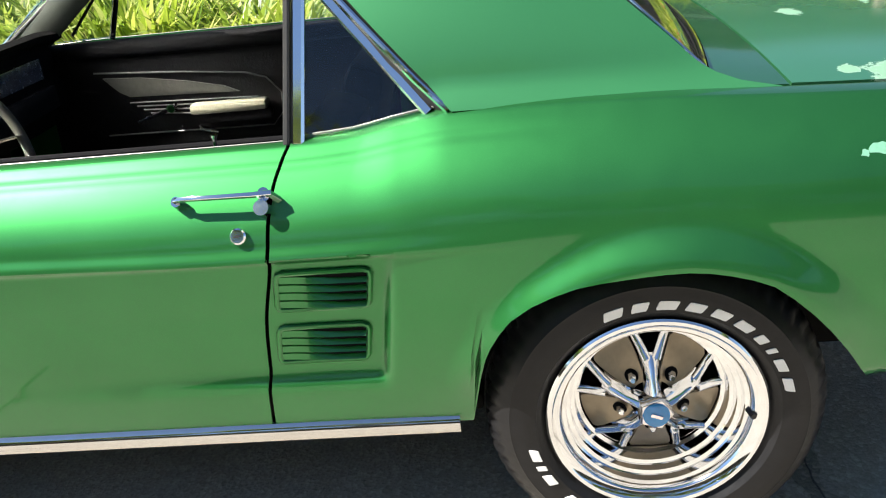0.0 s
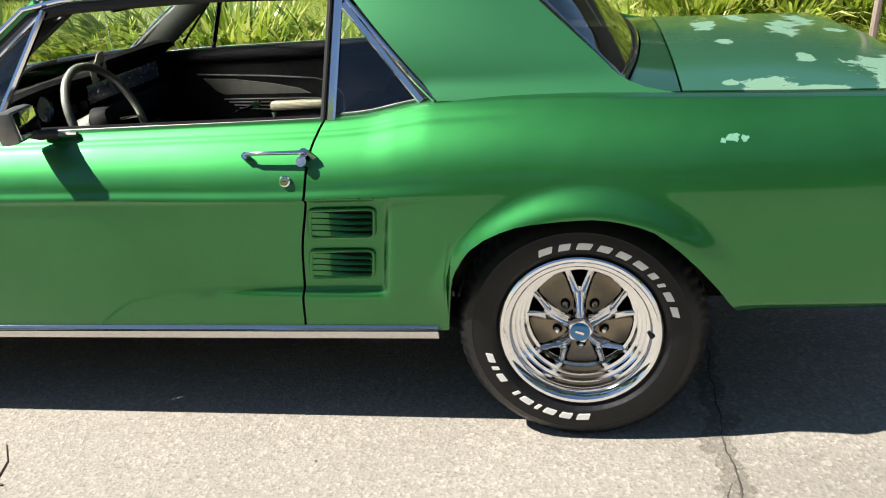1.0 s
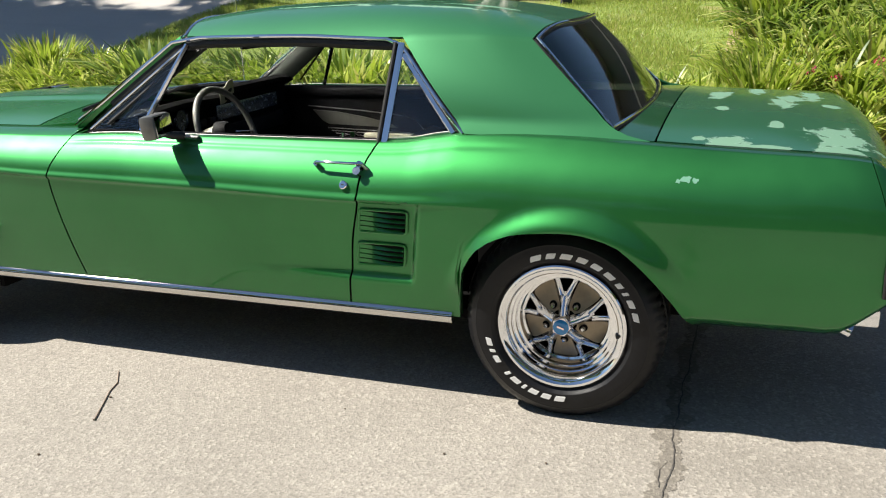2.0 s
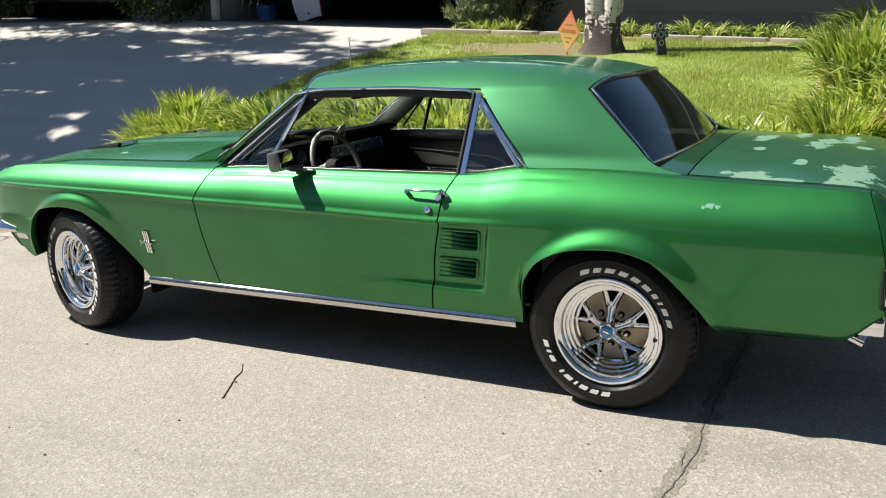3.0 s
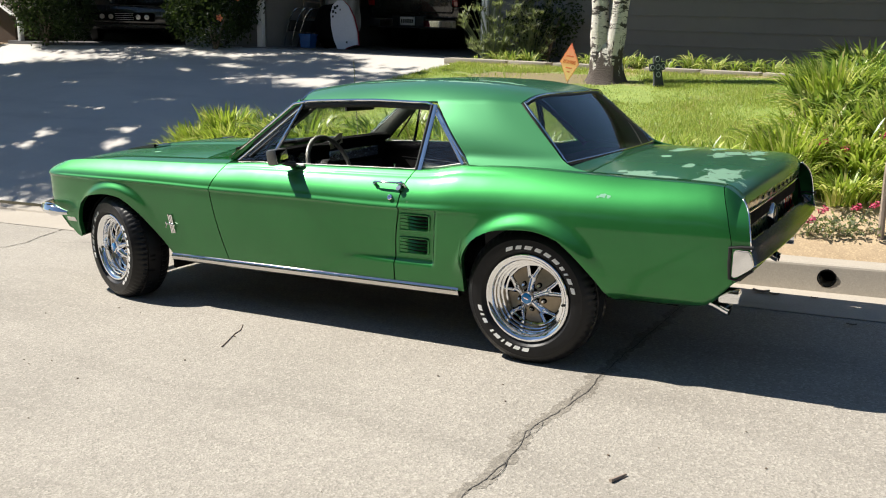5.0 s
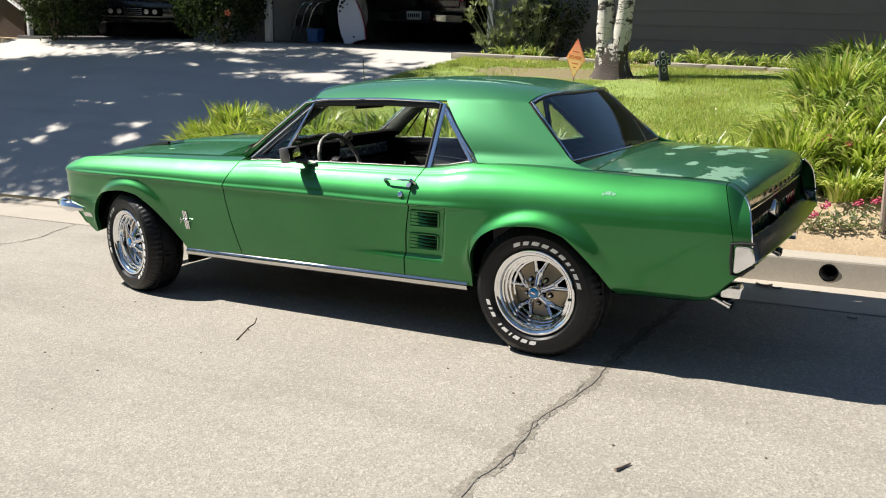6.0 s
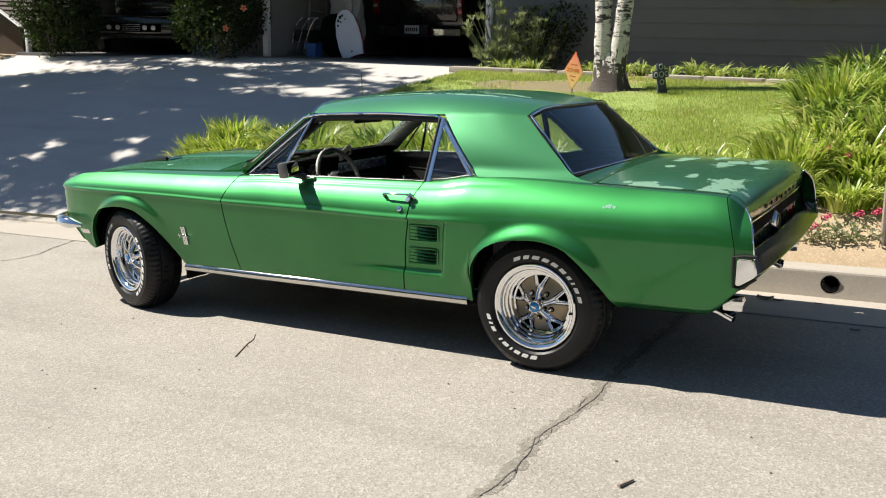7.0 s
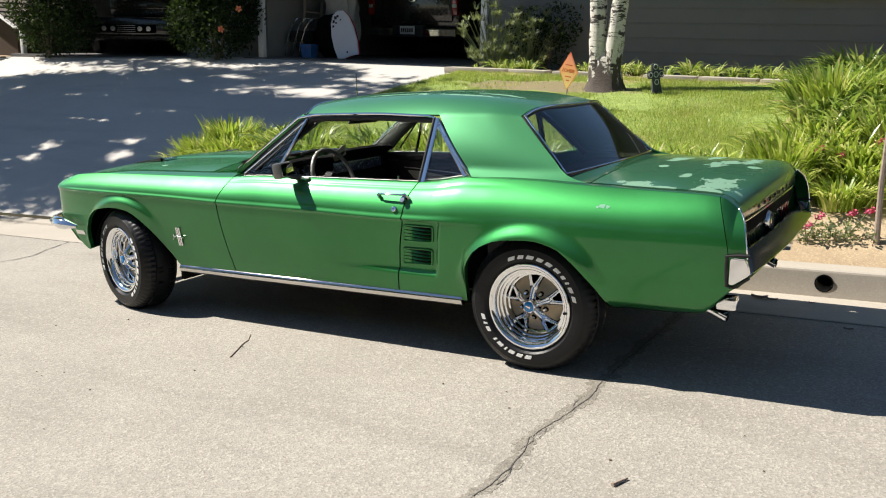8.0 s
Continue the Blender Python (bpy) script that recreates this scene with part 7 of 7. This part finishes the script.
# ---------------------------------------------------------------- lawn grass
def lawn_blades(n, seed):
    q = np.random.default_rng(seed)
    out = []
    while len(out) < n:
        x, y = q.uniform(-5.2, 0.75), q.uniform(2.2, 6.2)
        if x < drive_edge(y) + 0.12:
            continue
        if noise.noise(Vector((x * 0.9, y * 1.2, 3.0))) > 0.22 and y > 4.4 and q.uniform() < 0.85:
            continue
        if math.hypot((x + 2.75) / 1.25, (y - 5.45) / 0.42) < 0.85 + 0.3 * noise.noise(Vector((x * 3, y * 3, 1.0))) and q.uniform() < 0.93:
            continue
        z = ground_z(x, y)
        a = q.uniform(0, 2 * math.pi)
        h = q.uniform(0.008, 0.034)
        w = q.uniform(0.0025, 0.005)
        lx, ly = q.normal(0, 0.015), q.normal(0, 0.015)
        c, s = math.cos(a) * w, math.sin(a) * w
        out.append([(x - c, y - s, z - 0.02), (x + c, y + s, z - 0.02), (x + lx + c * 0.3, y + ly + s * 0.3, z + h), (x + lx - c * 0.3, y + ly - s * 0.3, z + h)])
    return quads_mesh("grass", np.array(out), GRASS)


tagged(new("grass", lawn_blades(150000, 71)), "short sunlit lawn grass with bare patches", "grass", kind="stuff")

# ---------------------------------------------------------------- litter on the road
def stick(pts, r0, name, label):
    bm = bmesh.new()
    add_sweep(bm, [on_road(x, y, r0 * 0.8) for x, y in pts], ring(r0, n=6), (0, 0, 1), taper=lambda t: 1 - 0.5 * t)
    return thing(name, label, "twig", None, bm, WOOD_GREY)


stick([(-1.49, -1.285), (-1.53, -1.20), (-1.58, -1.10), (-1.60, -1.03), (-1.66, -0.95)], 0.004, "twig", "thin dry twig lying on the road")
stick([(0.735, -1.76), (0.765, -1.69)], 0.008, "twig", "short broken stick lying on the road")
q = random.Random(91)
for k in range(34):
    x, y = q.uniform(-3.5, 2.2), q.uniform(-3.2, -0.9)
    bm = bmesh.new()
    bmesh.ops.create_icosphere(bm, subdivisions=1, radius=q.uniform(0.003, 0.007), matrix=Matrix.Translation(on_road(x, y, 0.003)) @ Matrix.Diagonal((1, 0.8, 0.6, 1)))
    thing("pebble", "tiny dark pebble on the road", "pebble", None, bm, BARK, group="pebbles on the road")
for x, y, s in ((0.70, 0.98, 0.05), (0.78, 0.96, 0.03), (1.0, 0.98, 0.02), (1.25, 0.45, 0.025)):
    bm = bmesh.new()
    add_grid(bm, [[on_road(x + s * u, y + s * 0.5 * v, road_drop(y) + 0.006 + 0.3 * s * (u * u + v * v) * 0.6) for v in (-1, 0, 1)] for u in (-1, -0.4, 0.3, 1)])
    thing("dead_leaf", "dry curled brown leaf in the gutter", "leaf", None, bm, BARK, group="dead leaves")

# ---------------------------------------------------------------- trees out of view: shade on the driveway, the far side of the street
make_tree(-17.3, 2.95, ground_z(-17.3, 2.95), 10.5, (5.9, 2.9, 2.4), "broad shade tree over the driveway", 81, 17000, 0.125, BARK, CANOPY, 0.28, 0.45)
make_tree(-15.7, 2.15, ground_z(-15.7, 2.15), 9.5, (2.9, 2.6, 2.0), "street tree shading the driveway mouth", 82, 10000, 0.125, BARK, CANOPY, 0.22, 0.5)
make_tree(-14.8, 4.2, ground_z(-14.8, 4.2), 9.4, (2.9, 1.7, 1.5), "slender tree beside the driveway", 83, 7000, 0.125, BARK, CANOPY, 0.16, 0.5)
make_tree(-20.6, 3.6, ground_z(-20.6, 3.6), 9.8, (2.9, 1.5, 1.6), "small tree at the far side of the driveway", 84, 7500, 0.125, BARK, CANOPY, 0.16, 0.5)
for k, (x, y, h) in enumerate(((-15, -12, 8), (-9, -13, 7.5), (-3.5, -14, 9), (2.5, -13, 7), (8.5, -14, 8.5), (14, -12, 8))):
    make_tree(x, y, on_road(x, 0).z, h, (3.2, 2.8, 2.6), "leafy street tree across the road", 90 + k, 3800, 0.20, BARK, CANOPY, 0.2, 0.4)
for k in range(5):
    x = -16 + 8 * k
    c = [(dx, 0.3 * math.sin(dx * 2 + k), z) for dx in np.arange(-3.6, 3.7, 0.9) for z in (0.5, 1.5, 2.4)]
    shrub_at = thing("hedge", "long dark hedge across the road", "hedge", pose(x, -10.2, on_road(x, 0).z), group="hedges across the road")
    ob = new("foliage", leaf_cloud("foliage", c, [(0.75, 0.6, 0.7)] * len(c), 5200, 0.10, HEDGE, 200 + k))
    ob.parent = shrub_at
    part("stem", box((-3.5, -0.25, 0.0), (3.5, 0.25, 2.3), 0.1), BARK, shrub_at)
house = thing("house_opposite", "pale single-storey house across the road", "house", pose(0, -24, 0))
part("wall", box((-16, -6, -1.0), (16, 0, 3.0), 0.02), DRYWALL, house)
part("roof", prism([(-17, 2.9), (17, 2.9), (15, 4.6), (-15, 4.6)], -6.6, 0.7, 0.05), ROOF_TILE, house)
for x in (-11, -5, 4, 10):
    w = part("window", box((x - 0.9, 0.0, 0.9), (x + 0.9, 0.05, 2.2), 0.01), GLASS_DARK, house)
    part("frame", sweep([Vector((x + a * 0.92, 0.06, 1.55 + b * 0.68)) for a, b in ((-1, -1), (1, -1), (1, 1), (-1, 1))], rail(0.07, 0.05), (0, 1, 0), True), TRIM_WHITE, w)
